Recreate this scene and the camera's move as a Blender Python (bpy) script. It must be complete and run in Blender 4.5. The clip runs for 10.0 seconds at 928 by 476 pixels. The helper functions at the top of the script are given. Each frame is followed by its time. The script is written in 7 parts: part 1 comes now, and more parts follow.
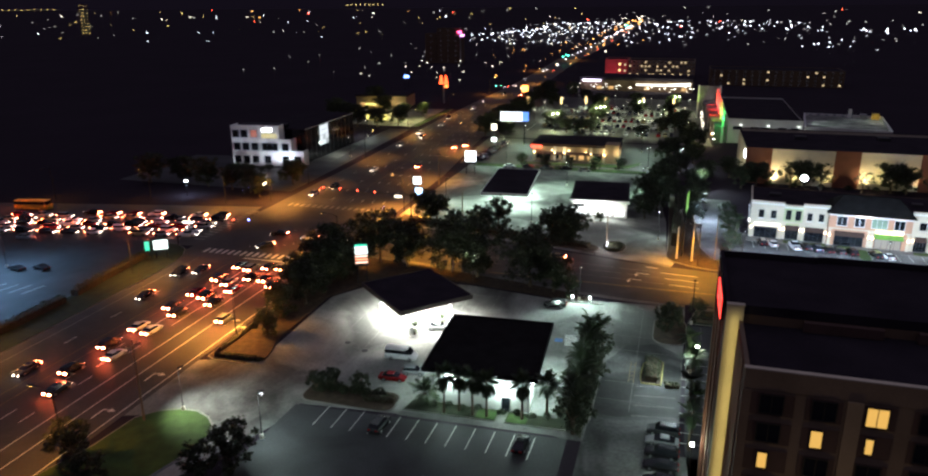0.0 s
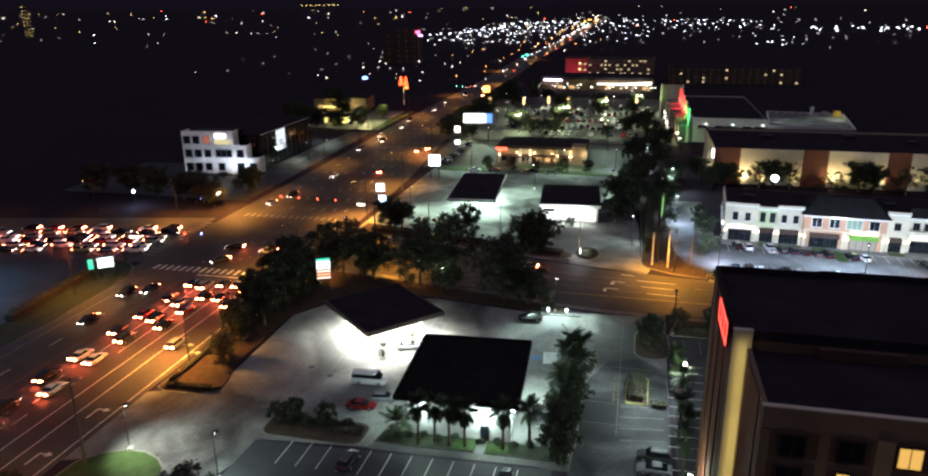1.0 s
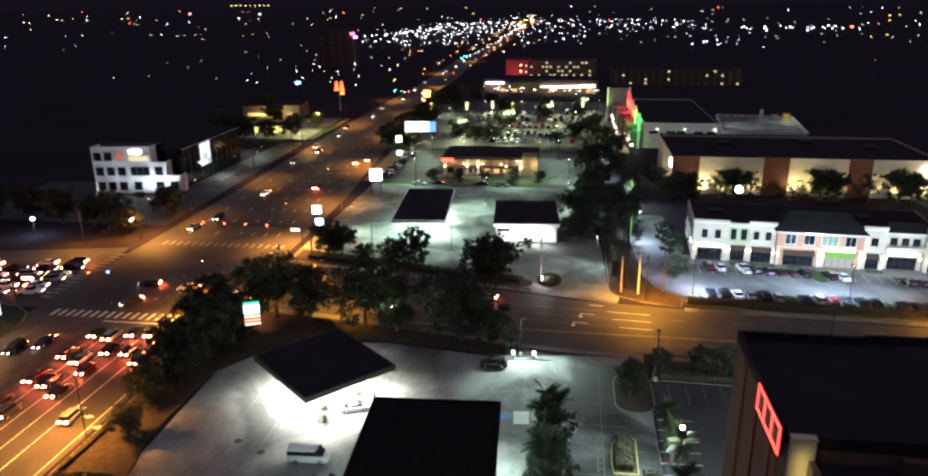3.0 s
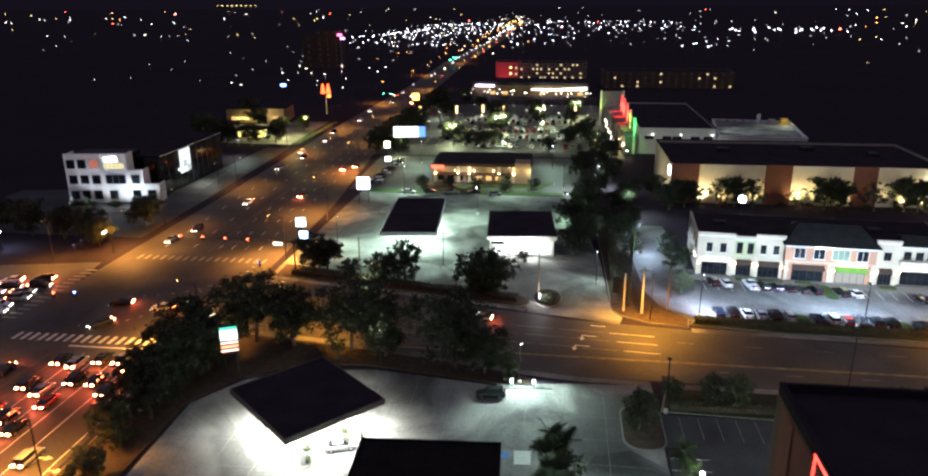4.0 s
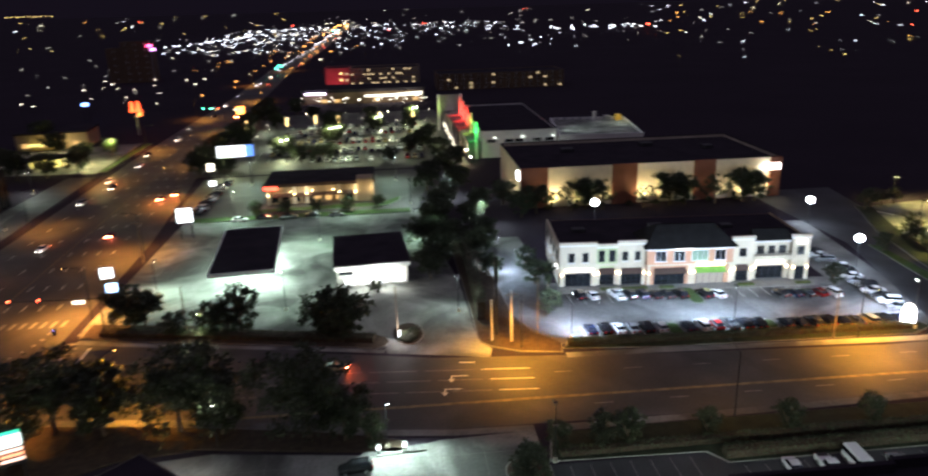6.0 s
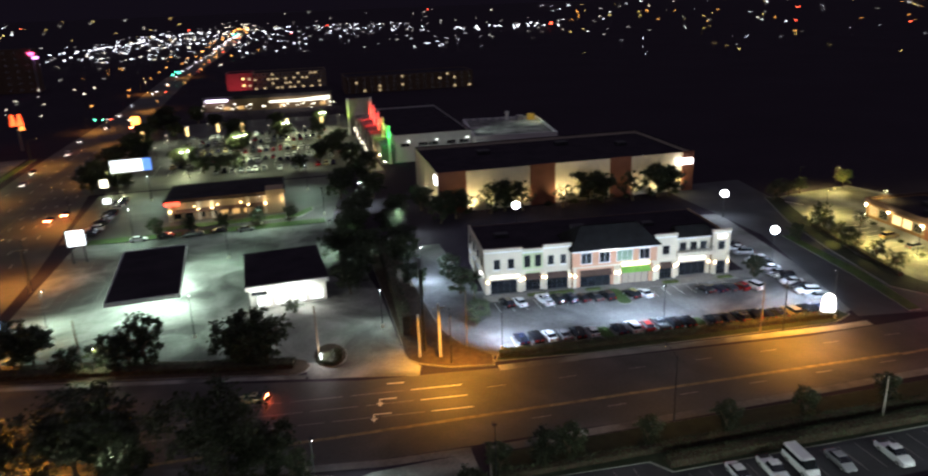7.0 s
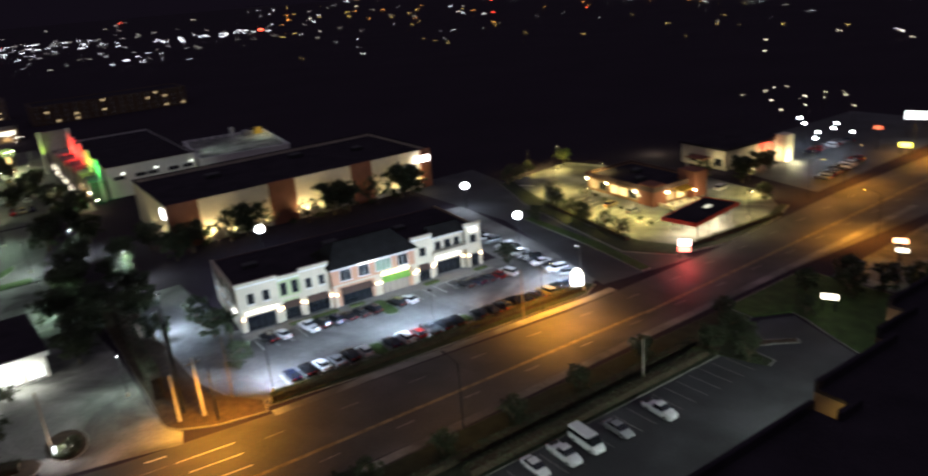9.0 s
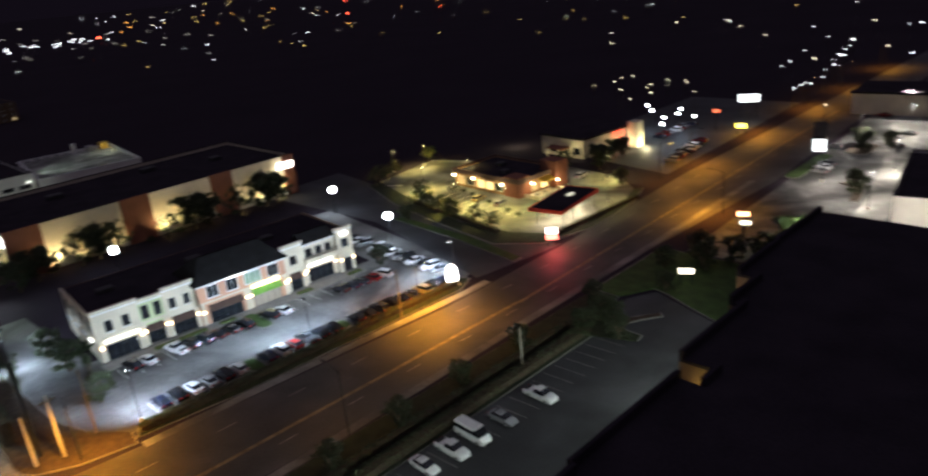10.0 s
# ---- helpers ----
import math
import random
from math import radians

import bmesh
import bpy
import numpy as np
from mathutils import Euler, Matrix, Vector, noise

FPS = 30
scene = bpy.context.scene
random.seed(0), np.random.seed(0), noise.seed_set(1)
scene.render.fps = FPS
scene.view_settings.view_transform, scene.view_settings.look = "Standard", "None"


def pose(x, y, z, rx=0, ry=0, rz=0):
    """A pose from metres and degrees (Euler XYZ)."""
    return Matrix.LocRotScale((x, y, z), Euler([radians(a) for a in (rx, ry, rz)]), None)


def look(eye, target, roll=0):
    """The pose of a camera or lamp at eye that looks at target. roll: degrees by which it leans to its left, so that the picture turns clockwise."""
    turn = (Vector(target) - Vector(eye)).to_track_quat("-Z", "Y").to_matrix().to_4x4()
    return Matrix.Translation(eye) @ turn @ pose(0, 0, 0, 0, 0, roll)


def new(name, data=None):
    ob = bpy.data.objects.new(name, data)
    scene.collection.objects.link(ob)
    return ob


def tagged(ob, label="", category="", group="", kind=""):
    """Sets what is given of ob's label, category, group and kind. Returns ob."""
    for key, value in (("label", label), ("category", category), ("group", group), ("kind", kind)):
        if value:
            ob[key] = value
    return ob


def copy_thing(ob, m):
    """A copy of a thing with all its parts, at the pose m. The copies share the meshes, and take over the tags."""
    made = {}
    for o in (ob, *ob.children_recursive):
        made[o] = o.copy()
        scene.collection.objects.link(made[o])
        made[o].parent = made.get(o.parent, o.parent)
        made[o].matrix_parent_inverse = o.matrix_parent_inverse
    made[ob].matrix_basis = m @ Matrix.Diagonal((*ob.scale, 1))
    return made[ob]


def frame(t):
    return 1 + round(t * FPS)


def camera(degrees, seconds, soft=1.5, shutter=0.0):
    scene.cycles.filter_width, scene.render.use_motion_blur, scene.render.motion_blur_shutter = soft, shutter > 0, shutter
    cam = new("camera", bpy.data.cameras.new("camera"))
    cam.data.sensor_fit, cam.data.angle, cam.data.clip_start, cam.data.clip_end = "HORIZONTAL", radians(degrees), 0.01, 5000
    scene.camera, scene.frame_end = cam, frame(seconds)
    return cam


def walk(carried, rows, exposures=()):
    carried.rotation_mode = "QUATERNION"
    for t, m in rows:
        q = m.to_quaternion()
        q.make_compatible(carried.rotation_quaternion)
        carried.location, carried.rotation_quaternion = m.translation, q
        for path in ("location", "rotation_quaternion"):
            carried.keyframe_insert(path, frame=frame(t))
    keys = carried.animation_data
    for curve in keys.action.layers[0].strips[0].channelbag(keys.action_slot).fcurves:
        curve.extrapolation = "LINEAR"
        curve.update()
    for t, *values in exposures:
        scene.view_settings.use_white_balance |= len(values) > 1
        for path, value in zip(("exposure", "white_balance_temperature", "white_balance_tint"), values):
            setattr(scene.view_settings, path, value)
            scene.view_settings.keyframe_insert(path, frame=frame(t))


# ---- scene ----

from collections import defaultdict

cam = camera(64.4, 10.0, soft=2.1, shutter=0.9)
PATH = [
    (0, (29.934, -6.348, 60.554), (29.397, -4.523, 59.935), -0.4),
    (0.5, (27.993, -2.582, 60.366), (27.498, -0.746, 59.746), -0.5),
    (1, (25.989, 1.591, 60.201), (25.555, 3.442, 59.581), -0.6),
    (1.5, (24.201, 6.098, 60.117), (23.795, 7.956, 59.498), -0.5),
    (2, (22.728, 10.645, 60.261), (22.353, 12.508, 59.64), -0.5),
    (2.5, (21.336, 15.459, 60.317), (21.019, 17.333, 59.695), -0.6),
    (4, (17.506, 29.922, 60.347), (17.263, 31.808, 59.728), -0.4),
    (4.5, (16.871, 34.424, 60.4), (16.658, 36.314, 59.783), -0.4),
    (5, (16.282, 39.004, 60.379), (16.187, 40.904, 59.763), -0.7),
    (5.5, (16.105, 43.373, 60.291), (16.147, 45.274, 59.674), -1.2),
    (7, (15.404, 54.412, 59.823), (15.808, 56.269, 59.199), -2.2),
    (7.5, (15.73, 56.685, 59.979), (16.241, 58.514, 59.351), -2.6),
    (8, (16.127, 58.836, 60.21), (16.824, 60.599, 59.572), -3.4),
    (8.5, (16.455, 60.648, 60.229), (17.336, 62.323, 59.582), -4.3),
    (9, (16.684, 61.541, 60.496), (17.709, 63.127, 59.836), -5.0),
    (9.5, (16.848, 61.757, 60.428), (18.013, 63.236, 59.753), -5.5),
    (10, (17.073, 61.757, 60.26), (18.36, 63.123, 59.57), -5.9),
]
walk(cam, [(t, look(eye, target, roll)) for t, eye, target, roll in PATH], exposures=[(0, 1.52, 6300, 10), (2.5, 1.76, 6300, 10), (5.5, 1.88, 6350, 10), (7.0, 1.44, 6500, 10), (8.5, 1.44, 6600, 10), (10, 1.32, 6650, 9)])

# ------------------------------------------------------------------ night sky
world = bpy.data.worlds.new("night")
world.use_nodes = True
scene.world = world
wn, wl = world.node_tree.nodes, world.node_tree.links
sky_from = wn.new("ShaderNodeTexCoord")
sky_part = wn.new("ShaderNodeSeparateXYZ")
sky_ramp = wn.new("ShaderNodeValToRGB")  # dark at the horizon, city glow on the cloud overhead
sky_ramp.color_ramp.interpolation = "EASE"
sky_ramp.color_ramp.elements[0].position, sky_ramp.color_ramp.elements[0].color = 0.04, (0.0021, 0.0015, 0.0029, 1)
sky_ramp.color_ramp.elements[1].position, sky_ramp.color_ramp.elements[1].color = 0.75, (0.050, 0.044, 0.062, 1)
wl.new(sky_from.outputs["Generated"], sky_part.inputs[0])
wl.new(sky_part.outputs["Z"], sky_ramp.inputs[0])
wl.new(sky_ramp.outputs[0], wn["Background"].inputs["Color"])

SODIUM = (1.0, 0.4, 0.055)
SODIUM_PALE = (1.0, 0.41, 0.03)
LED = (0.74, 1.0, 0.90)
COOL = (0.58, 0.76, 1.0)
WARM = (1.0, 0.78, 0.42)


def lamp(kind, energy, colour, at, target=None, size=0.3, spot=120, blend=0.6, sx=None, sy=None):
    """A light source: some belong to fixtures, others are added only to brighten."""
    data = bpy.data.lights.new("lamp_light", kind)
    data.energy, data.color = energy, colour
    if kind == "AREA":
        data.shape = "RECTANGLE"
        data.size, data.size_y = sx or size, sy or size
    else:
        data.shadow_soft_size = size
    if kind == "SPOT":
        data.spot_size, data.spot_blend = radians(spot), blend
    ob = new("lamp_light", data)
    ob.matrix_world = look(at, target if target else (at[0], at[1] + 0.001, at[2] - 1))
    return ob


# ------------------------------------------------------------------ materials
MATS = {}


def material(name, base, rough=0.7, metal=0.0, var=0.25, scale=0.6, fine=9.0, bump=0.15, second=None, spec=0.4, jitter=0.0, stain=0.0):
    """A surface with stains at a large scale, grain at a small one and a fine relief."""
    if name in MATS:
        return MATS[name]
    m = bpy.data.materials.new(name)
    m.use_nodes = True
    n, l = m.node_tree.nodes, m.node_tree.links
    p = n["Principled BSDF"]
    p.inputs["Roughness"].default_value = rough
    p.inputs["Metallic"].default_value = metal
    p.inputs["Specular IOR Level"].default_value = spec
    co = n.new("ShaderNodeNewGeometry") if not jitter else n.new("ShaderNodeTexCoord")
    out = co.outputs["Position"] if not jitter else co.outputs["Object"]
    big = n.new("ShaderNodeTexNoise")
    big.inputs["Scale"].default_value, big.inputs["Detail"].default_value = scale, 6
    small = n.new("ShaderNodeTexNoise")
    small.inputs["Scale"].default_value, small.inputs["Detail"].default_value = fine, 3
    l.new(out, big.inputs["Vector"])
    l.new(out, small.inputs["Vector"])
    mixf = n.new("ShaderNodeMath")
    mixf.operation = "MULTIPLY_ADD"
    mixf.inputs[1].default_value = 0.35
    l.new(small.outputs["Fac"], mixf.inputs[0])
    half = n.new("ShaderNodeMath")
    half.operation = "MULTIPLY"
    half.inputs[1].default_value = 0.65
    l.new(big.outputs["Fac"], half.inputs[0])
    l.new(half.outputs[0], mixf.inputs[2])
    ramp = n.new("ShaderNodeValToRGB")
    dark = second or tuple(c * (1 - var) for c in base)
    light = tuple(min(1, c * (1 + var)) for c in base)
    ramp.color_ramp.elements[0].position, ramp.color_ramp.elements[1].position = 0.32, 0.68
    ramp.color_ramp.elements[0].color = (*dark, 1)
    ramp.color_ramp.elements[1].color = (*light, 1)
    l.new(mixf.outputs[0], ramp.inputs[0])
    last = ramp.outputs[0]
    if jitter:
        info = n.new("ShaderNodeObjectInfo")
        hsv = n.new("ShaderNodeHueSaturation")
        mr = n.new("ShaderNodeMapRange")
        mr.inputs["To Min"].default_value, mr.inputs["To Max"].default_value = 1 - jitter, 1 + jitter
        l.new(info.outputs["Random"], mr.inputs["Value"])
        l.new(mr.outputs[0], hsv.inputs["Value"])
        l.new(last, hsv.inputs["Color"])
        last = hsv.outputs[0]
    if stain:  # broad uneven stains and worn patches
        st = n.new("ShaderNodeTexNoise")
        st.inputs["Scale"].default_value, st.inputs["Detail"].default_value, st.inputs["Distortion"].default_value = 0.06, 5, 1.2
        l.new(out, st.inputs["Vector"])
        sr = n.new("ShaderNodeMapRange")
        sr.inputs["From Min"].default_value, sr.inputs["From Max"].default_value = 0.4, 0.62
        sr.inputs["To Min"].default_value, sr.inputs["To Max"].default_value = 1 - stain, 1.0
        l.new(st.outputs["Fac"], sr.inputs["Value"])
        vm = n.new("ShaderNodeVectorMath")
        vm.operation = "SCALE"
        l.new(last, vm.inputs[0])
        l.new(sr.outputs[0], vm.inputs["Scale"])
        last = vm.outputs[0]
    l.new(last, p.inputs["Base Color"])
    if bump:
        b = n.new("ShaderNodeBump")
        b.inputs["Strength"].default_value, b.inputs["Distance"].default_value = bump, 0.05
        l.new(small.outputs["Fac"], b.inputs["Height"])
        l.new(b.outputs[0], p.inputs["Normal"])
    MATS[name] = m
    return m


def glow(name, colour, strength, sampled=True):
    """A surface that gives off light."""
    if name in MATS:
        return MATS[name]
    m = bpy.data.materials.new(name)
    m.use_nodes = True
    p = m.node_tree.nodes["Principled BSDF"]
    p.inputs["Base Color"].default_value = (0.12, 0.12, 0.12, 1)
    p.inputs["Emission Color"].default_value = (*colour, 1)
    p.inputs["Emission Strength"].default_value = strength
    if not sampled:
        m.cycles.emission_sampling = "NONE"
    MATS[name] = m
    return m


ASPHALT = material("asphalt", (0.06, 0.057, 0.055), 0.7, var=0.4, scale=0.09, fine=2.2, bump=0.3, stain=0.35)
ASPHALT_DARK = material("asphalt_sealed", (0.045, 0.046, 0.05), 0.7, var=0.4, scale=0.12, fine=3, bump=0.3, stain=0.4)
CONCRETE = material("concrete_paving", (0.26, 0.265, 0.25), 0.85, var=0.42, scale=0.11, fine=2.0, bump=0.15, stain=0.68, spec=0.25)
CONCRETE_OLD = material("stained_concrete", (0.18, 0.178, 0.17), 0.8, var=0.5, scale=0.13, fine=1.6, bump=0.2, stain=0.6)
KERB = material("kerb_concrete", (0.2, 0.195, 0.18), 0.8, var=0.25, scale=0.8)
PAINT = material("road_paint", (0.62, 0.62, 0.58), 0.6, var=0.3, scale=1.4)
PAINT_WORN = material("worn_road_paint", (0.21, 0.2, 0.185), 0.7, var=0.5, scale=1.2)
PAINT_YELLOW = material("yellow_road_paint", (0.17, 0.135, 0.07), 0.75, var=0.6, scale=0.8)
PAINT_BLUE = material("blue_bay_paint", (0.06, 0.16, 0.42), 0.7, var=0.4, scale=1.4)
KERB_YELLOW = material("yellow_kerb_paint", (0.4, 0.36, 0.12), 0.75, var=0.5, scale=1.0)
PAINT_DIM = material("dim_road_paint", (0.2, 0.19, 0.17), 0.7, var=0.5, scale=1.0)
GRASS = material("grass", (0.036, 0.07, 0.014), 0.95, var=0.5, scale=0.5, fine=12, bump=0.6)
SOIL = material("dark_ground", (0.034, 0.027, 0.036), 0.95, var=0.12, scale=0.02, fine=0.4, bump=0, spec=0.02)
# darker copy of the grass: the missing lamplight on verges is in the colour
DARK_GRASS = material("dark_verge_grass", (0.022, 0.03, 0.013), 0.95, var=0.5, scale=0.5, fine=10, bump=0.5)
MULCH = material("mulch_bed", (0.05, 0.035, 0.022), 0.95, var=0.5, scale=0.9, fine=8)
STUCCO_WHITE = material("white_stucco", (0.74, 0.73, 0.7), 0.85, var=0.1, scale=0.35, fine=6)
# blotches hold stains and, on the drive, tree shade put into the colour
WORN = material("worn_grey_asphalt", (0.125, 0.13, 0.128), 0.75, var=0.65, scale=0.16, fine=1.8, bump=0.3, stain=0.8)
STUCCO_IVORY = material("ivory_stucco", (0.64, 0.56, 0.42), 0.88, var=0.12, scale=0.35, fine=6, stain=0.12)
STUCCO_CREAM = material("cream_stucco", (0.62, 0.55, 0.42), 0.85, var=0.14, scale=0.3, fine=6)
STUCCO_TAN = material("tan_stucco", (0.32, 0.24, 0.15), 0.85, var=0.15, scale=0.3, fine=6)
STUCCO_CORAL = material("coral_stucco", (0.5, 0.27, 0.17), 0.85, var=0.14, scale=0.3, fine=6)
STUCCO_RUST = material("rust_brown_stucco", (0.2, 0.075, 0.045), 0.85, var=0.18, scale=0.3, fine=6)
STUCCO_GREEN = material("pale_green_stucco", (0.46, 0.5, 0.28), 0.85, var=0.12, scale=0.3, fine=6)
STUCCO_PINK = material("faded_red_stucco", (0.5, 0.14, 0.14), 0.85, var=0.15, scale=0.2, fine=6)
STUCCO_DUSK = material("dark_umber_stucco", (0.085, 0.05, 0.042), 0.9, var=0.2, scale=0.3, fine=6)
# two dim stuccos for poorly lit walls: the dimness is put into the colour
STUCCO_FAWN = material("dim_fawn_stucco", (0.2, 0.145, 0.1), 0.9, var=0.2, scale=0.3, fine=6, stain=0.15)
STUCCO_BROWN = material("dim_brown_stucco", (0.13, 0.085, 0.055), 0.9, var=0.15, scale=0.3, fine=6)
ROOF_DARK = material("dark_roof_membrane", (0.03, 0.025, 0.032), 0.95, var=0.3, scale=0.2, fine=4, spec=0.05)
ROOF_SHINGLE = material("dark_shingle", (0.014, 0.013, 0.013), 0.95, var=0.35, scale=0.5, fine=14, bump=0.5, spec=0.08)
ROOF_PALE = material("pale_roof_membrane", (0.36, 0.37, 0.34), 0.85, var=0.6, scale=0.2, fine=2, stain=0.6, spec=0.1)
FASCIA = material("white_metal_fascia", (0.72, 0.73, 0.72), 0.45, var=0.08, scale=0.6, bump=0.03)
STEEL = material("galvanised_steel", (0.38, 0.39, 0.4), 0.45, 0.8, var=0.15, scale=1.5, bump=0.05)
BLACK_METAL = material("black_metal", (0.025, 0.025, 0.027), 0.5, 0.3, var=0.2, scale=2, bump=0.03)
WOOD_POLE = material("weathered_pole_wood", (0.2, 0.15, 0.1), 0.9, var=0.3, scale=1.2, fine=10)
CONC_POLE = material("concrete_pole", (0.5, 0.47, 0.4), 0.85, var=0.2, scale=0.9)
GLASS_DARK = material("dark_window_glass", (0.012, 0.014, 0.018), 0.08, var=0.2, scale=0.4, bump=0.0, spec=0.6)
LEAF = material("leaf_green", (0.03, 0.04, 0.016), 0.6, var=0.5, scale=0.5, fine=3, bump=0, jitter=0.3)
PALM_LEAF = material("palm_frond_green", (0.024, 0.038, 0.014), 0.55, var=0.4, scale=0.8, fine=3, bump=0, jitter=0.2)
BARK = material("bark", (0.11, 0.085, 0.06), 0.95, var=0.4, scale=1.5, fine=9, bump=0.6)
AWNING = material("brown_awning_cloth", (0.07, 0.04, 0.03), 0.8, var=0.2, scale=1)
RUBBER = material("black_rubber", (0.018, 0.018, 0.018), 0.8, var=0.2, scale=3)
PUMP_PAINT = material("pump_paint", (0.5, 0.52, 0.5), 0.5, var=0.2, scale=2)

G_WHITE = glow("white_light_panel", (0.95, 1.0, 0.97), 9)
G_SIGN = glow("white_sign_face", (0.86, 0.95, 1.0), 2.6)
G_HEAD = glow("headlight_glow", (1.0, 0.92, 0.78), 9)
G_TAIL = glow("taillight_glow", (1.0, 0.13, 0.045), 95)
G_AMBER = glow("amber_window_glow", (1.0, 0.56, 0.18), 0.36)
G_HOTELWIN = glow("hotel_window_glow", (1.0, 0.56, 0.12), 0.3)
G_WARMWIN = glow("warm_window_glow", (1.0, 0.62, 0.22), 1.1)
G_SODIUM = glow("sodium_lamp_glow", (1.0, 0.5, 0.12), 30)
G_LED = glow("led_lamp_glow", (0.9, 1.0, 0.98), 40)


# ------------------------------------------------------------------ building blocks
class Geo:
    """Vertices and faces of one mesh."""

    def __init__(self):
        self.v, self.f = [], []

    def add(self, verts, faces):
        o = len(self.v)
        self.v += [tuple(p) for p in verts]
        self.f += [tuple(i + o for i in f) for f in faces]
        return self

    def box(self, x0, x1, y0, y1, z0, z1, m=None):
        p = [(x, y, z) for z in (z0, z1) for x, y in ((x0, y0), (x1, y0), (x1, y1), (x0, y1))]
        if m is not None:
            p = [m @ Vector(q) for q in p]
        return self.add(p, [(3, 2, 1, 0), (4, 5, 6, 7), (0, 1, 5, 4), (1, 2, 6, 5), (2, 3, 7, 6), (3, 0, 4, 7)])

    def slab(self, x0, x1, y0, y1, z0, z1, c=0.05):
        """A box with chamfered edges."""
        return self.loft([[(x0 + c, y0 + c, z0), (x1 - c, y0 + c, z0), (x1 - c, y1 - c, z0), (x0 + c, y1 - c, z0)],
                          [(x0, y0, z0 + c), (x1, y0, z0 + c), (x1, y1, z0 + c), (x0, y1, z0 + c)],
                          [(x0, y0, z1 - c), (x1, y0, z1 - c), (x1, y1, z1 - c), (x0, y1, z1 - c)],
                          [(x0 + c, y0 + c, z1), (x1 - c, y0 + c, z1), (x1 - c, y1 - c, z1), (x0 + c, y1 - c, z1)]])

    def loft(self, rings, caps=True):
        """Rings of as many points each, joined one to the next."""
        n = len(rings[0])
        faces = [(r * n + i, r * n + (i + 1) % n, (r + 1) * n + (i + 1) % n, (r + 1) * n + i) for r in range(len(rings) - 1) for i in range(n)]
        if caps:
            faces += [tuple(reversed(range(n))), tuple((len(rings) - 1) * n + i for i in range(n))]
        return self.add([p for r in rings for p in r], faces)

    def prism(self, poly, z0, z1):
        return self.loft([[(x, y, z0) for x, y in poly], [(x, y, z1) for x, y in poly]])

    def rod(self, a, b, r0, r1=None, n=8):
        a, b = Vector(a), Vector(b)
        r1 = r0 if r1 is None else r1
        q = (b - a).to_track_quat("Z", "Y")
        ring = lambda c, r: [c + q @ Vector((math.cos(k * math.tau / n) * r, math.sin(k * math.tau / n) * r, 0)) for k in range(n)]
        return self.loft([ring(a, r0), ring(b, r1)])

    def disc(self, x, y, z, r, h, n=12):
        return self.rod((x, y, z), (x, y, z + h), r, r, n)

    def mesh(self, name, mat, smooth=False):
        me = bpy.data.meshes.new(name)
        me.from_pydata(self.v, [], self.f)
        me.update()
        if mat:
            me.materials.append(mat)
        if smooth:
            me.polygons.foreach_set("use_smooth", [True] * len(me.polygons))
        return me


def thing(name, label, category, m=None, group="", kind=""):
    """An empty at the base of a thing, which carries its parts."""
    ob = new(name)
    ob.empty_display_size = 0.3
    if m is not None:
        ob.matrix_world = m
    return tagged(ob, label, category, group, kind)


def part(name, geo, mat, parent, label="", smooth=False):
    ob = new(name, geo.mesh(name, mat, smooth) if isinstance(geo, Geo) else geo)
    ob.parent = parent
    return tagged(ob, label)


def piece(name, geo, mat, label, category="", kind="structure"):
    """A plain piece of the setting, or a thing of one mesh."""
    return tagged(new(name, geo.mesh(name, mat)), label, category, "", kind)


def strip(points, width, z):
    """A band of ground of that width along a line of points."""
    g = Geo()
    left, right = [], []
    for i, p in enumerate(points):
        a, b = points[max(0, i - 1)], points[min(len(points) - 1, i + 1)]
        d = Vector((b[0] - a[0], b[1] - a[1])).normalized()
        w = width[i] if isinstance(width, (list, tuple)) else width
        left.append((p[0] - d.y * w / 2, p[1] + d.x * w / 2, z))
        right.append((p[0] + d.y * w / 2, p[1] - d.x * w / 2, z))
    n = len(points)
    g.add(left + right, [(i, n + i, n + i + 1, i + 1) for i in range(n - 1)])
    return g


def rounded(x0, x1, y0, y1, r, n=5):
    """The outline of a rectangle with round corners."""
    out = []
    for cx, cy, a in ((x1 - r, y0 + r, -90), (x1 - r, y1 - r, 0), (x0 + r, y1 - r, 90), (x0 + r, y0 + r, 180)):
        out += [(cx + r * math.cos(radians(a + 90 * k / n)), cy + r * math.sin(radians(a + 90 * k / n))) for k in range(n + 1)]
    return out

# ------------------------------------------------------------------ ground, roads, lots
g = Geo()
g.add([(-6000, -1500, 0), (6000, -1500, 0), (6000, 6000, 0), (-6000, 6000, 0)], [(0, 1, 2, 3)])
g.v = [(x, y, -0.03) for x, y, z in g.v]
piece("ground", g, SOIL, "dark grassy ground that reaches the horizon")

A_LINE = [(-68.5, -80), (-68.5, 60), (-68.5, 150), (-69, 195), (-69.5, 240), (-72, 290), (-76, 360), (-78.5, 430), (-79, 545), (-85, 770), (-78, 1100), (-84, 1700), (-80, 2400)]
A_WIDE = [40, 40, 40, 40, 39, 36, 31, 26, 22, 22, 20, 20, 20]
road_main = piece("road_main", strip(A_LINE, A_WIDE, 0.0), ASPHALT, "wide worn asphalt road with many lanes", "road")
B_LINE = [(-48, 170), (-20, 162.5), (0, 157.5), (20, 153), (60, 150.6), (100, 149.7), (140, 149.6), (200, 150.2), (290, 153.4), (420, 154), (700, 150)]
B_WIDE = [34, 25.5, 23.5, 23, 19.5, 15.5, 17.5, 24, 19, 18, 18]
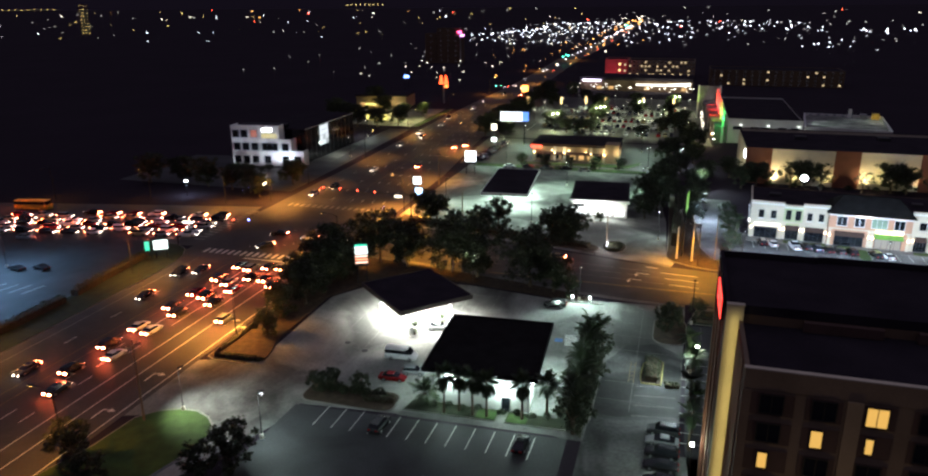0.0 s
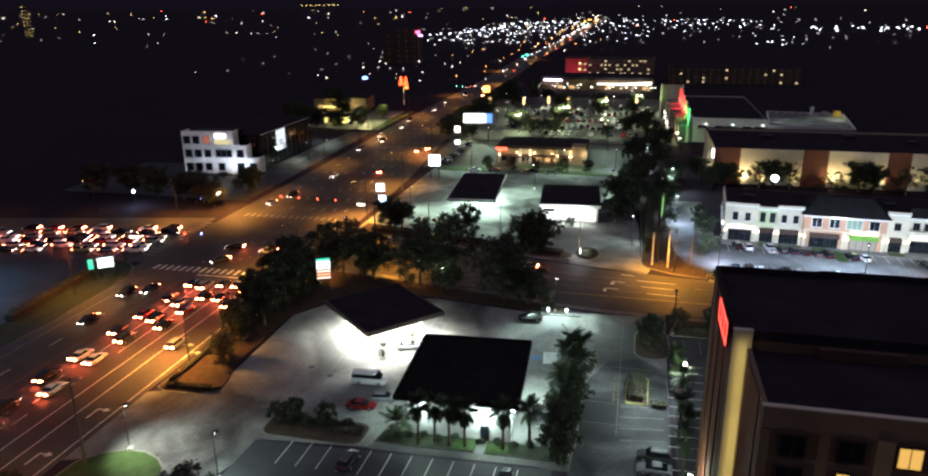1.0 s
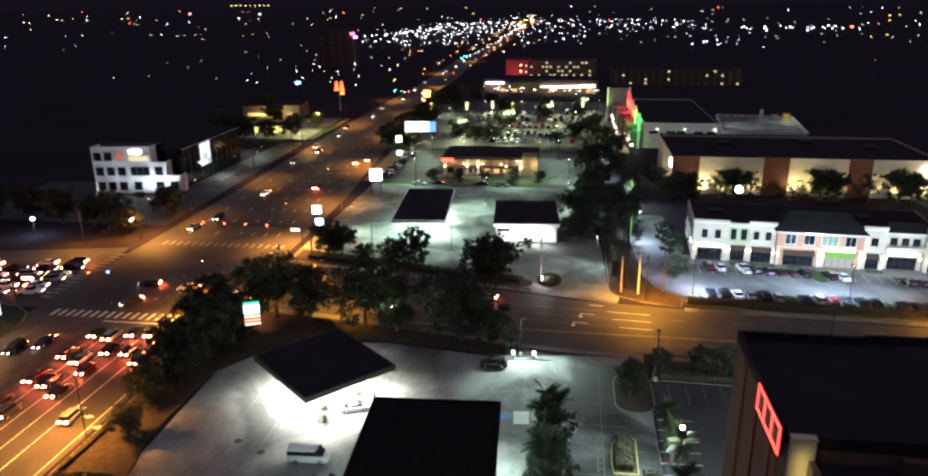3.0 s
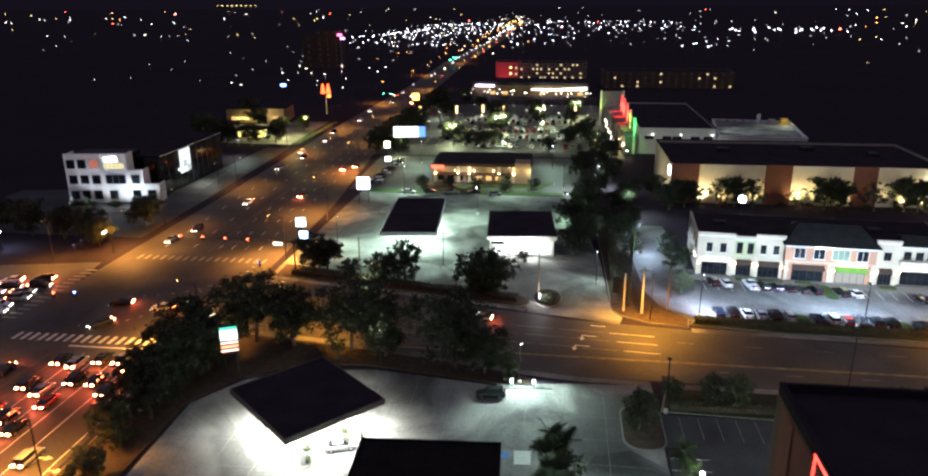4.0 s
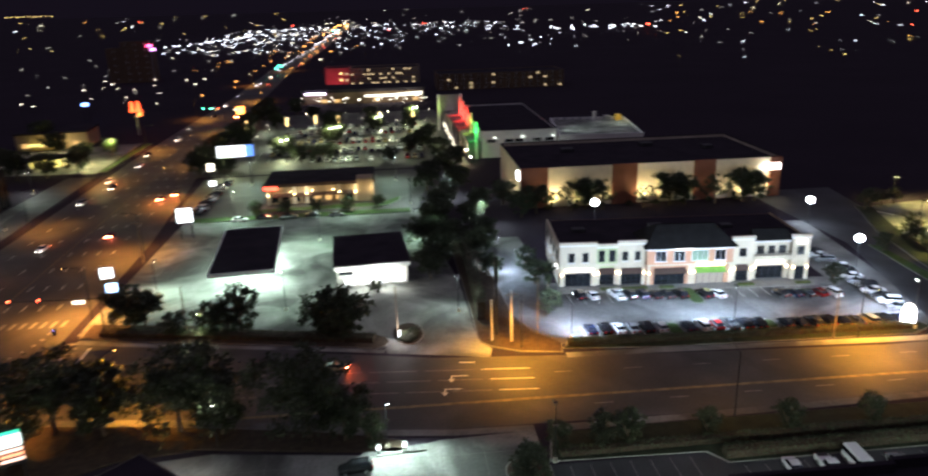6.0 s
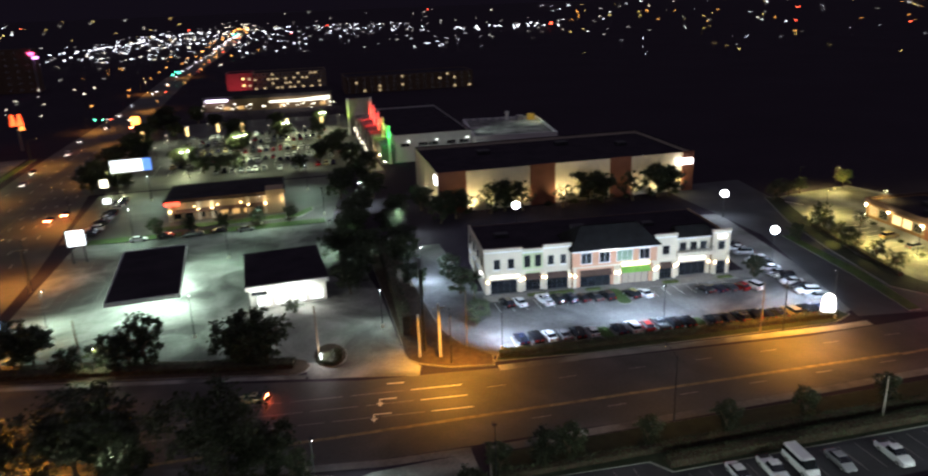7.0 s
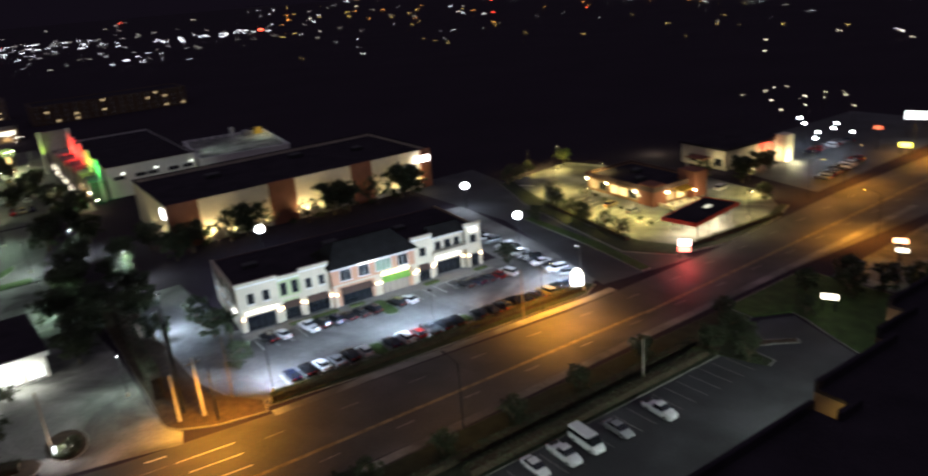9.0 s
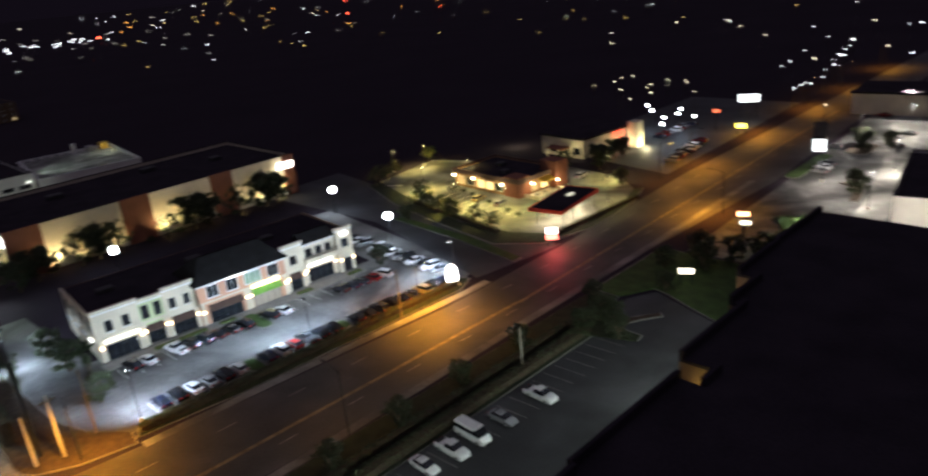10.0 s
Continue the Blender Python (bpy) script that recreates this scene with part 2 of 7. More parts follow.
road_cross = piece("road_cross", strip(B_LINE, B_WIDE, 0.005), ASPHALT, "asphalt cross road lit orange by street lamps", "road")
road_west = piece("road_west", strip([(-420, 118), (-200, 146), (-140, 158), (-88, 167)], [32, 34, 35, 38], 0.005), ASPHALT, "asphalt road west of the crossing", "road")


def lot(name, poly, mat, label, z=0.01):
    g = Geo()
    g.add([(x, y, z) for x, y in poly], [tuple(range(len(poly)))])
    return piece(name, g, mat, label, "pavement")


lot_station = lot("pavement_station", [(-48.4, 74), (-48.4, 93), (-38, 96.5), (-38.2, 108), (-38.5, 126), (-33, 134), (-24, 138.5), (-12, 140), (12, 136.3), (20, 139), (34, 139.6), (34, 128), (33, 86), (17, 86), (12, 87.5), (-24, 84.5), (-24, 80), (-30, 64), (-36, 50), (-44, 50), (-33, 70), (-36, 78)], CONCRETE, "pale stained concrete forecourt of a filling station")
lot_parking = lot("pavement_parking", [(-26.5, 40), (-24.5, 84.3), (18, 86), (18, 40)], ASPHALT_DARK, "dark asphalt car park with painted stalls", 0.014)
lot_shared = lot("pavement_shared_drive", [(20.2, 86), (33.4, 86), (33.8, 117), (29, 121), (24, 119), (21, 112)], WORN, "worn grey asphalt drive with stains and painted shade", 0.014)
lot("pavement_office_walk", [(-107.6, 252), (-99.4, 251.4), (-102.6, 286.7), (-106.6, 288.8)], CONCRETE_OLD, "pale walk beside the office wing", 0.02)
lot("pavement_office_front", [(-128, 226), (-101, 229), (-102, 238.4), (-129, 235)], CONCRETE, "pale apron before the office", 0.02)
lot("pavement_drive", [(20, 20), (20, 86), (33.5, 86), (36, 86), (36, 20)], WORN, "stained concrete drive between station and hotel", 0.012)
lot_hotel = lot("pavement_hotel", [(34.2, 90), (34.2, 131), (108, 131.5), (112, 129.6), (122, 131.4), (127.6, 128.4), (124.6, 121), (122.3, 115), (121, 60), (36, 60)], ASPHALT_DARK, "dark asphalt hotel car park with painted stalls", 0.012)
lot_station_far = lot("pavement_station_far", [(-47, 184), (-36, 181), (-10, 178), (12, 172), (12.6, 167.4), (22, 165.4), (30.6, 163.2), (31.4, 166.6), (29.6, 169.6), (29.3, 174), (28.6, 200), (22, 262), (-46, 262)], CONCRETE, "pale concrete forecourt of the far filling station", 0.009)
lot_plaza = lot("pavement_plaza", [(43, 166.5), (60, 164.5), (108, 162.2), (118, 166), (126, 230), (112, 232), (108, 190), (48, 196), (47, 230), (33, 230), (36, 176)], CONCRETE_OLD, "grey car park in front of the shopping plaza", 0.009)
lot("pavement_restaurant", [(-51, 262.5), (22, 262.5), (30, 318), (-53, 318)], ASPHALT, "asphalt car park round a restaurant", 0.006)
lot_mall = lot("pavement_mall", [(-58, 320), (44, 320), (40, 470), (-62, 470)], ASPHALT, "large asphalt shopping car park", 0.007)
lot("pavement_office", [(-160, 205), (-92, 205), (-93, 250), (-96, 330), (-106, 330), (-108, 256), (-160, 250)], ASPHALT_DARK, "dark paving round the office building", 0.007)
lot_west = lot("pavement_west", [(-93, 60), (-93.4, 110), (-94.2, 126), (-96.4, 139.4), (-101.4, 147), (-130, 148), (-240, 134), (-240, 60)], ASPHALT_DARK, "blue-lit dark car park west of the road", 0.009)
lot_burger = lot("pavement_burger", [(137.4, 173), (141, 165.4), (150, 161.4), (172, 163.4), (180, 166.6), (188, 176), (192, 205), (178, 244), (152, 240), (142.4, 212), (136.4, 190)], CONCRETE, "pale car park round the drive-in restaurant", 0.006)
lot("pavement_east", [(148, 133.5), (200, 135.6), (300, 142.4), (420, 143), (420, 60), (148, 60)], WORN, "grey car park along the cross road", 0.006)
lot("pavement_east_far", [(196, 166), (300, 171), (300, 215), (205, 215)], ASPHALT_DARK, "dark car park beside the restaurants", 0.006)
lot("pavement_driveway", [(114, 162), (138, 158.6), (137, 172), (134, 194), (139, 217), (149, 240), (152, 262), (124, 262), (126, 210)], ASPHALT_DARK, "dark side street beside the plaza", 0.012)


def island(name, poly, mat, label, h=0.15, rim=None):
    """A kerbed bed: a concrete rim with a filling."""
    ob = thing(name, label, "island", kind="structure")
    cx, cy = sum(p[0] for p in poly) / len(poly), sum(p[1] for p in poly) / len(poly)
    inner = []
    for x, y in poly:
        d = math.hypot(x - cx, y - cy)
        k = max(0, (d - 0.3) / d)
        inner.append((cx + (x - cx) * k, cy + (y - cy) * k))
    part("kerb", Geo().prism(poly, 0.0, h), rim or KERB, ob)
    part("bed", Geo().prism(inner, 0.02, h + 0.04), mat, ob)
    return ob


island("island_green", [(-46.2, 74), (-47, 66), (-50, 55), (-44, 48), (-38.6, 51), (-36.2, 56), (-34.4, 61), (-33, 66), (-32.2, 70), (-32.3, 73), (-33.4, 75.4), (-35.4, 77.2), (-38, 78.2), (-41, 78), (-44, 76.6)], GRASS, "mown grass island lit by a pole lamp")
island("island_strip", [(-47.6, 94.6), (-46, 93.6), (-40, 93.7), (-37.2, 95.8), (-37.6, 99), (-39, 104), (-39.4, 125), (-34, 135), (-25, 140), (-14, 141.5), (12, 137), (15, 137.2), (15, 139.4), (10, 141.4), (0, 144.2), (-20, 148.2), (-42, 151.4), (-46, 149.5), (-47.6, 145)], MULCH, "planted strip with trees between road and forecourt")
island("island_store", rounded(-25, -9, 85.6, 91.4, 1.8), MULCH, "shrub bed beside the forecourt")
island("island_store_south", [(-8.5, 87.2), (19.5, 88), (20.6, 92), (20.6, 114.4), (16.2, 115), (16.0, 90.6), (12.2, 90.6), (-4.4, 90.4), (-8.5, 90.4)], DARK_GRASS, "planted strip along the shop wall")
island("island_drive", [(30.5, 105.4), (30.7, 113.7), (29.8, 114.3), (28.7, 114.2), (27.8, 113.6), (27.2, 112.4), (27.0, 110), (27.0, 107.4), (27.2, 105.4)], MULCH, "planted island with a yellow kerb in the drive", rim=KERB_YELLOW)
island("island_hotel_hedge", [(34.5, 131.7), (56, 131), (58, 128.2), (107, 128.2), (109.5, 121), (111.5, 121.4), (112, 129), (116, 131.6), (122, 133), (122, 138.6), (60, 138.8), (36, 138.4)], DARK_GRASS, "hedge bed between car park and road")
island("island_hotel_lamp", rounded(28.2, 34.4, 121, 133, 2.6), MULCH, "shrub bed at the drive corner")
island("island_pump", [(9, 135.8), (18, 136.6), (18, 138.2), (9, 137.4)], CONCRETE_OLD, "kerbed strip with an air pump")
island("island_far_front", [(-46, 182.4), (-38, 180), (-24.7, 177.4), (-7.5, 173.7), (10.6, 169.6), (12.4, 170.2), (13.2, 172), (12.6, 174), (9.7, 176), (-2.5, 179), (-8.3, 180.4), (-26, 185.2), (-46, 189)], MULCH, "planted bed along the far forecourt")
island("island_sign", [(16.5 + 3.1 * math.cos(k * math.tau / 16), 175.0 + 4.9 * math.sin(k * math.tau / 16)) for k in range(16)], MULCH, "oval planted bed round a small lit sign")
island("island_poles", [(29.4, 176), (29.3, 171.6), (29.7, 169.2), (31.1, 167.3), (33.5, 165.9), (36.2, 164.5), (43.6, 163.0), (44.2, 166.5), (40, 172), (37.6, 180), (35, 230), (28.6, 230), (29.2, 200)], MULCH, "dark planted strip with utility poles")
island("island_plaza_front", [(44, 164.5), (60, 162.6), (108, 160.6), (113, 163), (112, 165.5), (108, 165), (60, 167), (46, 168.6)], DARK_GRASS, "dark hedge strip along the plaza car park")
island("island_wedge", [(124.5, 161), (127, 161), (131, 180), (132, 207), (130, 208), (127.5, 180)], GRASS, "dark grass wedge in the side street")
island("island_hotel_east", [(121.8, 133.2), (128.4, 129.6), (127.6, 126.6), (124.9, 120.6), (122.6, 114.6), (121.4, 100), (147, 100), (147, 139), (122, 138.8)], GRASS, "dim lawn round the hotel entrance sign")
island("island_hotel_arc", [(112.6, 126.4), (116, 124.6), (119.4, 122.2), (120.4, 123.2), (117, 126), (113.4, 128)], MULCH, "curved kerbed bed at the car park mouth")
island("island_burger", [(130, 172), (136, 162.4), (150, 158.6), (172, 161), (182, 165), (181, 166.8), (172, 163.6), (150, 161.6), (141.2, 165.6), (137.6, 173), (136.6, 190), (142.6, 212), (151, 239), (147, 240), (138.6, 217.5), (133.6, 194.5)], DARK_GRASS, "kerbed strip round the drive-in car park")
island("island_west_verge", [(-84.4, 10), (-84.4, 124), (-84.8, 134), (-86.0, 140), (-88.6, 144.6), (-92.6, 147.4), (-100, 148.6), (-101.4, 147), (-96.4, 139.4), (-94.2, 126), (-93.4, 110), (-93, 60), (-93, 10)], DARK_GRASS, "dark grass verge with a clipped hedge")
island("island_restaurant", [(-28, 266), (13, 268), (17, 274), (17, 278), (12, 272), (-29, 270)], GRASS, "kerbed lawn round the restaurant")
island("island_rest_front", [(-44, 259), (20, 259), (20, 263.5), (-44, 263.5)], GRASS, "lawn strip with small trees")

# pavements beside the roads
piece("pavement_walk", strip([(44, 162), (60, 161.5), (108, 158.9), (114, 159)], 1.9, 0.03), CONCRETE, "pale concrete footpath along the cross road", "pavement")
piece("pavement_walk_south", strip([(36, 139.7), (60, 140), (100, 141), (140, 141.4), (200, 143.2)], 1.7, 0.03), CONCRETE_OLD, "concrete footpath beside the hotel hedge", "pavement")
piece("pavement_walk_corner", strip([(-45, 152.6), (-20, 149.3), (0, 145.2), (12, 142), (22, 140.6), (34, 140.2)], 1.6, 0.03), CONCRETE_OLD, "concrete footpath beside the station trees", "pavement")
piece("pavement_walk_far", strip([(-46, 181), (-38, 178.8), (-7.5, 172.7), (12.2, 168.3)], 1.4, 0.03), CONCRETE, "concrete footpath beside the far station", "pavement")

# painted markings: each a thin piece on its road
PAINT_MESHES = {}


def dash(parent, x, y, length, width, angle=0.0, mat=None, name="lane_line", z=0.022):
    mat = mat or PAINT
    key = (round(length, 2), round(width, 2), mat.name)
    if key not in PAINT_MESHES:
        PAINT_MESHES[key] = Geo().box(-length / 2, length / 2, -width / 2, width / 2, 0, 0.006).mesh(name, mat)
    ob = part(name, PAINT_MESHES[key], None, parent)
    ob.matrix_world = pose(x, y, z, 0, 0, angle)
    return ob


for x in (-55.0, -58.7, -62.3, -65.8, -76.6, -84.2):
    y = 20.0 if x > -80 else 140.0
    while y < 139:
        near = x > -60 or (y > 96 and x > -70)
        dash(road_main, x, y + (6 if near else 1.5), 12 if near else 3, 0.17, 90)
        y += 12
    y = 200.0
    while y < 420:
        dash(road_main, x + (y - 195) * -0.03 + (2.5 if x < -70 else -1.5), y, 3, 0.17, 92)
        y += 12
for x, mat in ((-49.5, PAINT), (-69.3, PAINT_YELLOW), (-72.0, PAINT_YELLOW), (-81.6, PAINT_DIM)):
    for y in range(10, 140, 13):
        dash(road_main, x, y + 6.5, 13.02, 0.17, 90, mat, "edge_line")
for y in range(196, 400, 12):
    dash(road_main, -69 - (y - 195) * 0.03, y + 6, 12, 0.2, 91, PAINT_YELLOW, "edge_line")
# zebra crossings and stop lines
for k in range(19):
    dash(road_main, -51.5 - k * 1.75, 145.6, 3.0, 0.75, 90, PAINT, "crossing_bar")
for k in range(17):
    dash(road_main, -52 - k * 2.0, 190.6, 3.0, 0.7, 90, PAINT_WORN, "crossing_bar")
for k in range(14):
    dash(road_cross, -46.5, 153 + k * 2.1, 3.0, 0.7, 0, PAINT_WORN, "crossing_bar")
    dash(road_west, -90.5, 153 + k * 2.1, 3.0, 0.7, 0, PAINT_WORN, "crossing_bar")
dash(road_main, -60, 142.6, 21, 0.5, 0, name="stop_line")
dash(road_cross, -42.5, 170, 0.5, 16, 0, name="stop_line")
# dotted guide lines through the crossing
for k in range(12):
    a = k / 12 * math.pi / 2
    dash(road_cross, -66 + 16 * math.sin(a) - 8, 147 + 26 * (1 - math.cos(a)) + 4, 0.7, 0.15, 90 - math.degrees(a), name="guide_dot")
    dash(road_cross, -75 + 22 * math.cos(a), 186 - 20 * math.sin(a), 0.7, 0.15, 0, name="guide_dot")
# cross road lanes
for x0, x1, y0, y1 in ((-38, 38, 165.0, 158.2), (-30, 38, 160.6, 154.8), (-22, 38, 156.2, 151.2)):
    n = 8
    for k in range(n):
        u, v = k / n, (k + 0.86) / n
        ax, ay, bx, by = x0 + (x1 - x0) * u, y0 + (y1 - y0) * u, x0 + (x1 - x0) * v, y0 + (y1 - y0) * v
        # full paint only beside the street lamp; the darkness elsewhere is in the colour
        dash(road_cross, (ax + bx) / 2, (ay + by) / 2, math.hypot(bx - ax, by - ay), 0.16, math.degrees(math.atan2(by - ay, bx - ax)), PAINT_DIM if k < 7 else PAINT)
for x in range(42, 300, 12):
    yy = 157.9 - (x - 42) * 0.035 if x < 120 else 155.2 + (x - 120) * 0.055
    dash(road_cross, x, yy - 1.6, 3, 0.16, -2, PAINT_DIM)
    dash(road_cross, x + 4, 145.6 + max(0, x - 120) * 0.03, 3, 0.16, 0, PAINT_WORN)
for x in range(-10, 290, 12):
    dash(road_cross, x + 6, 149.0 - (x + 10) * 0.014 + (max(0, x - 110) * 0.05), 12.02, 0.7, -0.6 if x < 110 else 2, PAINT_YELLOW, "edge_line")


def arrow(parent, x, y, angle, turn):
    """A painted lane arrow: a shaft and a head bent to one side."""
    g = Geo()
    g.box(-1.6, 0.6, -0.1, 0.1, 0, 0.006)
    if turn:
        g.box(0.45, 0.65, -0.1, 0.9 * turn, 0, 0.006) if turn > 0 else g.box(0.45, 0.65, 0.9 * turn, 0.1, 0, 0.006)
        g.prism([(0.1, 0.85 * turn), (1.0, 0.85 * turn), (0.55, 1.75 * turn)][:: 1 if turn > 0 else -1], 0, 0.006)
    else:
        g.prism([(0.6, -0.45), (1.7, 0), (0.6, 0.45)], 0, 0.006)
    ob = part("lane_arrow", g, PAINT, parent)
    ob.matrix_world = pose(x, y, 0.022, 0, 0, angle) @ Matrix.Scale(1.25, 4)


arrow(road_cross, 25.8, 162.0, 173, 0.01)
arrow(road_cross, 24.0, 157.4, 174, 1)
arrow(road_cross, 22.6, 153.2, 174, 1)
arrow(road_main, -52.6, 86, 90, -1)
arrow(road_main, -52.6, 74, 90, -1)
arrow(road_main, -52.6, 109, 90, -1)
arrow(road_main, -49.4, 106.4, 90, -1)
arrow(road_main, -64, 88, 90, 1)

# painted stalls
dash(lot_station, 11.6, 117.8, 1.5, 1.5, 0, PAINT_BLUE, "bay_mark")
for k in range(12):
    dash(lot_parking, -19.1 + k * 2.96, 82.3, 5.5, 0.13, 89, name="stall_line")
for k in range(4):
    dash(lot_shared, 29.6, 95.4 + k * 3.1, 6.4, 0.12, 7, PAINT_WORN, "stall_line", 0.026)
for x in (25.2, 26.0):
    dash(lot_shared, x, 109.0, 7.4, 0.1, 90, PAINT_YELLOW, "kerb_line", 0.026)
for k in range(5):
    dash(lot_shared, 25.6, 106.4 + k * 1.3, 0.9, 0.1, 35, PAINT_YELLOW, "kerb_line", 0.03)
dash(lot_shared, 33.6, 111.4, 6.2, 0.12, 92, PAINT_WORN, "stall_line", 0.026)
for k in range(7):
    dash(lot_hotel, 37.0 + k * 2.75, 127.6, 5.6, 0.1, 90, PAINT_WORN, "stall_line")
for k in range(18):
    dash(lot_hotel, 60.0 + k * 2.75, 124.6, 5.6, 0.1, 92, PAINT_WORN, "stall_line")
for k in range(12):
    dash(lot_hotel, 35.8 + 0.1 * k, 89.5 + k * 2.75, 5.4, 0.12, 2, name="stall_line")
for k in range(23):
    dash(lot_plaza, 49.2 + k * 2.74, 170.3 - k * 0.12, 5.2, 0.11, 90, name="stall_line")
for k in range(19):
    dash(lot_plaza, 50.5 + k * 2.74, 186.3 - k * 0.15, 5.2, 0.11, 90, name="stall_line")
for k in range(14):
    dash(lot_mall, -40 + k * 5.6, 352, 22, 0.12, 90, name="stall_line")
for k in range(12):
    dash(lot_west, -104 - k * 3.2, 112 - k * 0.4, 5.4, 0.12, 80, name="stall_line")

# expansion joints of the concrete forecourts, thin dark grooves
JOINT = material("joint_filler", (0.17, 0.17, 0.16), 0.9, var=0.3, scale=1)
for k in range(11):
    dash(lot_station, -34 + k * 6, 116 + (k % 2) * 0.4, 40 if k > 1 else 22, 0.07, 90, JOINT, "joint", 0.014)
for k in range(7):
    dash(lot_station, -2, 99 + k * 6, 68, 0.07, 0, JOINT, "joint", 0.014)
for k in range(9):
    dash(lot_station_far, -38 + k * 6.5, 222, 74, 0.07, 90, JOINT, "joint", 0.014)
for k in range(10):
    dash(lot_station_far, -12, 190 + k * 7, 62, 0.07, 0, JOINT, "joint", 0.014)
for x, y in ((-25.8, 106.4), (-21.5, 104.2), (-31, 132.2)):
    cover = part("manhole_cover", Geo().disc(0, 0, 0, 0.6, 0.02, 14), ASPHALT_DARK, lot_station)
    cover.matrix_world = pose(x, y, 0.012)

# ------------------------------------------------------------------ buildings
WIN = {}


def window(parent, at, facing, w, h, pane_mat=None, frame_mat=None, mullions=1, name="window"):
    """A framed window on a wall. facing: degrees about z of its outward side, 0 to the south."""
    pane_mat, frame_mat = pane_mat or GLASS_DARK, frame_mat or FASCIA
    key = (w, h, mullions, frame_mat.name)
    if key not in WIN:
        t = 0.1
        g = Geo()
        g.box(-w / 2 - t, w / 2 + t, -0.09, 0.03, -h / 2 - t, -h / 2).box(-w / 2 - t, w / 2 + t, -0.09, 0.03, h / 2, h / 2 + t)
        g.box(-w / 2 - t, -w / 2, -0.09, 0.03, -h / 2, h / 2).box(w / 2, w / 2 + t, -0.09, 0.03, -h / 2, h / 2)
        for k in range(mullions):
            x = -w / 2 + w * (k + 1) / (mullions + 1)
            g.box(x - 0.035, x + 0.035, -0.07, 0.03, -h / 2, h / 2)
        WIN[key] = g.mesh("window", frame_mat)
    pk = (w, h, pane_mat.name)
    if pk not in WIN:
        WIN[pk] = Geo().box(-w / 2, w / 2, -0.03, 0.02, -h / 2, h / 2).mesh("pane", pane_mat)
    ob = part(name, WIN[key], None, parent)
    ob.matrix_local = pose(*at, 0, 0, facing)
    part("pane", WIN[pk], None, ob)
    return ob


def walls(parent, x0, x1, y0, y1, z0, z1, mat, t=0.3, name="wall", cap=None):
    """Four walls with thickness, butted end to end, with a coping where cap is given."""
    for a in ((x0, x1, y0, y0 + t), (x0, x1, y1 - t, y1), (x0, x0 + t, y0 + t, y1 - t), (x1 - t, x1, y0 + t, y1 - t)):
        part(name, Geo().box(*a, z0, z1), mat, parent)
    if cap:
        e = 0.12
        g = Geo()
        for a in ((x0 - e, x1 + e, y0 - e, y0 + t + e), (x0 - e, x1 + e, y1 - t - e, y1 + e), (x0 - e, x0 + t + e, y0 + t + e, y1 - t - e), (x1 - t - e, x1 + e, y0 + t + e, y1 - t - e)):
            g.box(*a, z1, z1 + 0.18)
        part("coping", g, cap, parent)


def rooftop_units(parent, spots, z):
    for x, y, w, d, h in spots:
        part("rooftop_unit", Geo().slab(x - w / 2, x + w / 2, y - d / 2, y + d / 2, z, z + h, 0.08), material("dull_unit_metal", (0.05, 0.05, 0.052), 0.7, 0.3), parent)


# filling station shop
shop = thing("station_shop", "white filling station shop with a dark roof", "shop", pose(3.4, 99, 0, 0, 0, 3))
walls(shop, -7.4, 7.6, -8.0, 10.2, 0, 6.2, STUCCO_WHITE)
part("roof", Geo().slab(-8.7, 8.5, -9.0, 10.9, 6.05, 6.5, 0.04), ROOF_SHINGLE, shop)
for a in ((-9.1, 8.9, -9.4, -9.0), (-9.1, 8.9, 10.9, 11.3), (-9.1, -8.7, -9.0, 10.9), (8.5, 8.9, -9.0, 10.9)):
    part("fascia", Geo().slab(*a, 6.0, 6.75, 0.04), ROOF_SHINGLE, shop)
for x in (-7.6, 7.1):
    part("downpipe", Geo().rod((x + 0.3, -8.06, 0), (x + 0.3, -8.06, 6.0), 0.05), STEEL, shop)
for x, w, h in ((3.9, 1.1, 2.1),):
    window(shop, (x, -8.02, 1.15), 0, w, h, GLASS_DARK, BLACK_METAL, 0, "door")
for y in (-5, 0, 5):
    window(shop, (-7.42, y, 1.7), -90, 2.6, 2.0, glow("shop_window_glow", (0.9, 1, 0.95), 1.0), STEEL, 2)
for k in (-5, 5):
    window(shop, (k, 10.22, 1.7), 180, 3.2, 2.0, MATS["shop_window_glow"], STEEL, 2)
for at in ((-4.2, -8.2, 4.6), (3.9, -8.2, 3.6), (7.85, -7, 4.4), (7.85, 4, 4.6), (-7.7, -6, 4.4)):
    part("wall_light", Geo().slab(at[0] - 0.2, at[0] + 0.2, at[1] - 0.15, at[1] + 0.15, at[2], at[2] + 0.25, 0.03), G_LED, shop)
for at, e in (((-0.9, 90.0, 4.4), 300), ((7.5, 90.2, 3.4), 260), ((12.2, 92.4, 4.2), 420), ((11.9, 103.6, 4.4), 620), ((-4.9, 93, 4.2), 380), ((-5.2, 99, 3.2), 80)):
    lamp("POINT", e, LED, at, size=0.15)


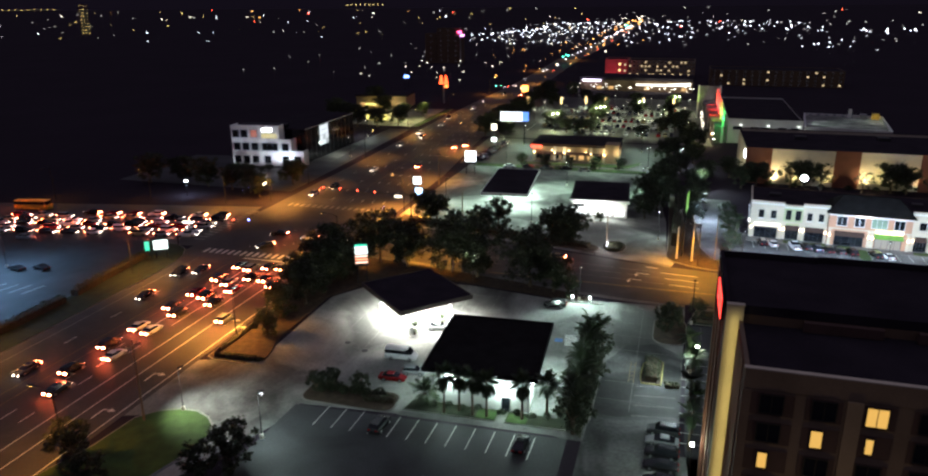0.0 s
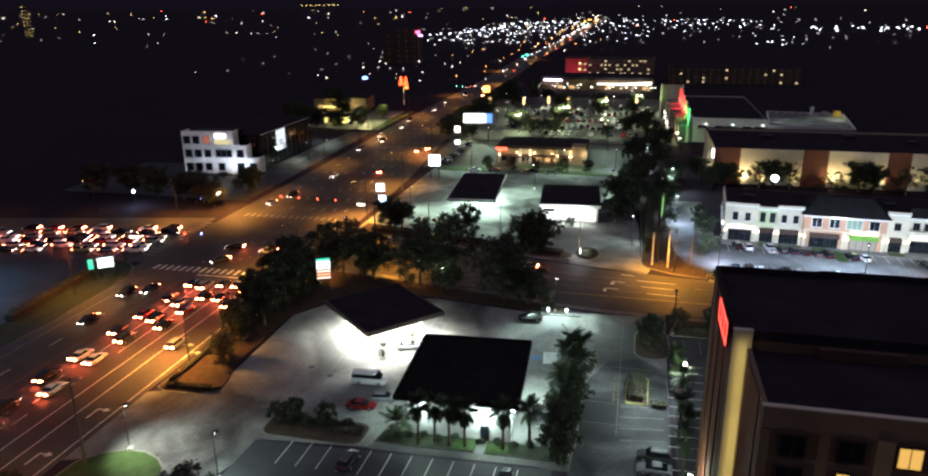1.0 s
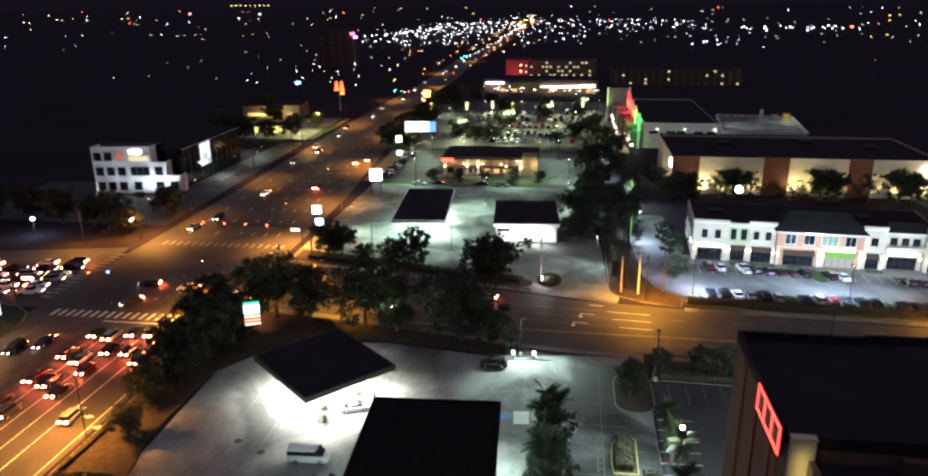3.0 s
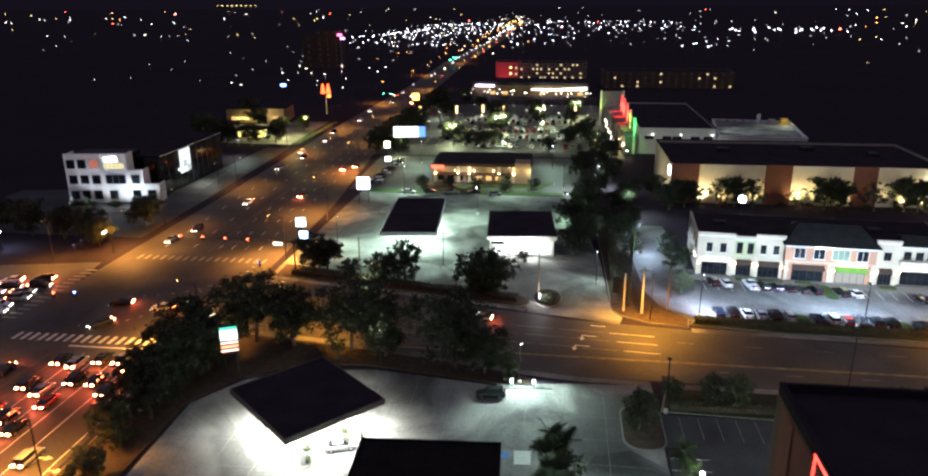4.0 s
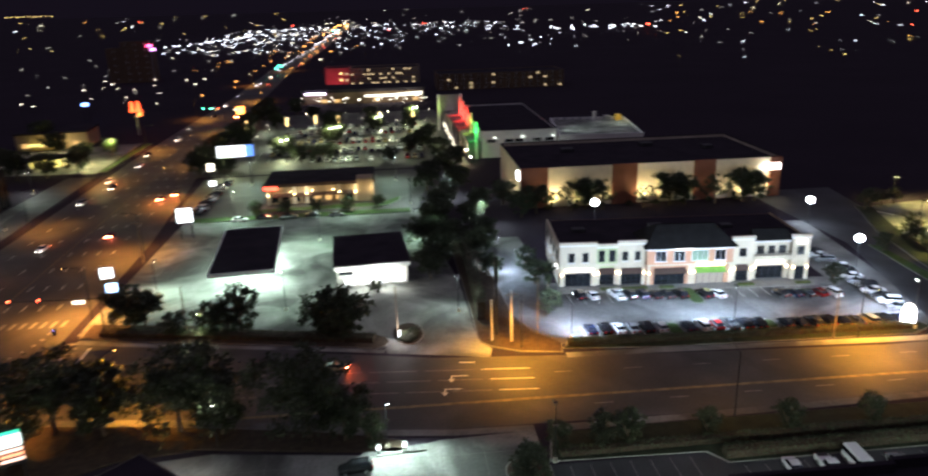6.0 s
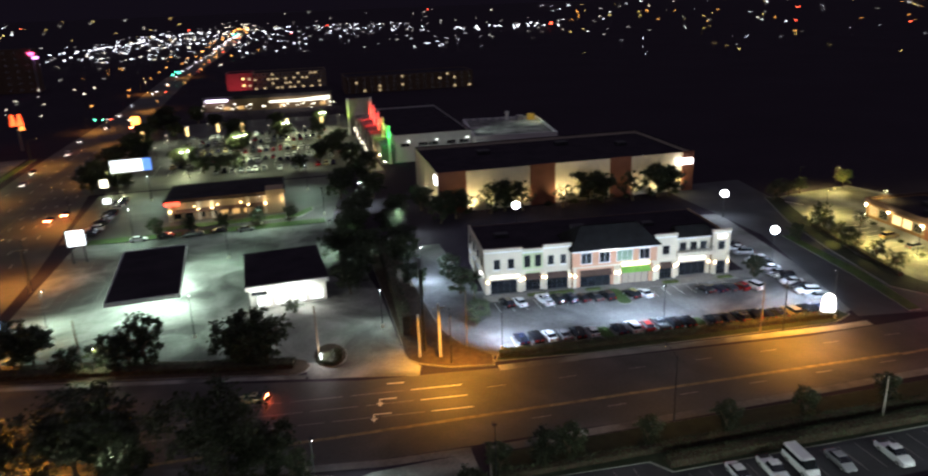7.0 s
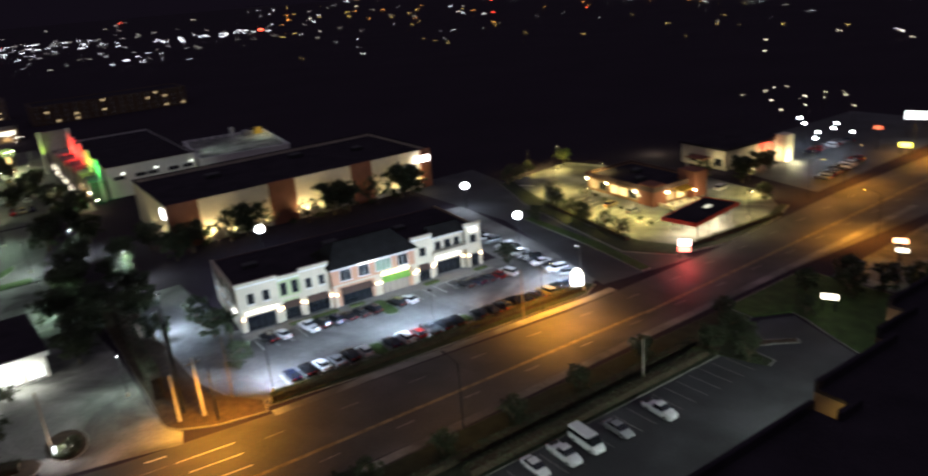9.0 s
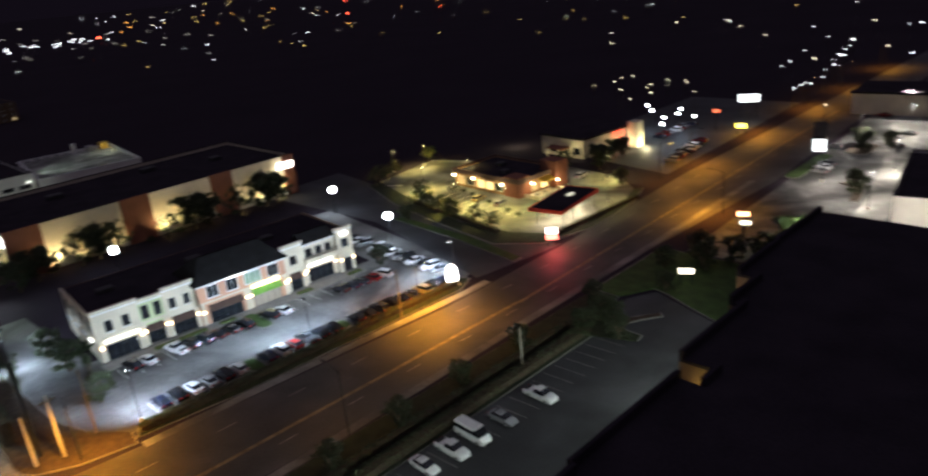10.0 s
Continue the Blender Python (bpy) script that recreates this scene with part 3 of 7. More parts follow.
def canopy(label, m, w, d, top, energy, fascia=0.9, columns=((-0.3, -0.3), (0.3, -0.3), (-0.3, 0.3), (0.3, 0.3)), pumps=True, colour=LED, edge=None, spread=180):
    """A flat fuel canopy on columns, with lights in its soffit and pump islands below."""
    ob = thing("fuel_canopy", label, "canopy", m)
    part("roof", Geo().slab(-w / 2 + 0.2, w / 2 - 0.2, -d / 2 + 0.2, d / 2 - 0.2, top - 0.35, top - 0.1, 0.03), ROOF_DARK, ob)
    g = Geo()
    t = 0.18
    for a in ((-w / 2, w / 2, -d / 2, -d / 2 + t), (-w / 2, w / 2, d / 2 - t, d / 2), (-w / 2, -w / 2 + t, -d / 2 + t, d / 2 - t), (w / 2 - t, w / 2, -d / 2 + t, d / 2 - t)):
        g.box(*a, top - fascia, top)
    part("fascia", g, edge or FASCIA, ob)
    part("soffit", Geo().box(-w / 2 + t, w / 2 - t, -d / 2 + t, d / 2 - t, top - fascia + 0.05, top - fascia + 0.12), FASCIA, ob)
    for cx, cy in columns:
        part("column", Geo().slab(cx * w - 0.25, cx * w + 0.25, cy * d - 0.25, cy * d + 0.25, 0, top - fascia + 0.05, 0.04), FASCIA, ob)
    nx, ny = max(2, round(w / 4)), max(2, round(d / 5))
    me = Geo().box(-0.35, 0.35, -0.35, 0.35, -0.06, 0).mesh("soffit_light", G_WHITE)
    for i in range(nx):
        for j in range(ny):
            o = part("soffit_light", me, None, ob)
            o.location = (-w / 2 + w * (i + 0.5) / nx, -d / 2 + d * (j + 0.5) / ny, top - fascia + 0.04)
    if pumps:
        for cx, cy in columns:
            part("pump_island", Geo().slab(cx * w - 0.6, cx * w + 0.6, cy * d - 2.4, cy * d + 2.4, 0, 0.16, 0.05), KERB, ob)
            for s in (-1.3, 1.3):
                part("fuel_pump", Geo().slab(cx * w - 0.35, cx * w + 0.35, cy * d + s - 0.45, cy * d + s + 0.45, 0.16, 1.95, 0.06), PUMP_PAINT, ob)
    p = m.translation
    light = lamp("AREA", energy, colour, (p.x, p.y, top - fascia - 0.12), sx=w * 0.92, sy=d * 0.92)
    light.data.spread = radians(spread)
    light.matrix_world = Matrix.Translation((p.x, p.y, top - fascia - 0.12)) @ m.to_3x3().to_4x4()
    return ob


# near canopy: the shade on its edge is put into a dark fascia colour
canopy("white-edged fuel canopy with a dark roof, brightly lit below", pose(-17.2, 120.2, 0, 0, 0, 47.5), 15.6, 17.2, 6.4, 8200, colour=(1.0, 0.99, 0.88), edge=material("shaded_fascia", (0.06, 0.05, 0.045), 0.6, var=0.2, scale=0.8), spread=140)
canopy("long fuel canopy with a dark roof over the far forecourt", pose(-19.3, 215, 0, 0, 0, 4.5), 14, 33, 6.0, 5200, columns=((0, -0.35), (0, -0.12), (0, 0.12), (0, 0.35)), colour=(0.72, 1.0, 0.82))

tagged(new("concrete_pad", Geo().slab(11.2, 15.8, 102.4, 111.2, 0, 0.16, 0.03).mesh("concrete_pad", CONCRETE)), "pale concrete pad beside the station shop", "pad", "", "structure")
gate = thing("slatted_gate", "white slatted gate panel beside the pad", "gate", pose(14.2, 115.6, 0, 0, 0, 5))
for k in range(6):
    part("slat", Geo().slab(-1.1, 1.1, -0.05, 0.05, 0.3 + k * 0.36, 0.5 + k * 0.36, 0.02), FASCIA, gate)
for s in (-1.16, 1.16):
    part("post", Geo().slab(s - 0.06, s + 0.06, -0.06, 0.06, 0, 2.5, 0.02), STEEL, gate)

# far station shop
shop2 = thing("station_shop_far", "small white station shop with a dark flat roof", "shop", pose(8.9, 211.5, 0, 0, 0, 4))
walls(shop2, -7.8, 7.8, -10.2, 10, 0, 4.4, STUCCO_WHITE)
part("roof", Geo().slab(-8.4, 8.4, -11, 10.8, 4.4, 5.5, 0.05), ROOF_DARK, shop2)
part("fascia", Geo().box(-8.45, 8.45, -11.06, -11.0, 4.35, 5.2), FASCIA, shop2)
for x in (-5, -1.4, 2.2, 5.8):
    window(shop2, (x, -10.22, 1.6), 0, 2.6, 2.2, MATS["shop_window_glow"], STEEL, 1)
part("door_panel", Geo().box(-7.4, -4.2, -10.5, -10.3, 3.1, 3.8), GLASS_DARK, shop2)
lamp("AREA", 200, (1, 1, 0.92), (9.4, 200.4, 4.2), sx=14, sy=1.2)
lamp("POINT", 420, (0.95, 1, 0.88), (11, 198.2, 4.0), size=0.2)
lamp("POINT", 160, (0.95, 1, 0.88), (4, 198.2, 4.0), size=0.2)

# shopping plaza
plaza = thing("shopping_plaza", "two-storey shopping plaza with white, green and coral stucco fronts", "building", pose(49.8, 193.6, 0, 0, 0, -4.2))
PD = 21.0
SECTIONS = [  # from, to, set back, height, wall
    (0.0, 8.0, 0.0, 9.6, STUCCO_IVORY), (8.0, 12.6, 0.5, 8.9, STUCCO_GREEN), (12.6, 18.6, 0.2, 9.6, STUCCO_IVORY), (18.6, 37.2, -0.9, 8.4, STUCCO_CORAL),
    (37.2, 42.0, 0.0, 9.8, STUCCO_IVORY), (42.0, 50.2, 0.9, 8.8, STUCCO_IVORY), (50.2, 54.2, 0.0, 9.8, STUCCO_IVORY)]
for a, b, back, h, mat in SECTIONS:
    part("wall", Geo().box(a, b, back, back + 0.35, 0, h), mat, plaza)
    part("cornice", Geo().slab(a - 0.15, b + 0.15, back - 0.25, back + 0.5, h - 0.1, h + 0.35, 0.06), STUCCO_IVORY, plaza)
    part("storey_band", Geo().box(a + 0.02, b - 0.02, back - 0.12, back - 0.002, 4.35, 4.7), STUCCO_IVORY, plaza)
part("wall", Geo().box(0, 0.35, 0.35, PD, 0, 9.0), STUCCO_IVORY, plaza)
part("wall", Geo().box(53.85, 54.2, 0.35, PD, 0, 8.9), STUCCO_TAN, plaza)
# back wall darkened in colour to stand for the unlit side
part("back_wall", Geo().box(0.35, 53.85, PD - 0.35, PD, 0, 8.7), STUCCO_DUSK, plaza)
part("roof", Geo().box(0.36, 53.84, 0.9, PD - 0.36, 8.3, 8.6), ROOF_DARK, plaza)
part("tile_roof", Geo().loft([[(17.9, -2.0, 8.5), (37.9, -2.0, 8.5), (37.9, 10, 8.5), (17.9, 10, 8.5)], [(21.6, 3.6, 12.2), (34.2, 3.6, 12.2), (34.2, 4.4, 12.2), (21.6, 4.4, 12.2)]]), ROOF_SHINGLE, plaza, "dark hipped tile roof")
part("tile_roof", Geo().loft([[(41.9, 0.2, 8.9), (50.3, 0.2, 8.9), (50.3, 4, 8.9), (41.9, 4, 8.9)], [(42.3, 2.6, 10.8), (49.9, 2.6, 10.8), (49.9, 3.4, 10.8), (42.3, 3.4, 10.8)]]), ROOF_SHINGLE, plaza, "dark sloped tile roof")
for x, back, w, h in ((2.6, 0, 1.1, 1.9), (5.6, 0, 1.1, 1.9), (9.2, 0.5, 1.1, 2.4), (11.5, 0.5, 1.1, 2.4), (14.2, 0.2, 1.0, 1.8), (16.9, 0.2, 1.0, 1.8), (21.6, -0.9, 2.2, 2.3), (25.6, -0.9, 2.2, 2.3), (34.4, -0.9, 2.2, 2.3),
                      (39.6, 0, 1.3, 1.7), (43.8, 0.9, 1.3, 1.9), (46.2, 0.9, 1.3, 1.9), (48.5, 0.9, 1.3, 1.9), (52.2, 0, 1.3, 1.7)):
    window(plaza, (x, back - 0.02, 6.5), 0, w, h, GLASS_DARK, FASCIA if back < 0 else BLACK_METAL, 1)
window(plaza, (30.0, -0.92, 6.5), 0, 3.4, 2.3, material("green_awning_glass", (0.2, 0.28, 0.2), 0.4), FASCIA, 2)
SHOP_LIT = glow("shopfront_glow", (1.0, 0.86, 0.6), 0.1)
for x, back, w, mat in ((4, 0, 5.4, GLASS_DARK), (10.3, 0.5, 3.6, GLASS_DARK), (15.6, 0.2, 4.4, GLASS_DARK), (23.6, -0.9, 6.4, GLASS_DARK), (32.4, -0.9, 5.8, SHOP_LIT), (39.5, 0, 2.8, GLASS_DARK), (46, 0.9, 6.0, GLASS_DARK), (52.2, 0, 2.4, GLASS_DARK)):
    window(plaza, (x, back - 0.02, 1.5), 0, w, 2.7, mat, BLACK_METAL, 3, "shopfront")


def awning(parent, x0, x1, y, z, mat, out=1.2):
    part("awning", Geo().loft([[(x0, y, z + 0.9), (x1, y, z + 0.9), (x1, y, z + 0.8), (x0, y, z + 0.8)], [(x0, y - out, z), (x1, y - out, z), (x1, y - out, z - 0.12), (x0, y - out, z - 0.12)]]), mat, parent)


awning(plaza, 8.5, 12.1, 0.48, 2.9, AWNING)
awning(plaza, 20.2, 27.0, -0.92, 3.0, AWNING)
awning(plaza, 13.4, 17.8, 0.18, 2.9, AWNING)
awning(plaza, 29.2, 35.6, -0.92, 3.0, material("green_awning_cloth", (0.12, 0.26, 0.05), 0.8))
awning(plaza, 38.2, 40.8, -0.02, 2.9, AWNING)
PLAZA_SIGN = glow("plaza_sign_face", (1, 1, 0.97), 1.3)
for x0, x1, y, z, h, mat in ((1.2, 7.4, -0.03, 3.75, 0.55, PLAZA_SIGN), (29.4, 35.4, -0.94, 4.5, 0.75, glow("lime_sign_face", (0.85, 1, 0.5), 2.2)), (24.6, 28.4, -0.94, 8.0, 0.35, PLAZA_SIGN), (43, 49, 0.86, 3.9, 0.8, PLAZA_SIGN), (51.3, 53.2, -0.03, 8.6, 0.9, PLAZA_SIGN)):
    part("sign_board", Geo().slab(x0, x1, y - 0.3, y, z - h / 2, z + h / 2, 0.04), mat, plaza)
part("balcony", Geo().slab(42.1, 50.1, -0.6, 0.88, 4.7, 5.7, 0.06), STUCCO_IVORY, plaza)
for x, back in ((0.5, 0), (7.6, 0), (8.4, 0.5), (12.3, 0.5), (13, 0.2), (18.2, -0.1), (19.1, -0.9), (28.0, -0.9), (28.8, -0.9), (36.7, -0.9), (37.8, 0), (41.6, 0), (42.6, 0.9), (49.7, 0.9), (50.8, 0), (53.7, 0)):
    part("pilaster", Geo().slab(x - 0.35, x + 0.35, back - 0.3, back - 0.004, 0, 4.3, 0.04), STUCCO_IVORY, plaza)
    part("sconce", Geo().slab(x - 0.14, x + 0.14, back - 0.52, back - 0.3, 2.6, 3.1, 0.03), glow("sconce_glow", (1, 0.72, 0.42), 6), plaza)
for y in (3, 8, 13, 18):
    window(plaza, (-0.02, y, 6.5), -90, 1.2, 1.9, GLASS_DARK, BLACK_METAL, 1)
    part("side_light", Geo().slab(-0.35, -0.02, y - 1.5, y + 1.5, 3.5, 3.8, 0.03), MATS["plaza_sign_face"] if y in (3,) else FASCIA, plaza)
BED = material("clipped_bed_green", (0.06, 0.085, 0.02), 0.9, var=0.5, scale=1.2, fine=9, bump=0.5)
for a, b in ((8.4, 12.4), (13.0, 18.4), (21, 24.2), (38, 41.4), (50.4, 53.6)):
    part("planter", Geo().slab(a, b, -3.4, -2.2, 0, 0.45, 0.08), BED, plaza, "low clipped planting before the shopfront")
part("walkway", Geo().slab(-0.6, 54.6, -4.2, -0.95, 0, 0.14, 0.03), KERB, plaza)
for k in range(9):
    part("balcony_rail", Geo().slab(42.3 + k * 0.95, 42.36 + k * 0.95, -0.56, -0.5, 5.7, 6.5, 0.01), BLACK_METAL, plaza)
part("balcony_rail", Geo().slab(42.1, 50.1, -0.58, -0.48, 6.5, 6.6, 0.02), BLACK_METAL, plaza)
for x, back, w in ((2.6, 0, 1.1), (5.6, 0, 1.1), (14.2, 0.2, 1.0), (16.9, 0.2, 1.0), (21.6, -0.9, 2.2), (25.6, -0.9, 2.2), (34.4, -0.9, 2.2)):
    part("sill", Geo().slab(x - w / 2 - 0.2, x + w / 2 + 0.2, back - 0.24, back - 0.1, 5.2, 5.38, 0.02), STUCCO_WHITE, plaza)
for a, b, back, h, mat in SECTIONS:
    part("cornice_step", Geo().slab(a - 0.05, b + 0.05, back - 0.16, back + 0.42, h - 0.55, h - 0.25, 0.04), STUCCO_WHITE, plaza)
rooftop_units(plaza, [(6, 12, 3, 2, 1.2), (24, 13, 3, 2.4, 1.3), (40, 12, 2.6, 2, 1.1)], 8.2)

# big store with floodlit back wall
store = thing("big_store", "long cream store wall with rust piers, lit from below", "building", pose(52.4, 256.6, 0))
SW, SD = 80.0, 40.0
walls(store, 0, SW, 0, SD, 0, 12.0, STUCCO_CREAM, 0.4, cap=ROOF_DARK)
part("roof", Geo().box(0.4, SW - 0.4, 0.4, SD - 0.4, 10.8, 11.1), ROOF_DARK, store)
for a, b in ((0.0, 8.2), (27.6, 35.2), (52.8, 59.4), (76.5, 80.0)):
    part("pier", Geo().slab(a, b, -0.7, -0.004, 0, 12.2, 0.08), STUCCO_RUST, store)
for x in (9.5, 24, 36.6, 51, 60.6, 74.5):
    part("floodlight", Geo().slab(x - 0.25, x + 0.25, -1.6, -1.2, 0, 0.3, 0.04), BLACK_METAL, store)
for x, e in ((9.3, 2600), (16, 700), (25.5, 700), (37, 2600), (43.5, 700), (50.5, 800), (61, 650), (68, 650), (73.6, 2800)):
    lamp("SPOT", e, (1.0, 0.83, 0.42), (52.4 + x, 254.9, 0.5), (52.4 + x, 256.4, 8), 0.15, 120, 0.8)
part("sign_board", Geo().slab(74.2, 79.4, -1.0, -0.72, 8.4, 10.2, 0.08), glow("store_sign_face", (1, 1, 1), 4), store)
part("sign_board", Geo().slab(-0.3, -0.02, 2.0, 5.0, 8.0, 10.6, 0.08), MATS["store_sign_face"], store)
lamp("SPOT", 900, (1.0, 0.9, 0.5), (50.6, 262, 0.5), (52.2, 264, 8), 0.15, 120, 0.8)
lamp("SPOT", 700, (1.0, 0.9, 0.5), (50.6, 276, 0.5), (52.2, 277, 8), 0.15, 120, 0.8)
rooftop_units(store, [(20, 26, 4, 3, 1.2), (48, 30, 4, 3, 1.2), (66, 22, 3, 3, 1.1)], 11.1)

# mall behind it
mall = thing("mall_hall", "pale mall hall with white walls and a dark roof", "building", pose(50.0, 331, 0))
walls(mall, 0, 30, 0, 76, 0, 10.6, STUCCO_WHITE, 0.4, cap=ROOF_DARK)
part("roof", Geo().box(0.4, 29.6, 0.4, 75.6, 9.6, 9.9), ROOF_DARK, mall)
for x, lit in ((4, True), (11, False), (15, True), (22, False), (27, True)):
    window(mall, (x, -0.02, 6.6), 0, 3.4, 1.3, GLASS_DARK, FASCIA, 2)
    if lit:
        part("wall_light", Geo().slab(x + 1.0, x + 1.8, -0.3, -0.02, 7.8, 8.0, 0.03), glow("mall_wall_lamp", (0.9, 1, 0.9), 2.2), mall)
lamp("SPOT", 180, (0.85, 1.0, 0.9), (62, 316, 11.5), (63, 331, 7), 0.3, 140, 0.8)
lamp("SPOT", 160, (0.85, 1.0, 0.9), (76, 316, 11.5), (75, 331, 7), 0.3, 140, 0.8)
deck = thing("mall_deck", "low mall wing with a pale lit roof deck", "building", pose(79.6, 324, 0, 0, 0, -7))
walls(deck, 0, 32, 0, 42, 0, 9.0, STUCCO_WHITE, 0.4, cap=FASCIA)
part("roof", Geo().box(0.4, 31.6, 0.4, 41.6, 8.0, 8.3), ROOF_PALE, deck, "pale lit roof deck")
part("penthouse", Geo().slab(27.4, 30.4, 37, 39.6, 8.3, 10.8, 0.1), material("yellow_stucco", (0.6, 0.45, 0.1), 0.8), deck)
part("stair_tower", Geo().slab(18, 19.4, 38, 39.4, 8.3, 12.2, 0.1), FASCIA, deck)
part("rooftop_unit", Geo().slab(22.6, 25.4, 36, 39, 8.3, 10.4, 0.1), STEEL, deck)
for k in range(6):
    part("roof_stack", Geo().slab(2.2 + k * 3.3, 3.4 + k * 3.3, 39.4, 40.8, 8.3, 9.1 + 0.3 * (k % 2), 0.06), STEEL, deck)
# spots added in mid-air to light the deck
lamp("SPOT", 560, (0.8, 1.0, 0.9), (86, 340, 15), (94, 338, 8), 0.3, 150, 0.8)
lamp("SPOT", 500, (0.8, 1.0, 0.85), (112, 352, 15), (106, 344, 8), 0.3, 150, 0.8)
lamp("POINT", 110, WARM, (112.5, 353, 10.2), size=0.2)
# coloured front of the mall
front = thing("mall_arcade_front", "mall front with fins lit red and green", "building", pose(48.0, 326, 0))
PLUM = material("grey_plum_stucco", (0.17, 0.15, 0.15), 0.8)
RED, GREEN, LIME = (1, 0.03, 0.02), (0.02, 1, 0.12), (0.6, 1, 0.1)
for y0, y1, x0, h in ((4, 18, -3.6, 7.0), (18, 30, -4.4, 7.6), (30, 44, -5.2, 8.4), (44, 60, -6.2, 8.8), (60, 75, -7.0, 9.0)):
    part("wall", Geo().box(x0, 1.6, y0, y1 - 0.02, 0, h), PLUM, front)
    part("roof", Geo().box(x0 + 0.3, 1.3, y0 + 0.3, y1 - 0.3, h + 0.004, h + 0.1), ROOF_PALE, front)
for y, x0, h, c, e in ((4, -0.6, 14.6, GREEN, 1300), (20, -0.9, 15.6, LIME, 900), (32, -1.2, 16.6, RED, 1700), (46, -1.4, 17.0, RED, 2000), (60, -1.4, 17.0, RED, 2000)):
    part("fin", Geo().slab(x0, x0 + 1.0, y - 0.4, y + 0.4, 0, h, 0.1), STUCCO_WHITE, front)
    part("fin_flood", Geo().slab(x0 + 0.3, x0 + 0.9, y - 4.3, y - 3.7, 7.1, 7.4, 0.05), BLACK_METAL, front)
    lamp("SPOT", e * 1.2, c, (48.6 + x0, 326 + y - 2.6, 9.4), (48.7 + x0, 326 + y, 13), 0.2, 84, 0.8)
    lamp("SPOT", e * 0.5, c, (46.6 + x0, 326 + y - 3.4, 11.6), (46.0 + x0, 326 + y - 1, 7), 0.2, 110, 0.8)
part("panel", Geo().slab(-9.4, 0.4, 75, 76.4, 0, 16.6, 0.1), PLUM, front, "tall grey panel edged in lime and red light")
part("panel_edge", Geo().slab(-10.2, -9.404, 74.6, 76.4, 0, 16.8, 0.05), STUCCO_WHITE, front)
part("panel_edge", Geo().slab(0.404, 1.3, 74.6, 76.4, 0, 16.8, 0.05), STUCCO_WHITE, front)
lamp("SPOT", 900, LIME, (38.2, 398, 6), (38.2, 400.8, 12), 0.2, 60, 0.7)
lamp("SPOT", 1400, RED, (48.8, 398, 6), (48.8, 400.8, 12), 0.2, 60, 0.7)
lamp("SPOT", 260, (1, 0.9, 0.85), (43, 392, 9.6), (43, 401, 13), 0.2, 90, 0.9)
part("shopfront_lights", Geo().box(-4.3, -4.18, 6, 60, 2.4, 2.7), glow("arcade_glow", (1, 0.6, 0.2), 1.2), front)

# steakhouse
rest = thing("steakhouse", "low brown restaurant with warm wall lights", "restaurant", pose(-24.5, 275.6, 0, 0, 0, 1.0))
walls(rest, 0, 33, 0, 19, 0, 5.6, STUCCO_TAN, 0.35)
part("roof", Geo().slab(-0.6, 33.6, -0.6, 19.6, 5.6, 6.5, 0.1), ROOF_DARK, rest)
part("entry_tower", Geo().slab(28, 33.2, -1.2, 5, 0, 7.2, 0.1), STUCCO_TAN, rest)
part("awning", Geo().loft([[(2, 0, 3.5), (27, 0, 3.5), (27, 0, 3.4), (2, 0, 3.4)], [(2, -1.6, 2.7), (27, -1.6, 2.7), (27, -1.6, 2.6), (2, -1.6, 2.6)]]), AWNING, rest)
for k in range(9):
    x = 2.5 + k * 3.3
    window(rest, (x, -0.02, 1.6), 0, 2.0, 1.7, G_AMBER if k in (4, 5, 6) else GLASS_DARK, BLACK_METAL, 1)
    if k % 2:
        part("wall_light", Geo().slab(x + 1.5, x + 1.7, -0.4, -0.02, 3.9, 4.2, 0.03), glow("wall_light_glow", (1, 0.72, 0.3), 9), rest)
for x in (0.6, 8.6, 12.4, 22.6, 27.6, 32.4):
    part("pilaster", Geo().slab(x - 0.5, x + 0.5, -0.45, -0.004, 0, 5.5, 0.05), STUCCO_CREAM, rest)
    part("sconce", Geo().slab(x - 0.18, x + 0.18, -0.8, -0.46, 2.9, 3.3, 0.04), MATS["wall_light_glow"], rest)
part("roof_rim", Geo().slab(-0.8, 33.8, -0.8, -0.62, 5.9, 6.7, 0.05), AWNING, rest)
for x, e in ((-21, 46), (-12, 80), (-5, 46), (3, 90), (8.4, 110)):
    lamp("POINT", e, WARM, (x, 274.0, 4.3), size=0.15)
lamp("SPOT", 700, (1, 0.97, 0.85), (-14, 268, 6), (-14, 273, 0), 0.2, 110)
part("sign_board", Geo().slab(-1.0, -0.6, 1, 5, 4.6, 5.8, 0.08), glow("red_neon_sign", (1, 0.06, 0.03), 2.0), rest)
part("sign_board", Geo().slab(-0.5, 3.5, -0.95, -0.6, 4.9, 6.0, 0.08), MATS["red_neon_sign"], rest)

# office building
office = thing("office_building", "white three-storey office with stepped front and square windows", "building", pose(-133.6, 236.3, 0, 0, 0, 8))
OFFICE_FRAME = material("slim_grey_frame", (0.3, 0.32, 0.36), 0.5)
OX = ((0, 19.1, 15.3), (19.1, 23.7, 10.1), (23.7, 28.3, 5.7))
for a, b, h in OX:
    part("wall", Geo().box(a, b, 0, 0.4, 0, h), STUCCO_WHITE, office)
    part("side_wall", Geo().box(b - 0.4, b, 0.402, 5, 0, h), STUCCO_WHITE, office)
    part("coping", Geo().slab(a - 0.05, b + 0.05, -0.1, 0.5, h + 0.004, h + 0.2, 0.04), FASCIA, office)
part("wall", Geo().box(0, 0.4, 0.402, 6, 0, 15.3), STUCCO_WHITE, office)
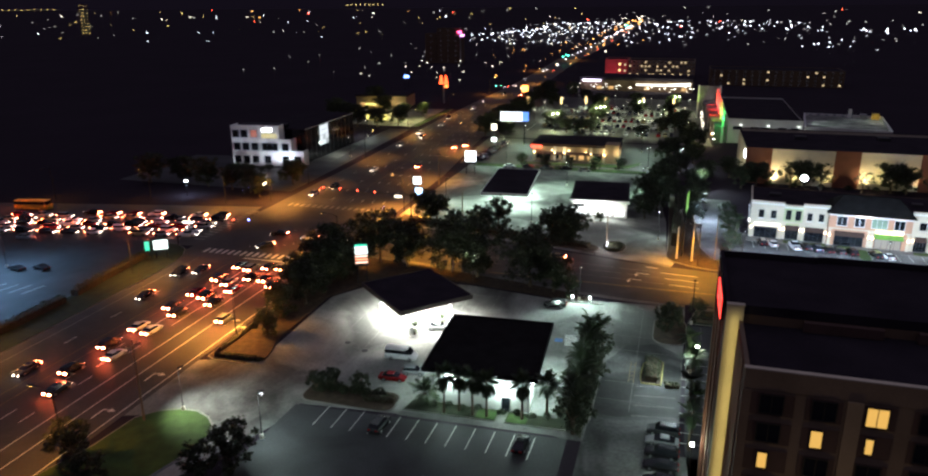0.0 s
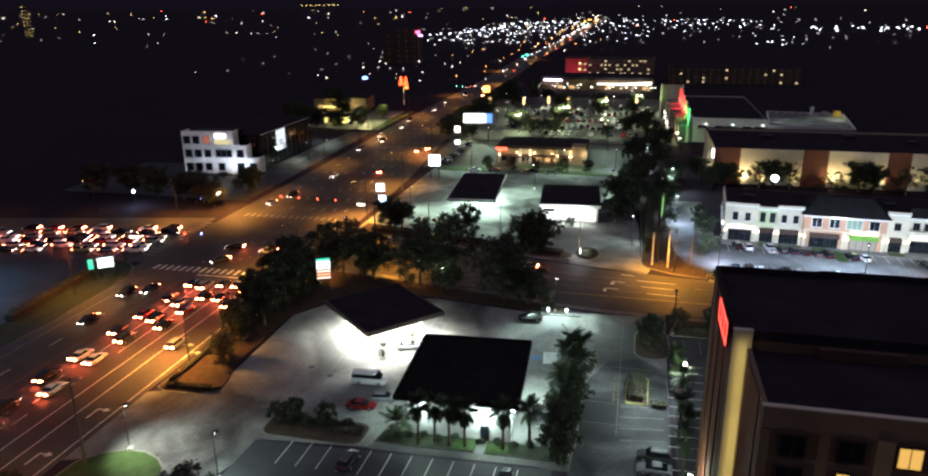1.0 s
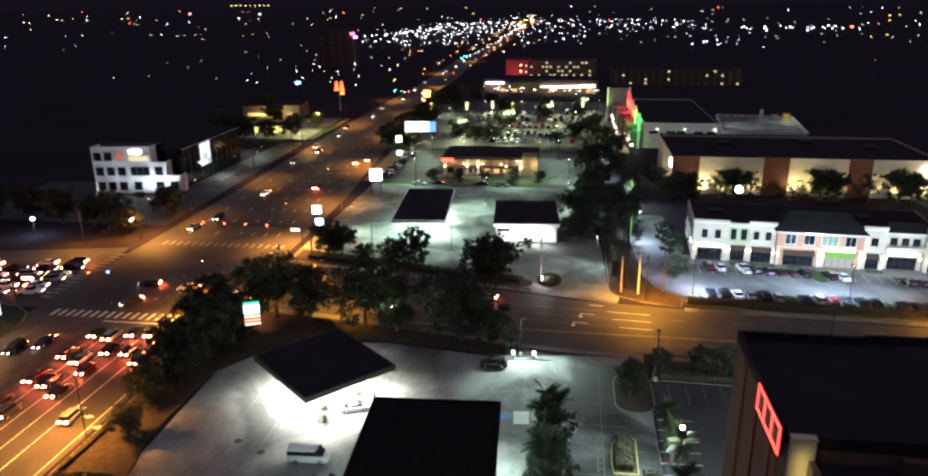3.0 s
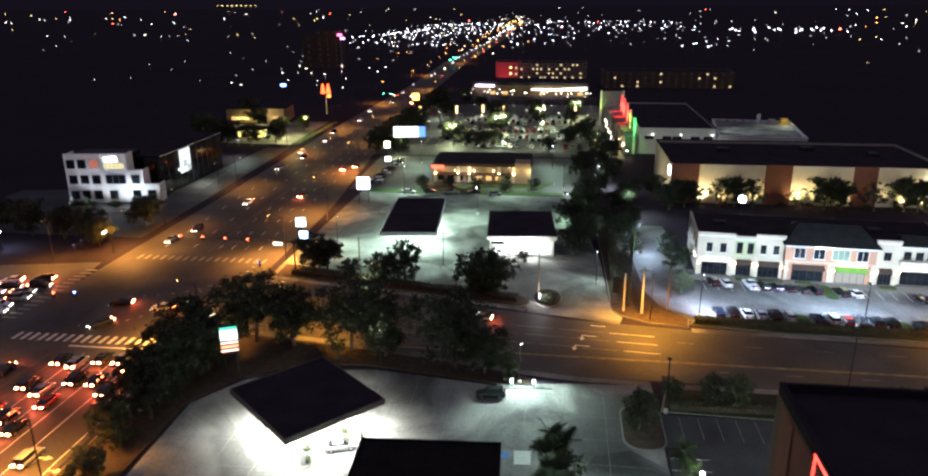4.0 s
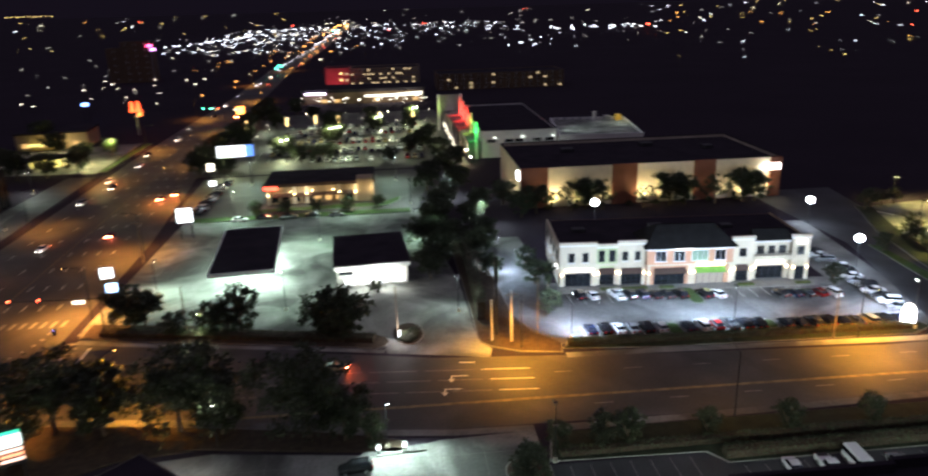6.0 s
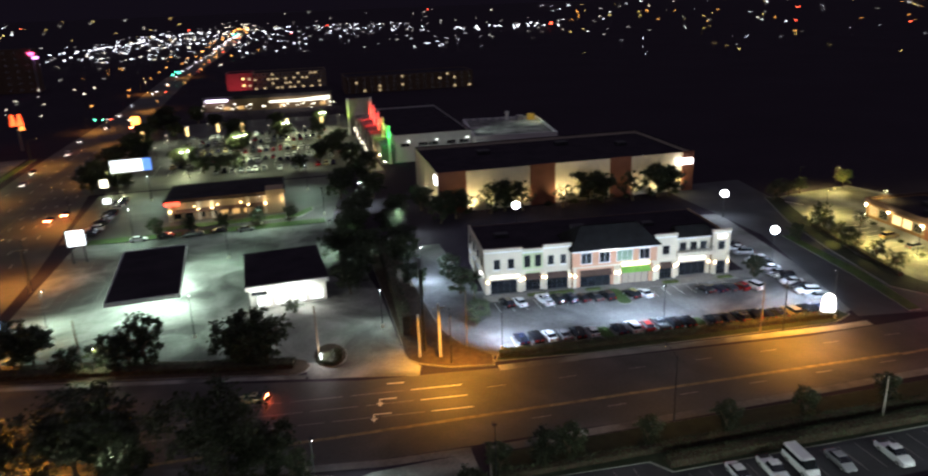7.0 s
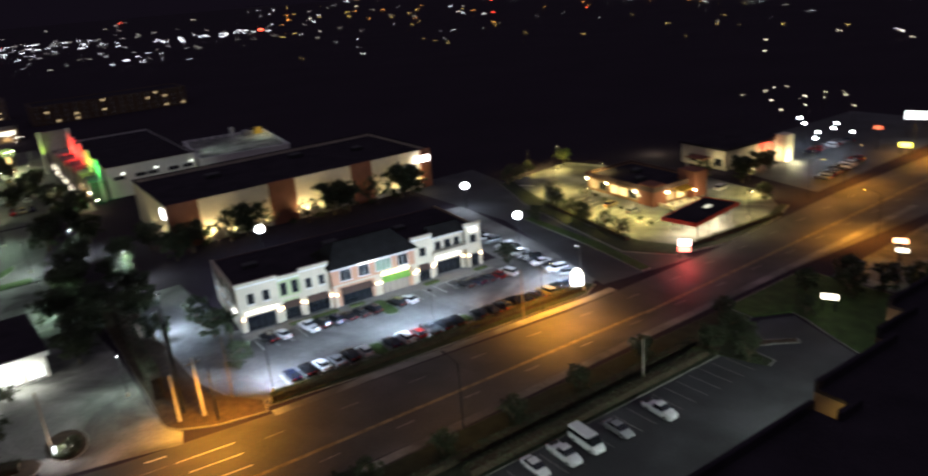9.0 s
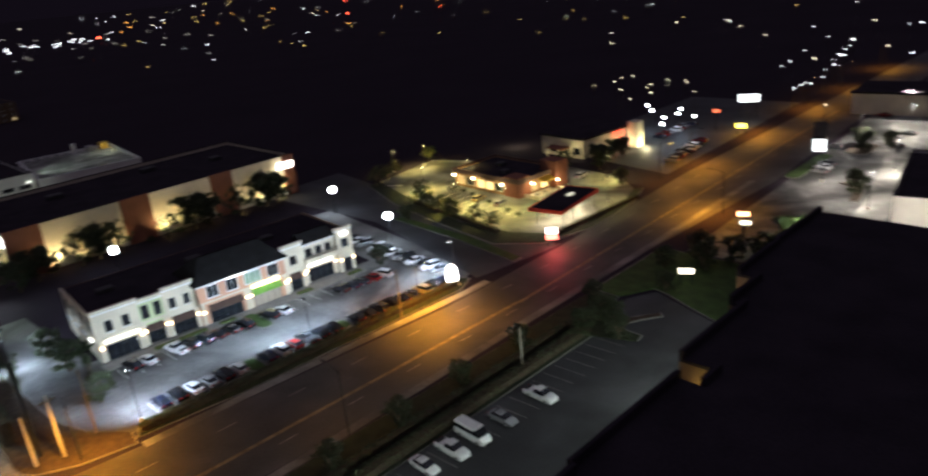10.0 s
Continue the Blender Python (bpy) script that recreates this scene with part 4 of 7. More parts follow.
for a, b, h in OX:
    part("glass_block", Geo().slab(a + 0.5, b - 0.5, 1.2, 12, 0, h - 0.6, 0.1), GLASS_DARK, office, "dark glass behind the stepped front")
for z, xs in ((2.5, (2.0, 5.5, 9.2, 14.0, 21.2, 25.9)), (7.4, (2.1, 5.6, 9.2, 15.2, 21.3)), (12.3, (1.9, 5.3, 9.1))):
    for x in xs:
        w = 6.0 if x == 15.2 else 2.5
        mat = GLASS_DARK if (x, z) != (9.1, 12.3) else glow("red_window_glow", (1, 0.25, 0.1), 0.12)
        window(office, (x, -0.02, z), 0, w, 2.7, mat, OFFICE_FRAME, 2 if w > 3 else 0)
window(office, (15.2, -0.02, 11.6), 0, 6.2, 1.8, glow("office_window_glow", (1, 0.86, 0.4), 0.25), STUCCO_WHITE, 4)
part("sign_board", Geo().slab(12.6, 16.2, -0.25, -0.02, 13.2, 14.4, 0.06), glow("office_sign_face", (0.9, 0.96, 1), 4), office)
for x, e in ((2, 700), (8, 900), (14, 1100), (19, 1000), (24, 800), (27.6, 500)):
    p = office.matrix_world @ Vector((x, -4.5, 0.5))
    q = office.matrix_world @ Vector((x, 0, 8.0))
    lamp("SPOT", e * 0.95, (0.76, 0.86, 1.0), tuple(p), tuple(q), 0.2, 120, 0.8)
lamp("POINT", 90, (0.85, 0.93, 1), (-116, 231, 4.5), size=0.3)
wing = thing("office_wing", "long dark glass office wing with one tall lit window", "building", pose(-131, 247.2, 0))
part("wall", Geo().slab(0, 22.7, 0, 44, 0, 12.6, 0.1), GLASS_DARK, wing)
part("roof", Geo().slab(-0.2, 22.9, -0.2, 44.2, 12.604, 13.1, 0.05), ROOF_DARK, wing)
part("roof_edge", Geo().box(22.92, 23.0, -0.2, 44.2, 12.9, 13.06), FASCIA, wing)
for k in range(11):
    part("mullion", Geo().box(22.702, 22.76, 1 + k * 3.9, 1.2 + k * 3.9, 0.5, 12.4), BLACK_METAL, wing)
LITW = glow("office_panel_glow", (0.88, 0.95, 1), 0.36)
for k in range(3):
    for m in range(4):
        part("lit_pane", Geo().box(22.78, 22.84, 12.2 + k * 2.5, 14.55 + k * 2.5, 4.6 + m * 2.0, 6.5 + m * 2.0), LITW if (k, m) not in ((2, 0), (1, 1)) else glow("office_panel_dim", (0.88, 0.95, 1), 0.16), wing)
# added without a fixture, to brighten the office walk
lamp("POINT", 160, (0.8, 1, 0.8), (-103.5, 268, 4), size=0.3)

# tall hotel beside the drive
hotel = thing("hotel", "tall cream and rust stucco hotel with dark flat roofs", "hotel", pose(36.1, 68.5, 0))
HT, HS = 30.5, 28.9  # heights of the main block and of the southern block
for a, b, y0, y1 in ((0, 11.2, 0, 17.6), (11.2, 24.6, 0, 18.0), (24.6, 27.2, 0, 16.0), (27.2, 38.4, 0, 19.2), (38.4, 44.5, 0, 20.6), (44.5, 53.5, 0, 22.8), (53.5, 65.4, 0, 23.0)):
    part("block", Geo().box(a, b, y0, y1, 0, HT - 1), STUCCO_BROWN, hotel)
    part("roof", Geo().box(a, b, y0 + 0.4, y1 - 0.4, HT - 1 + 0.004, HT - 0.7), ROOF_DARK, hotel)
    # parapets take the dark roof colour in place of shade
    part("parapet", Geo().box(a + 0.002, b - 0.002, y1 - 0.4, y1, HT - 0.996, HT), ROOF_DARK, hotel)
    part("parapet", Geo().box(a + 0.002, b - 0.002, y0, y0 + 0.4, HT - 0.996, HT), ROOF_DARK, hotel)
part("parapet", Geo().box(0.002, 0.4, 0.4, 17.2, HT - 0.9, HT), ROOF_DARK, hotel)
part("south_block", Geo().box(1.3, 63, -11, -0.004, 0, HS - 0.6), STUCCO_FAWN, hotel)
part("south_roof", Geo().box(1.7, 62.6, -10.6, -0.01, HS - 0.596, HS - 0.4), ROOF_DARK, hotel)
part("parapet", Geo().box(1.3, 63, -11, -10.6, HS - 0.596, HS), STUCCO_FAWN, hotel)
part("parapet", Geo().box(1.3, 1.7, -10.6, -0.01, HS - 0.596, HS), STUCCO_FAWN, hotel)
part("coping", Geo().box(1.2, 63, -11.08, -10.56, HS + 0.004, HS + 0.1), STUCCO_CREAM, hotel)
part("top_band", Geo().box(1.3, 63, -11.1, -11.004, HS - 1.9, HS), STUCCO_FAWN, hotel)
part("corner_band", Geo().box(1.2, 1.296, -9.0, -2.0, 0, HS - 0.2), STUCCO_RUST, hotel)
part("corner_pilaster", Geo().slab(1.24, 2.0, -11.12, -10.2, 0, HS - 2.0, 0.04), STUCCO_FAWN, hotel)
part("corner_strip", Geo().slab(0.02, 1.7, -0.5, -0.004, 0, HT, 0.05), STUCCO_CREAM, hotel)
part("strip_cap", Geo().slab(-0.02, 1.76, -0.56, 0.1, HT + 0.004, HT + 0.16, 0.03), STUCCO_CREAM, hotel)
part("side_band", Geo().box(-0.06, -0.004, 2.0, 16.0, 0, HT - 1.2), STUCCO_RUST, hotel)
for k in range(3):
    part("rib", Geo().box(-0.2, -0.064, 3.6 + k * 4.6, 4.4 + k * 4.6, 0, HT - 1.2), STUCCO_RUST, hotel)
# window bays of the southern front
LIT = {(1, 1): (-0.3, 0.95, 1.7), (2, 0): (0.0, 1.7, 1.8), (2, 1): (-0.25, 0.6, 1.5), (0, 2): (-0.2, 0.8, 1.6), (5, 1): (0, 1.2, 1.9), (7, 0): (0, 2.0, 2.0), (9, 2): (0, 1.2, 1.9)}
for col in range(8):
    x = 3.9 + col * 4.25 if col else 3.8
    for fl in range(6):
        z = 25.6 - fl * 2.92
        panel = part("window_bay", Geo().slab(x - (1.9 if col == 0 else 1.5), x + (1.9 if col == 0 else 1.5), -11.06, -11.004, z - 1.15, z + 1.1, 0.02), STUCCO_DUSK, hotel)
        dx, w, h = LIT.get((col, fl), (0, 1.9, 1.8))
        window(hotel, (x + dx, -11.08, z), 0, w, h, G_HOTELWIN if (col, fl) in LIT else GLASS_DARK, BLACK_METAL, 1 if w > 1.5 else 0)
for k in range(6):
    part("pilaster", Geo().slab(9.9 + k * 8.5, 11.2 + k * 8.5, -11.2, -11.004, 0, HS - 2.0, 0.04), STUCCO_TAN, hotel)
for x, w in ((7.4, 7.2), (17.6, 4.8), (30, 5), (44, 5)):
    # roof screens darkened in colour to look unlit
    part("roof_screen", Geo().slab(x, x + w, -0.9, -0.35, HS - 0.4, HS + 0.7, 0.06), STUCCO_DUSK, hotel)
# red sign on the side wall, with bars in place of lettering
NEON = glow("red_hotel_neon", (1, 0.045, 0.03), 1.6)
sign = part("wall_sign", Geo().slab(-0.42, -0.21, 0.6, 7.4, 28.3, 30.7, 0.03), BLACK_METAL, hotel)
for z0, z1 in ((28.35, 28.6), (30.4, 30.65)):
    part("neon_strip", Geo().slab(-0.5, -0.424, 0.7, 7.3, z0, z1, 0.02), NEON, sign)
for k in range(4):
    part("neon_bar", Geo().slab(-0.5, -0.424, 0.75 + k * 2.1, 0.98 + k * 2.1, 28.66, 30.34, 0.02), NEON, sign, "red neon bar in place of lettering")
lamp("AREA", 40, (1, 0.8, 0.27), (36.9, 67.2, 15), (37.4, 68.6, 15), sx=0.2, sy=29)
for x, e in ((38.6, 420), (47.0, 1300), (55.4, 420), (72, 500)):
    part("floodlight", Geo().slab(x - 36.85, x - 36.35, -14.8, -14.4, 0, 0.35, 0.04), BLACK_METAL, hotel)
    lamp("SPOT", e, (1, 0.72, 0.36), (x, 54.6, 0.6), (x, 58.0, 15), 0.2, 90, 0.9)
part("corner_lamp", Geo().slab(26.2, 26.9, 16.05, 16.3, 28.6, 29.0, 0.04), glow("amber_wall_lamp", (1, 0.75, 0.25), 3), hotel)
lamp("POINT", 16, (1, 0.78, 0.28), (62.4, 85.6, 28.2), size=0.2)
lamp("POINT", 60, (1, 0.85, 0.6), (79.4, 90.2, 27.0), size=0.3)
# spots added without fixtures to brighten the hotel car park
for x, y, e in ((46, 91, 7200), (58, 91, 4600), (72, 92, 2400), (86, 95.4, 3600), (97, 96.4, 4000), (109, 97.4, 3600)):
    lamp("SPOT", e, (0.84, 1.0, 0.93), (x, y, 9), (x + 2, 113, 0), 0.3, 104, 0.9)
# one more added spot, to brighten the drive west of the hotel
for y, e in ((80, 600),):
    lamp("SPOT", e, LED, (35.4, y, 7), (27, y + 8, 0), 0.2, 140, 0.8)
# single-storey entrance hall beyond the hotel
hall = thing("entrance_hall", "low dark-roofed hall behind the hotel", "building", pose(100.4, 76, 0))
walls(hall, 0, 26, 0, 24, 0, 6.4, STUCCO_BROWN, 0.4)
part("roof", Geo().slab(-0.4, 26.4, -0.4, 24.4, 6.404, 7.0, 0.05), ROOF_DARK, hall)

# restaurants along the cross road to the east
burger = thing("drive_in_restaurant", "low rust and tan drive-in restaurant with warm lit walls", "restaurant", pose(159.2, 189.2, 0, 0, 0, -3))
STUCCO_OCHRE = material("ochre_stucco", (0.26, 0.15, 0.07), 0.85, var=0.18, scale=0.3, fine=6)
walls(burger, 0, 17, 0, 26, 0, 4.6, STUCCO_OCHRE, 0.35)
part("roof", Geo().slab(0.36, 16.64, 0.36, 25.64, 4.2, 4.5, 0.05), ROOF_DARK, burger)
g = Geo()
for a in ((-0.5, 17.5, -0.5, -0.1), (-0.5, 17.5, 26.1, 26.5), (-0.5, -0.1, -0.1, 26.1), (17.1, 17.5, -0.1, 26.1)):
    g.box(*a, 4.0, 5.2)
part("parapet", g, STUCCO_DUSK, burger, "dark parapet band")
part("corner_pier", Geo().slab(-0.35, 4.2, -0.35, 5.2, 0, 5.6, 0.06), STUCCO_RUST, burger)
part("entry_tower", Geo().slab(12.6, 17.2, -2.6, 3.4, 0, 7.4, 0.08), STUCCO_RUST, burger)
part("yellow_awning", Geo().loft([[(7.6, -0.02, 3.6), (12.4, -0.02, 3.6), (12.4, -0.02, 3.4), (7.6, -0.02, 3.4)], [(7.6, -2.2, 2.9), (12.4, -2.2, 2.9), (12.4, -2.2, 2.75), (7.6, -2.2, 2.75)]]), material("yellow_awning_cloth", (0.62, 0.4, 0.05), 0.8), burger)
for y in (7.6, 11.2, 14.8, 19.6, 23.2):
    window(burger, (-0.02, y, 2.0), -90, 2.9, 2.2, G_WARMWIN if y in (11.2, 14.8) else G_AMBER if y > 20 else GLASS_DARK, STUCCO_CREAM, 2)
for x in (6.2, 10.0):
    window(burger, (x, -0.02, 1.7), 0, 2.6, 2.2, G_WARMWIN if x > 8 else G_AMBER, BLACK_METAL, 1)
YLAMP = glow("yellow_lamp_glow", (1, 0.88, 0.5), 30)
for at in ((-0.8, 25.4, 3.3), (-0.8, 5.8, 3.1), (4.4, -0.8, 3.1), (12.2, -3.1, 2.6), (17.8, 3.0, 3.2), (-0.8, 17.2, 3.3)):
    part("wall_light", Geo().slab(at[0] - 0.17, at[0] + 0.17, at[1] - 0.17, at[1] + 0.17, at[2], at[2] + 0.26, 0.05), YLAMP, burger)
for at, e in (((156.6, 215, 3.0), 130), ((156.4, 206.5, 3.0), 130), ((156.6, 195, 2.8), 130), ((163.4, 185.6, 2.8), 300), ((171.2, 183.4, 2.4), 300), ((178.6, 190.4, 3.0), 150)):
    lamp("POINT", e, (1, 0.82, 0.42), at, size=0.2)
rooftop_units(burger, [(5, 10, 2.4, 2, 1.0), (10.5, 17, 2.4, 2.2, 1.0)], 4.5)
patio = thing("patio", "walled pale patio with tables beside the restaurant", "patio", pose(160.4, 183.2, 0, 0, 0, -3), kind="structure")
part("floor", Geo().slab(0, 10.4, 0, 5.4, 0, 0.12, 0.02), STUCCO_CREAM, patio)
for a in ((0, 10.4, 0, 0.25), (0, 0.25, 0.25, 5.4), (10.15, 10.4, 0.25, 3.0)):
    part("low_wall", Geo().box(*a, 0.12, 0.95), STUCCO_CREAM, patio)
for k in range(3):
    tb = thing("patio_table", "small round patio table with a dark top", "table", pose(162.4 + k * 3.0, 185.6 - k * 0.16, 0.12), "patio tables")
    part("tabletop", Geo().disc(0, 0, 0.7, 0.55, 0.05, 12), BLACK_METAL, tb)
    part("pedestal", Geo().rod((0, 0, 0), (0, 0, 0.7), 0.2, 0.05), STEEL, tb)
porch = thing("menu_canopy", "dark canopy with a red edge and bright lights below", "canopy", pose(153.6, 169.6, 0, 0, 0, 9))
part("roof", Geo().slab(-9.4, 9.4, -4.4, 4.4, 4.1, 4.6, 0.06), ROOF_DARK, porch)
RED_EDGE = material("red_fascia", (0.6, 0.05, 0.03), 0.5)
for a in ((-9.5, 9.5, -4.5, -4.41), (-9.5, 9.5, 4.41, 4.5), (-9.5, -9.41, -4.41, 4.41), (9.41, 9.5, -4.41, 4.41)):
    part("fascia", Geo().box(*a, 3.9, 4.8), RED_EDGE, porch)
part("skylight", Geo().slab(2.0, 4.4, -0.6, 0.6, 4.6, 4.85, 0.06), glow("skylight_glow", (1, 0.97, 0.8), 0.35), porch)
for x in (-7.4, -2.4, 2.6, 7.6):
    for y in (-3.6, 3.6):
        part("column", Geo().rod((x, y, 0), (x, y, 4.1), 0.14), STEEL, porch)
    part("soffit_light", Geo().box(x - 0.5, x + 0.5, -0.4, 0.4, 4.04, 4.09), G_WHITE, porch)
lamp("AREA", 1500, (1, 0.8, 0.52), (153.6, 169.6, 3.85), sx=16, sy=7).matrix_world = pose(153.6, 169.6, 3.85, 0, 0, 9)
# stalls of the drive-in
for k in range(11):
    dash(lot_burger, 149.6 + k * 0.22, 180.6 + k * 2.85, 5.4, 0.14, 4, name="stall_line")
for k in range(6):
    dash(lot_burger, 143.6 + k * 0.3, 190 + k * 2.85, 4.6, 0.14, 8, PAINT_WORN, "stall_line")
dash(lot_burger, 150.6, 233, 7.0, 0.5, 120, name="stop_line")

# ------------------------------------------------------------------ street lamps, poles, signals, signs
def street_lamp(label, x, y, h, arm, angle, energy, colour, head=G_SODIUM, group="street lamps", spot=150):
    """A tapered pole with a curved arm and a lit head."""
    ob = thing("street_lamp", label, "lamp", pose(x, y, 0, 0, 0, angle), group)
    part("pole", Geo().rod((0, 0, 0), (0, 0, h), 0.13, 0.08), BLACK_METAL, ob)
    g = Geo()
    pts = [(0, 0, h - 0.4), (arm * 0.35, 0, h + 0.1), (arm * 0.7, 0, h + 0.3), (arm, 0, h + 0.3)]
    for a, b in zip(pts, pts[1:]):
        g.rod(a, b, 0.06, 0.05, 6)
    part("arm", g, BLACK_METAL, ob)
    hd = part("head", Geo().slab(arm - 0.1, arm + 0.75, -0.2, 0.2, h + 0.2, h + 0.42, 0.05), BLACK_METAL, ob)
    part("lens", Geo().box(arm, arm + 0.65, -0.14, 0.14, h + 0.186, h + 0.198), head, hd)
    a = radians(angle)
    d = arm + 0.32
    lamp("SPOT", energy, colour, (x + d * math.cos(a), y + d * math.sin(a), h + 0.05), size=0.25, spot=spot, blend=1.0)
    return ob


def lot_lamp(label, x, y, h, energy, colour=COOL, toward=(0, 1), tilt=3.0, lit=G_LED, spot=150):
    """A square-headed car park lamp."""
    ob = thing("car_park_lamp", label, "lamp", pose(x, y, 0, 0, 0, math.degrees(math.atan2(toward[1], toward[0]))), "car park lamps")
    part("base", Geo().disc(0, 0, 0, 0.3, 0.7, 10), CONC_POLE, ob)
    part("pole", Geo().rod((0, 0, 0.7), (0, 0, h), 0.09, 0.07), BLACK_METAL, ob)
    part("head", Geo().slab(0.1, 0.85, -0.28, 0.28, h - 0.1, h + 0.2, 0.05), BLACK_METAL, ob)
    if energy:
        part("lens", Geo().box(0.16, 0.8, -0.22, 0.22, h - 0.112, h - 0.102), lit, ob)
        d = Vector(toward).normalized()
        lamp("SPOT", energy, colour, (x + d.x * 0.5, y + d.y * 0.5, h - 0.2), (x + d.x * (0.5 + tilt), y + d.y * (0.5 + tilt), 0), 0.25, spot, 0.6)
    return ob


# sodium lamps of the two roads
SL = "black street lamp with a lit sodium head"
for y, e in ((20, 300), (62, 2400), (104, 16500), (149, 20000)):
    street_lamp(SL, -47.8, y, 11, 3.2, 180, e, SODIUM)
for y, e in ((40, 700), (84, 2200), (126, 5200)):
    street_lamp(SL, -89.4, y, 11, 3.2, 0, e, SODIUM)
for x, y, ang, e in ((-47, 192, 180, 17500), (-92, 193, 0, 15500), (-90, 214, 0, 3000), (-49, 232, 180, 9000), (-90, 262, 0, 4000), (-53.6, 286, 180, 8500), (-92.5, 318, 0, 5500), (-60, 345, 180, 3500), (-92, 380, 0, 6500), (-66, 420, 180, 5000), (-92, 470, 0, 6500), (-68, 540, 180, 6500), (-95, 640, 0, 6000), (-75, 760, 180, 6000)):
    street_lamp(SL, x, y, 11, 3.2, ang, e, SODIUM)
for x, y, ang, e in ((36.6, 165.6, -100, 13000), (97, 160.6, -92, 14500), (-30, 150.6, 60, 8000), (190, 164.8, -90, 3000), (208, 165.6, -90, 7500), (292, 166, -90, 6500), (380, 168, -90, 5000), (172, 137.6, 90, 9500), (248, 167.4, -90, 9000), (64, 139.2, 90, 500), (330, 167, -90, 4000)):
    street_lamp(SL, x, y, 10.5, 3.2, ang, e, SODIUM_PALE, spot=158)
for x, y, ang, e in ((-130, 184, -90, 500), (-104, 186, -70, 5500), (-160, 176, -90, 800)):
    street_lamp(SL, x, y, 10.5, 3.2, ang, e, SODIUM)

# white lamps of the car parks, some of them added to brighten dim ground
LL = "black car park lamp with a bright white head"
lot_lamp(LL, 46.4, 168.4, 9, 11500, COOL, (0.45, 1), 12, spot=128)
lot_lamp(LL, 76.4, 166.4, 9, 17500, COOL, (0.05, 1), 15, spot=132)
lot_lamp(LL, 110.6, 164.8, 8.6, 10500, COOL, (-0.45, 1), 12, spot=128)


def flood_mast(x, y, h, energy, r=0.95):
    """A mast with a round lamp that shines to all sides, enlarged to imitate glare."""
    ob = thing("flood_mast", "slim mast with a dazzling round white lamp", "lamp", pose(x, y, 0), "flood masts")
    part("pole", Geo().rod((0, 0, 0), (0, 0, h - 0.5), 0.1, 0.07), BLACK_METAL, ob)
    g = Geo()
    rings = [[(r * math.sin(v) * math.cos(u), r * math.sin(v) * math.sin(u), h + 0.94 * r * math.cos(v)) for u in [k * math.tau / 12 for k in range(12)]] for v in (2.9, 2.4, 1.9, 1.4, 0.9, 0.25)]
    part("globe", g.loft(rings), glow("flood_globe_glow", (0.86, 0.95, 1), 14), ob)
    lamp("SPOT", energy, COOL, (x, y, h - 1.0), size=0.5, spot=165, blend=0.4)


flood_mast(67.0, 228.0, 8.8, 2600)
flood_mast(125.0, 226.4, 6.8, 600)
flood_mast(118.2, 194.4, 6.8, 850)
lot_lamp(LL, -40.4, 77.8, 7.5, 3000, (0.95, 1.0, 0.85), (0.9, 0.3), 3.5, spot=118)
lot_lamp(LL, -24.6, 74.4, 7.5, 1300, LED, (0.9, 0.3), 7)
lot_lamp(LL, 12.6, 137.9, 7.6, 5600, LED, (0.4, -1), 8, spot=125)
lot_lamp("dark unlit car park lamp on a slim pole", 35.2, 131.6, 9, 0)
lot_lamp("small lamp among the trees of the far bed", -23.4, 179.6, 5, 700, (0.8, 1, 0.55), (0.6, 0.3), 1, lit=G_LED)
GREENISH = (0.66, 1.0, 0.76)
# lamps added to lift the light on the far forecourt and restaurant ground
for x, y, tx, ty, e in ((-37, 202, 1, 0.2, 2600), (-5, 236, -0.3, -1, 3000), (-8, 190, -0.2, 1, 900), (-32, 262, 0.3, -1, 2600), (2, 264, 0.2, -1, 2600), (16, 300, -0.5, -1, 2600), (-34, 304, 0.4, -1, 2600), (20, 232, 0.3, -0.4, 3200)):
    lot_lamp(LL, x, y, 8.5, e, GREENISH, (tx, ty), 2)
# three more added lamps, which brighten the ground round the grove
lot_lamp(LL, 38.6, 240, 8, 3600, LED, (-0.2, -1), 2)
lot_lamp(LL, 31, 272, 8, 3600, LED, (0.4, -1), 2)
lot_lamp(LL, 20, 268, 8, 3600, LED, (-0.4, 1), 2)
lot_lamp(LL, -96.5, 262, 8, 450, (0.85, 1, 0.85), (-1, 0.1), 2)
flood_mast(-122, 191.4, 5.0, 420, 0.4)
lot_lamp(LL, -122, 122, 13, 8000, (0.3, 0.58, 0.95), (0.3, -1), 2)
lot_lamp(LL, -106, 96, 13, 5200, (0.3, 0.58, 0.95), (-0.5, 1), 2)
lot_lamp(LL, -165, 118, 8, 6000, (0.3, 0.58, 0.95), (0.5, -1), 2)
lot_lamp(LL, -108, 306, 8, 1600, (0.85, 1, 0.8), (-0.2, -1), 2)
lot_lamp(LL, 27, 184, 8, 900, LED, (-0.3, -1), 2)
lot_lamp(LL, 38, 206, 8, 5200, COOL, (1, -0.2), 2)
YL = (1.0, 0.8, 0.22)
for x, y, e in ((152, 220, 4200), (161.6, 244.6, 2600), (171.4, 241, 2600), (147.4, 184, 5600), (164.4, 214, 800), (184, 178, 2200), (144.6, 199, 5600), (167, 166, 900)):
    lot_lamp("car park lamp with a yellowish lit head", x, y, 7, e, YL, (0.3, -1), 1, lit=YLAMP)
# lamps added to brighten the eastern car park
for x, y, e in ((206, 128, 5200), (222, 116, 7500), (246, 132, 6000), (288, 132, 14000), (190, 112, 5500), (264, 124, 10000)):
    lot_lamp(LL, x, y, 9, e, (1, 0.9, 0.8), (-0.2, -1), 1)
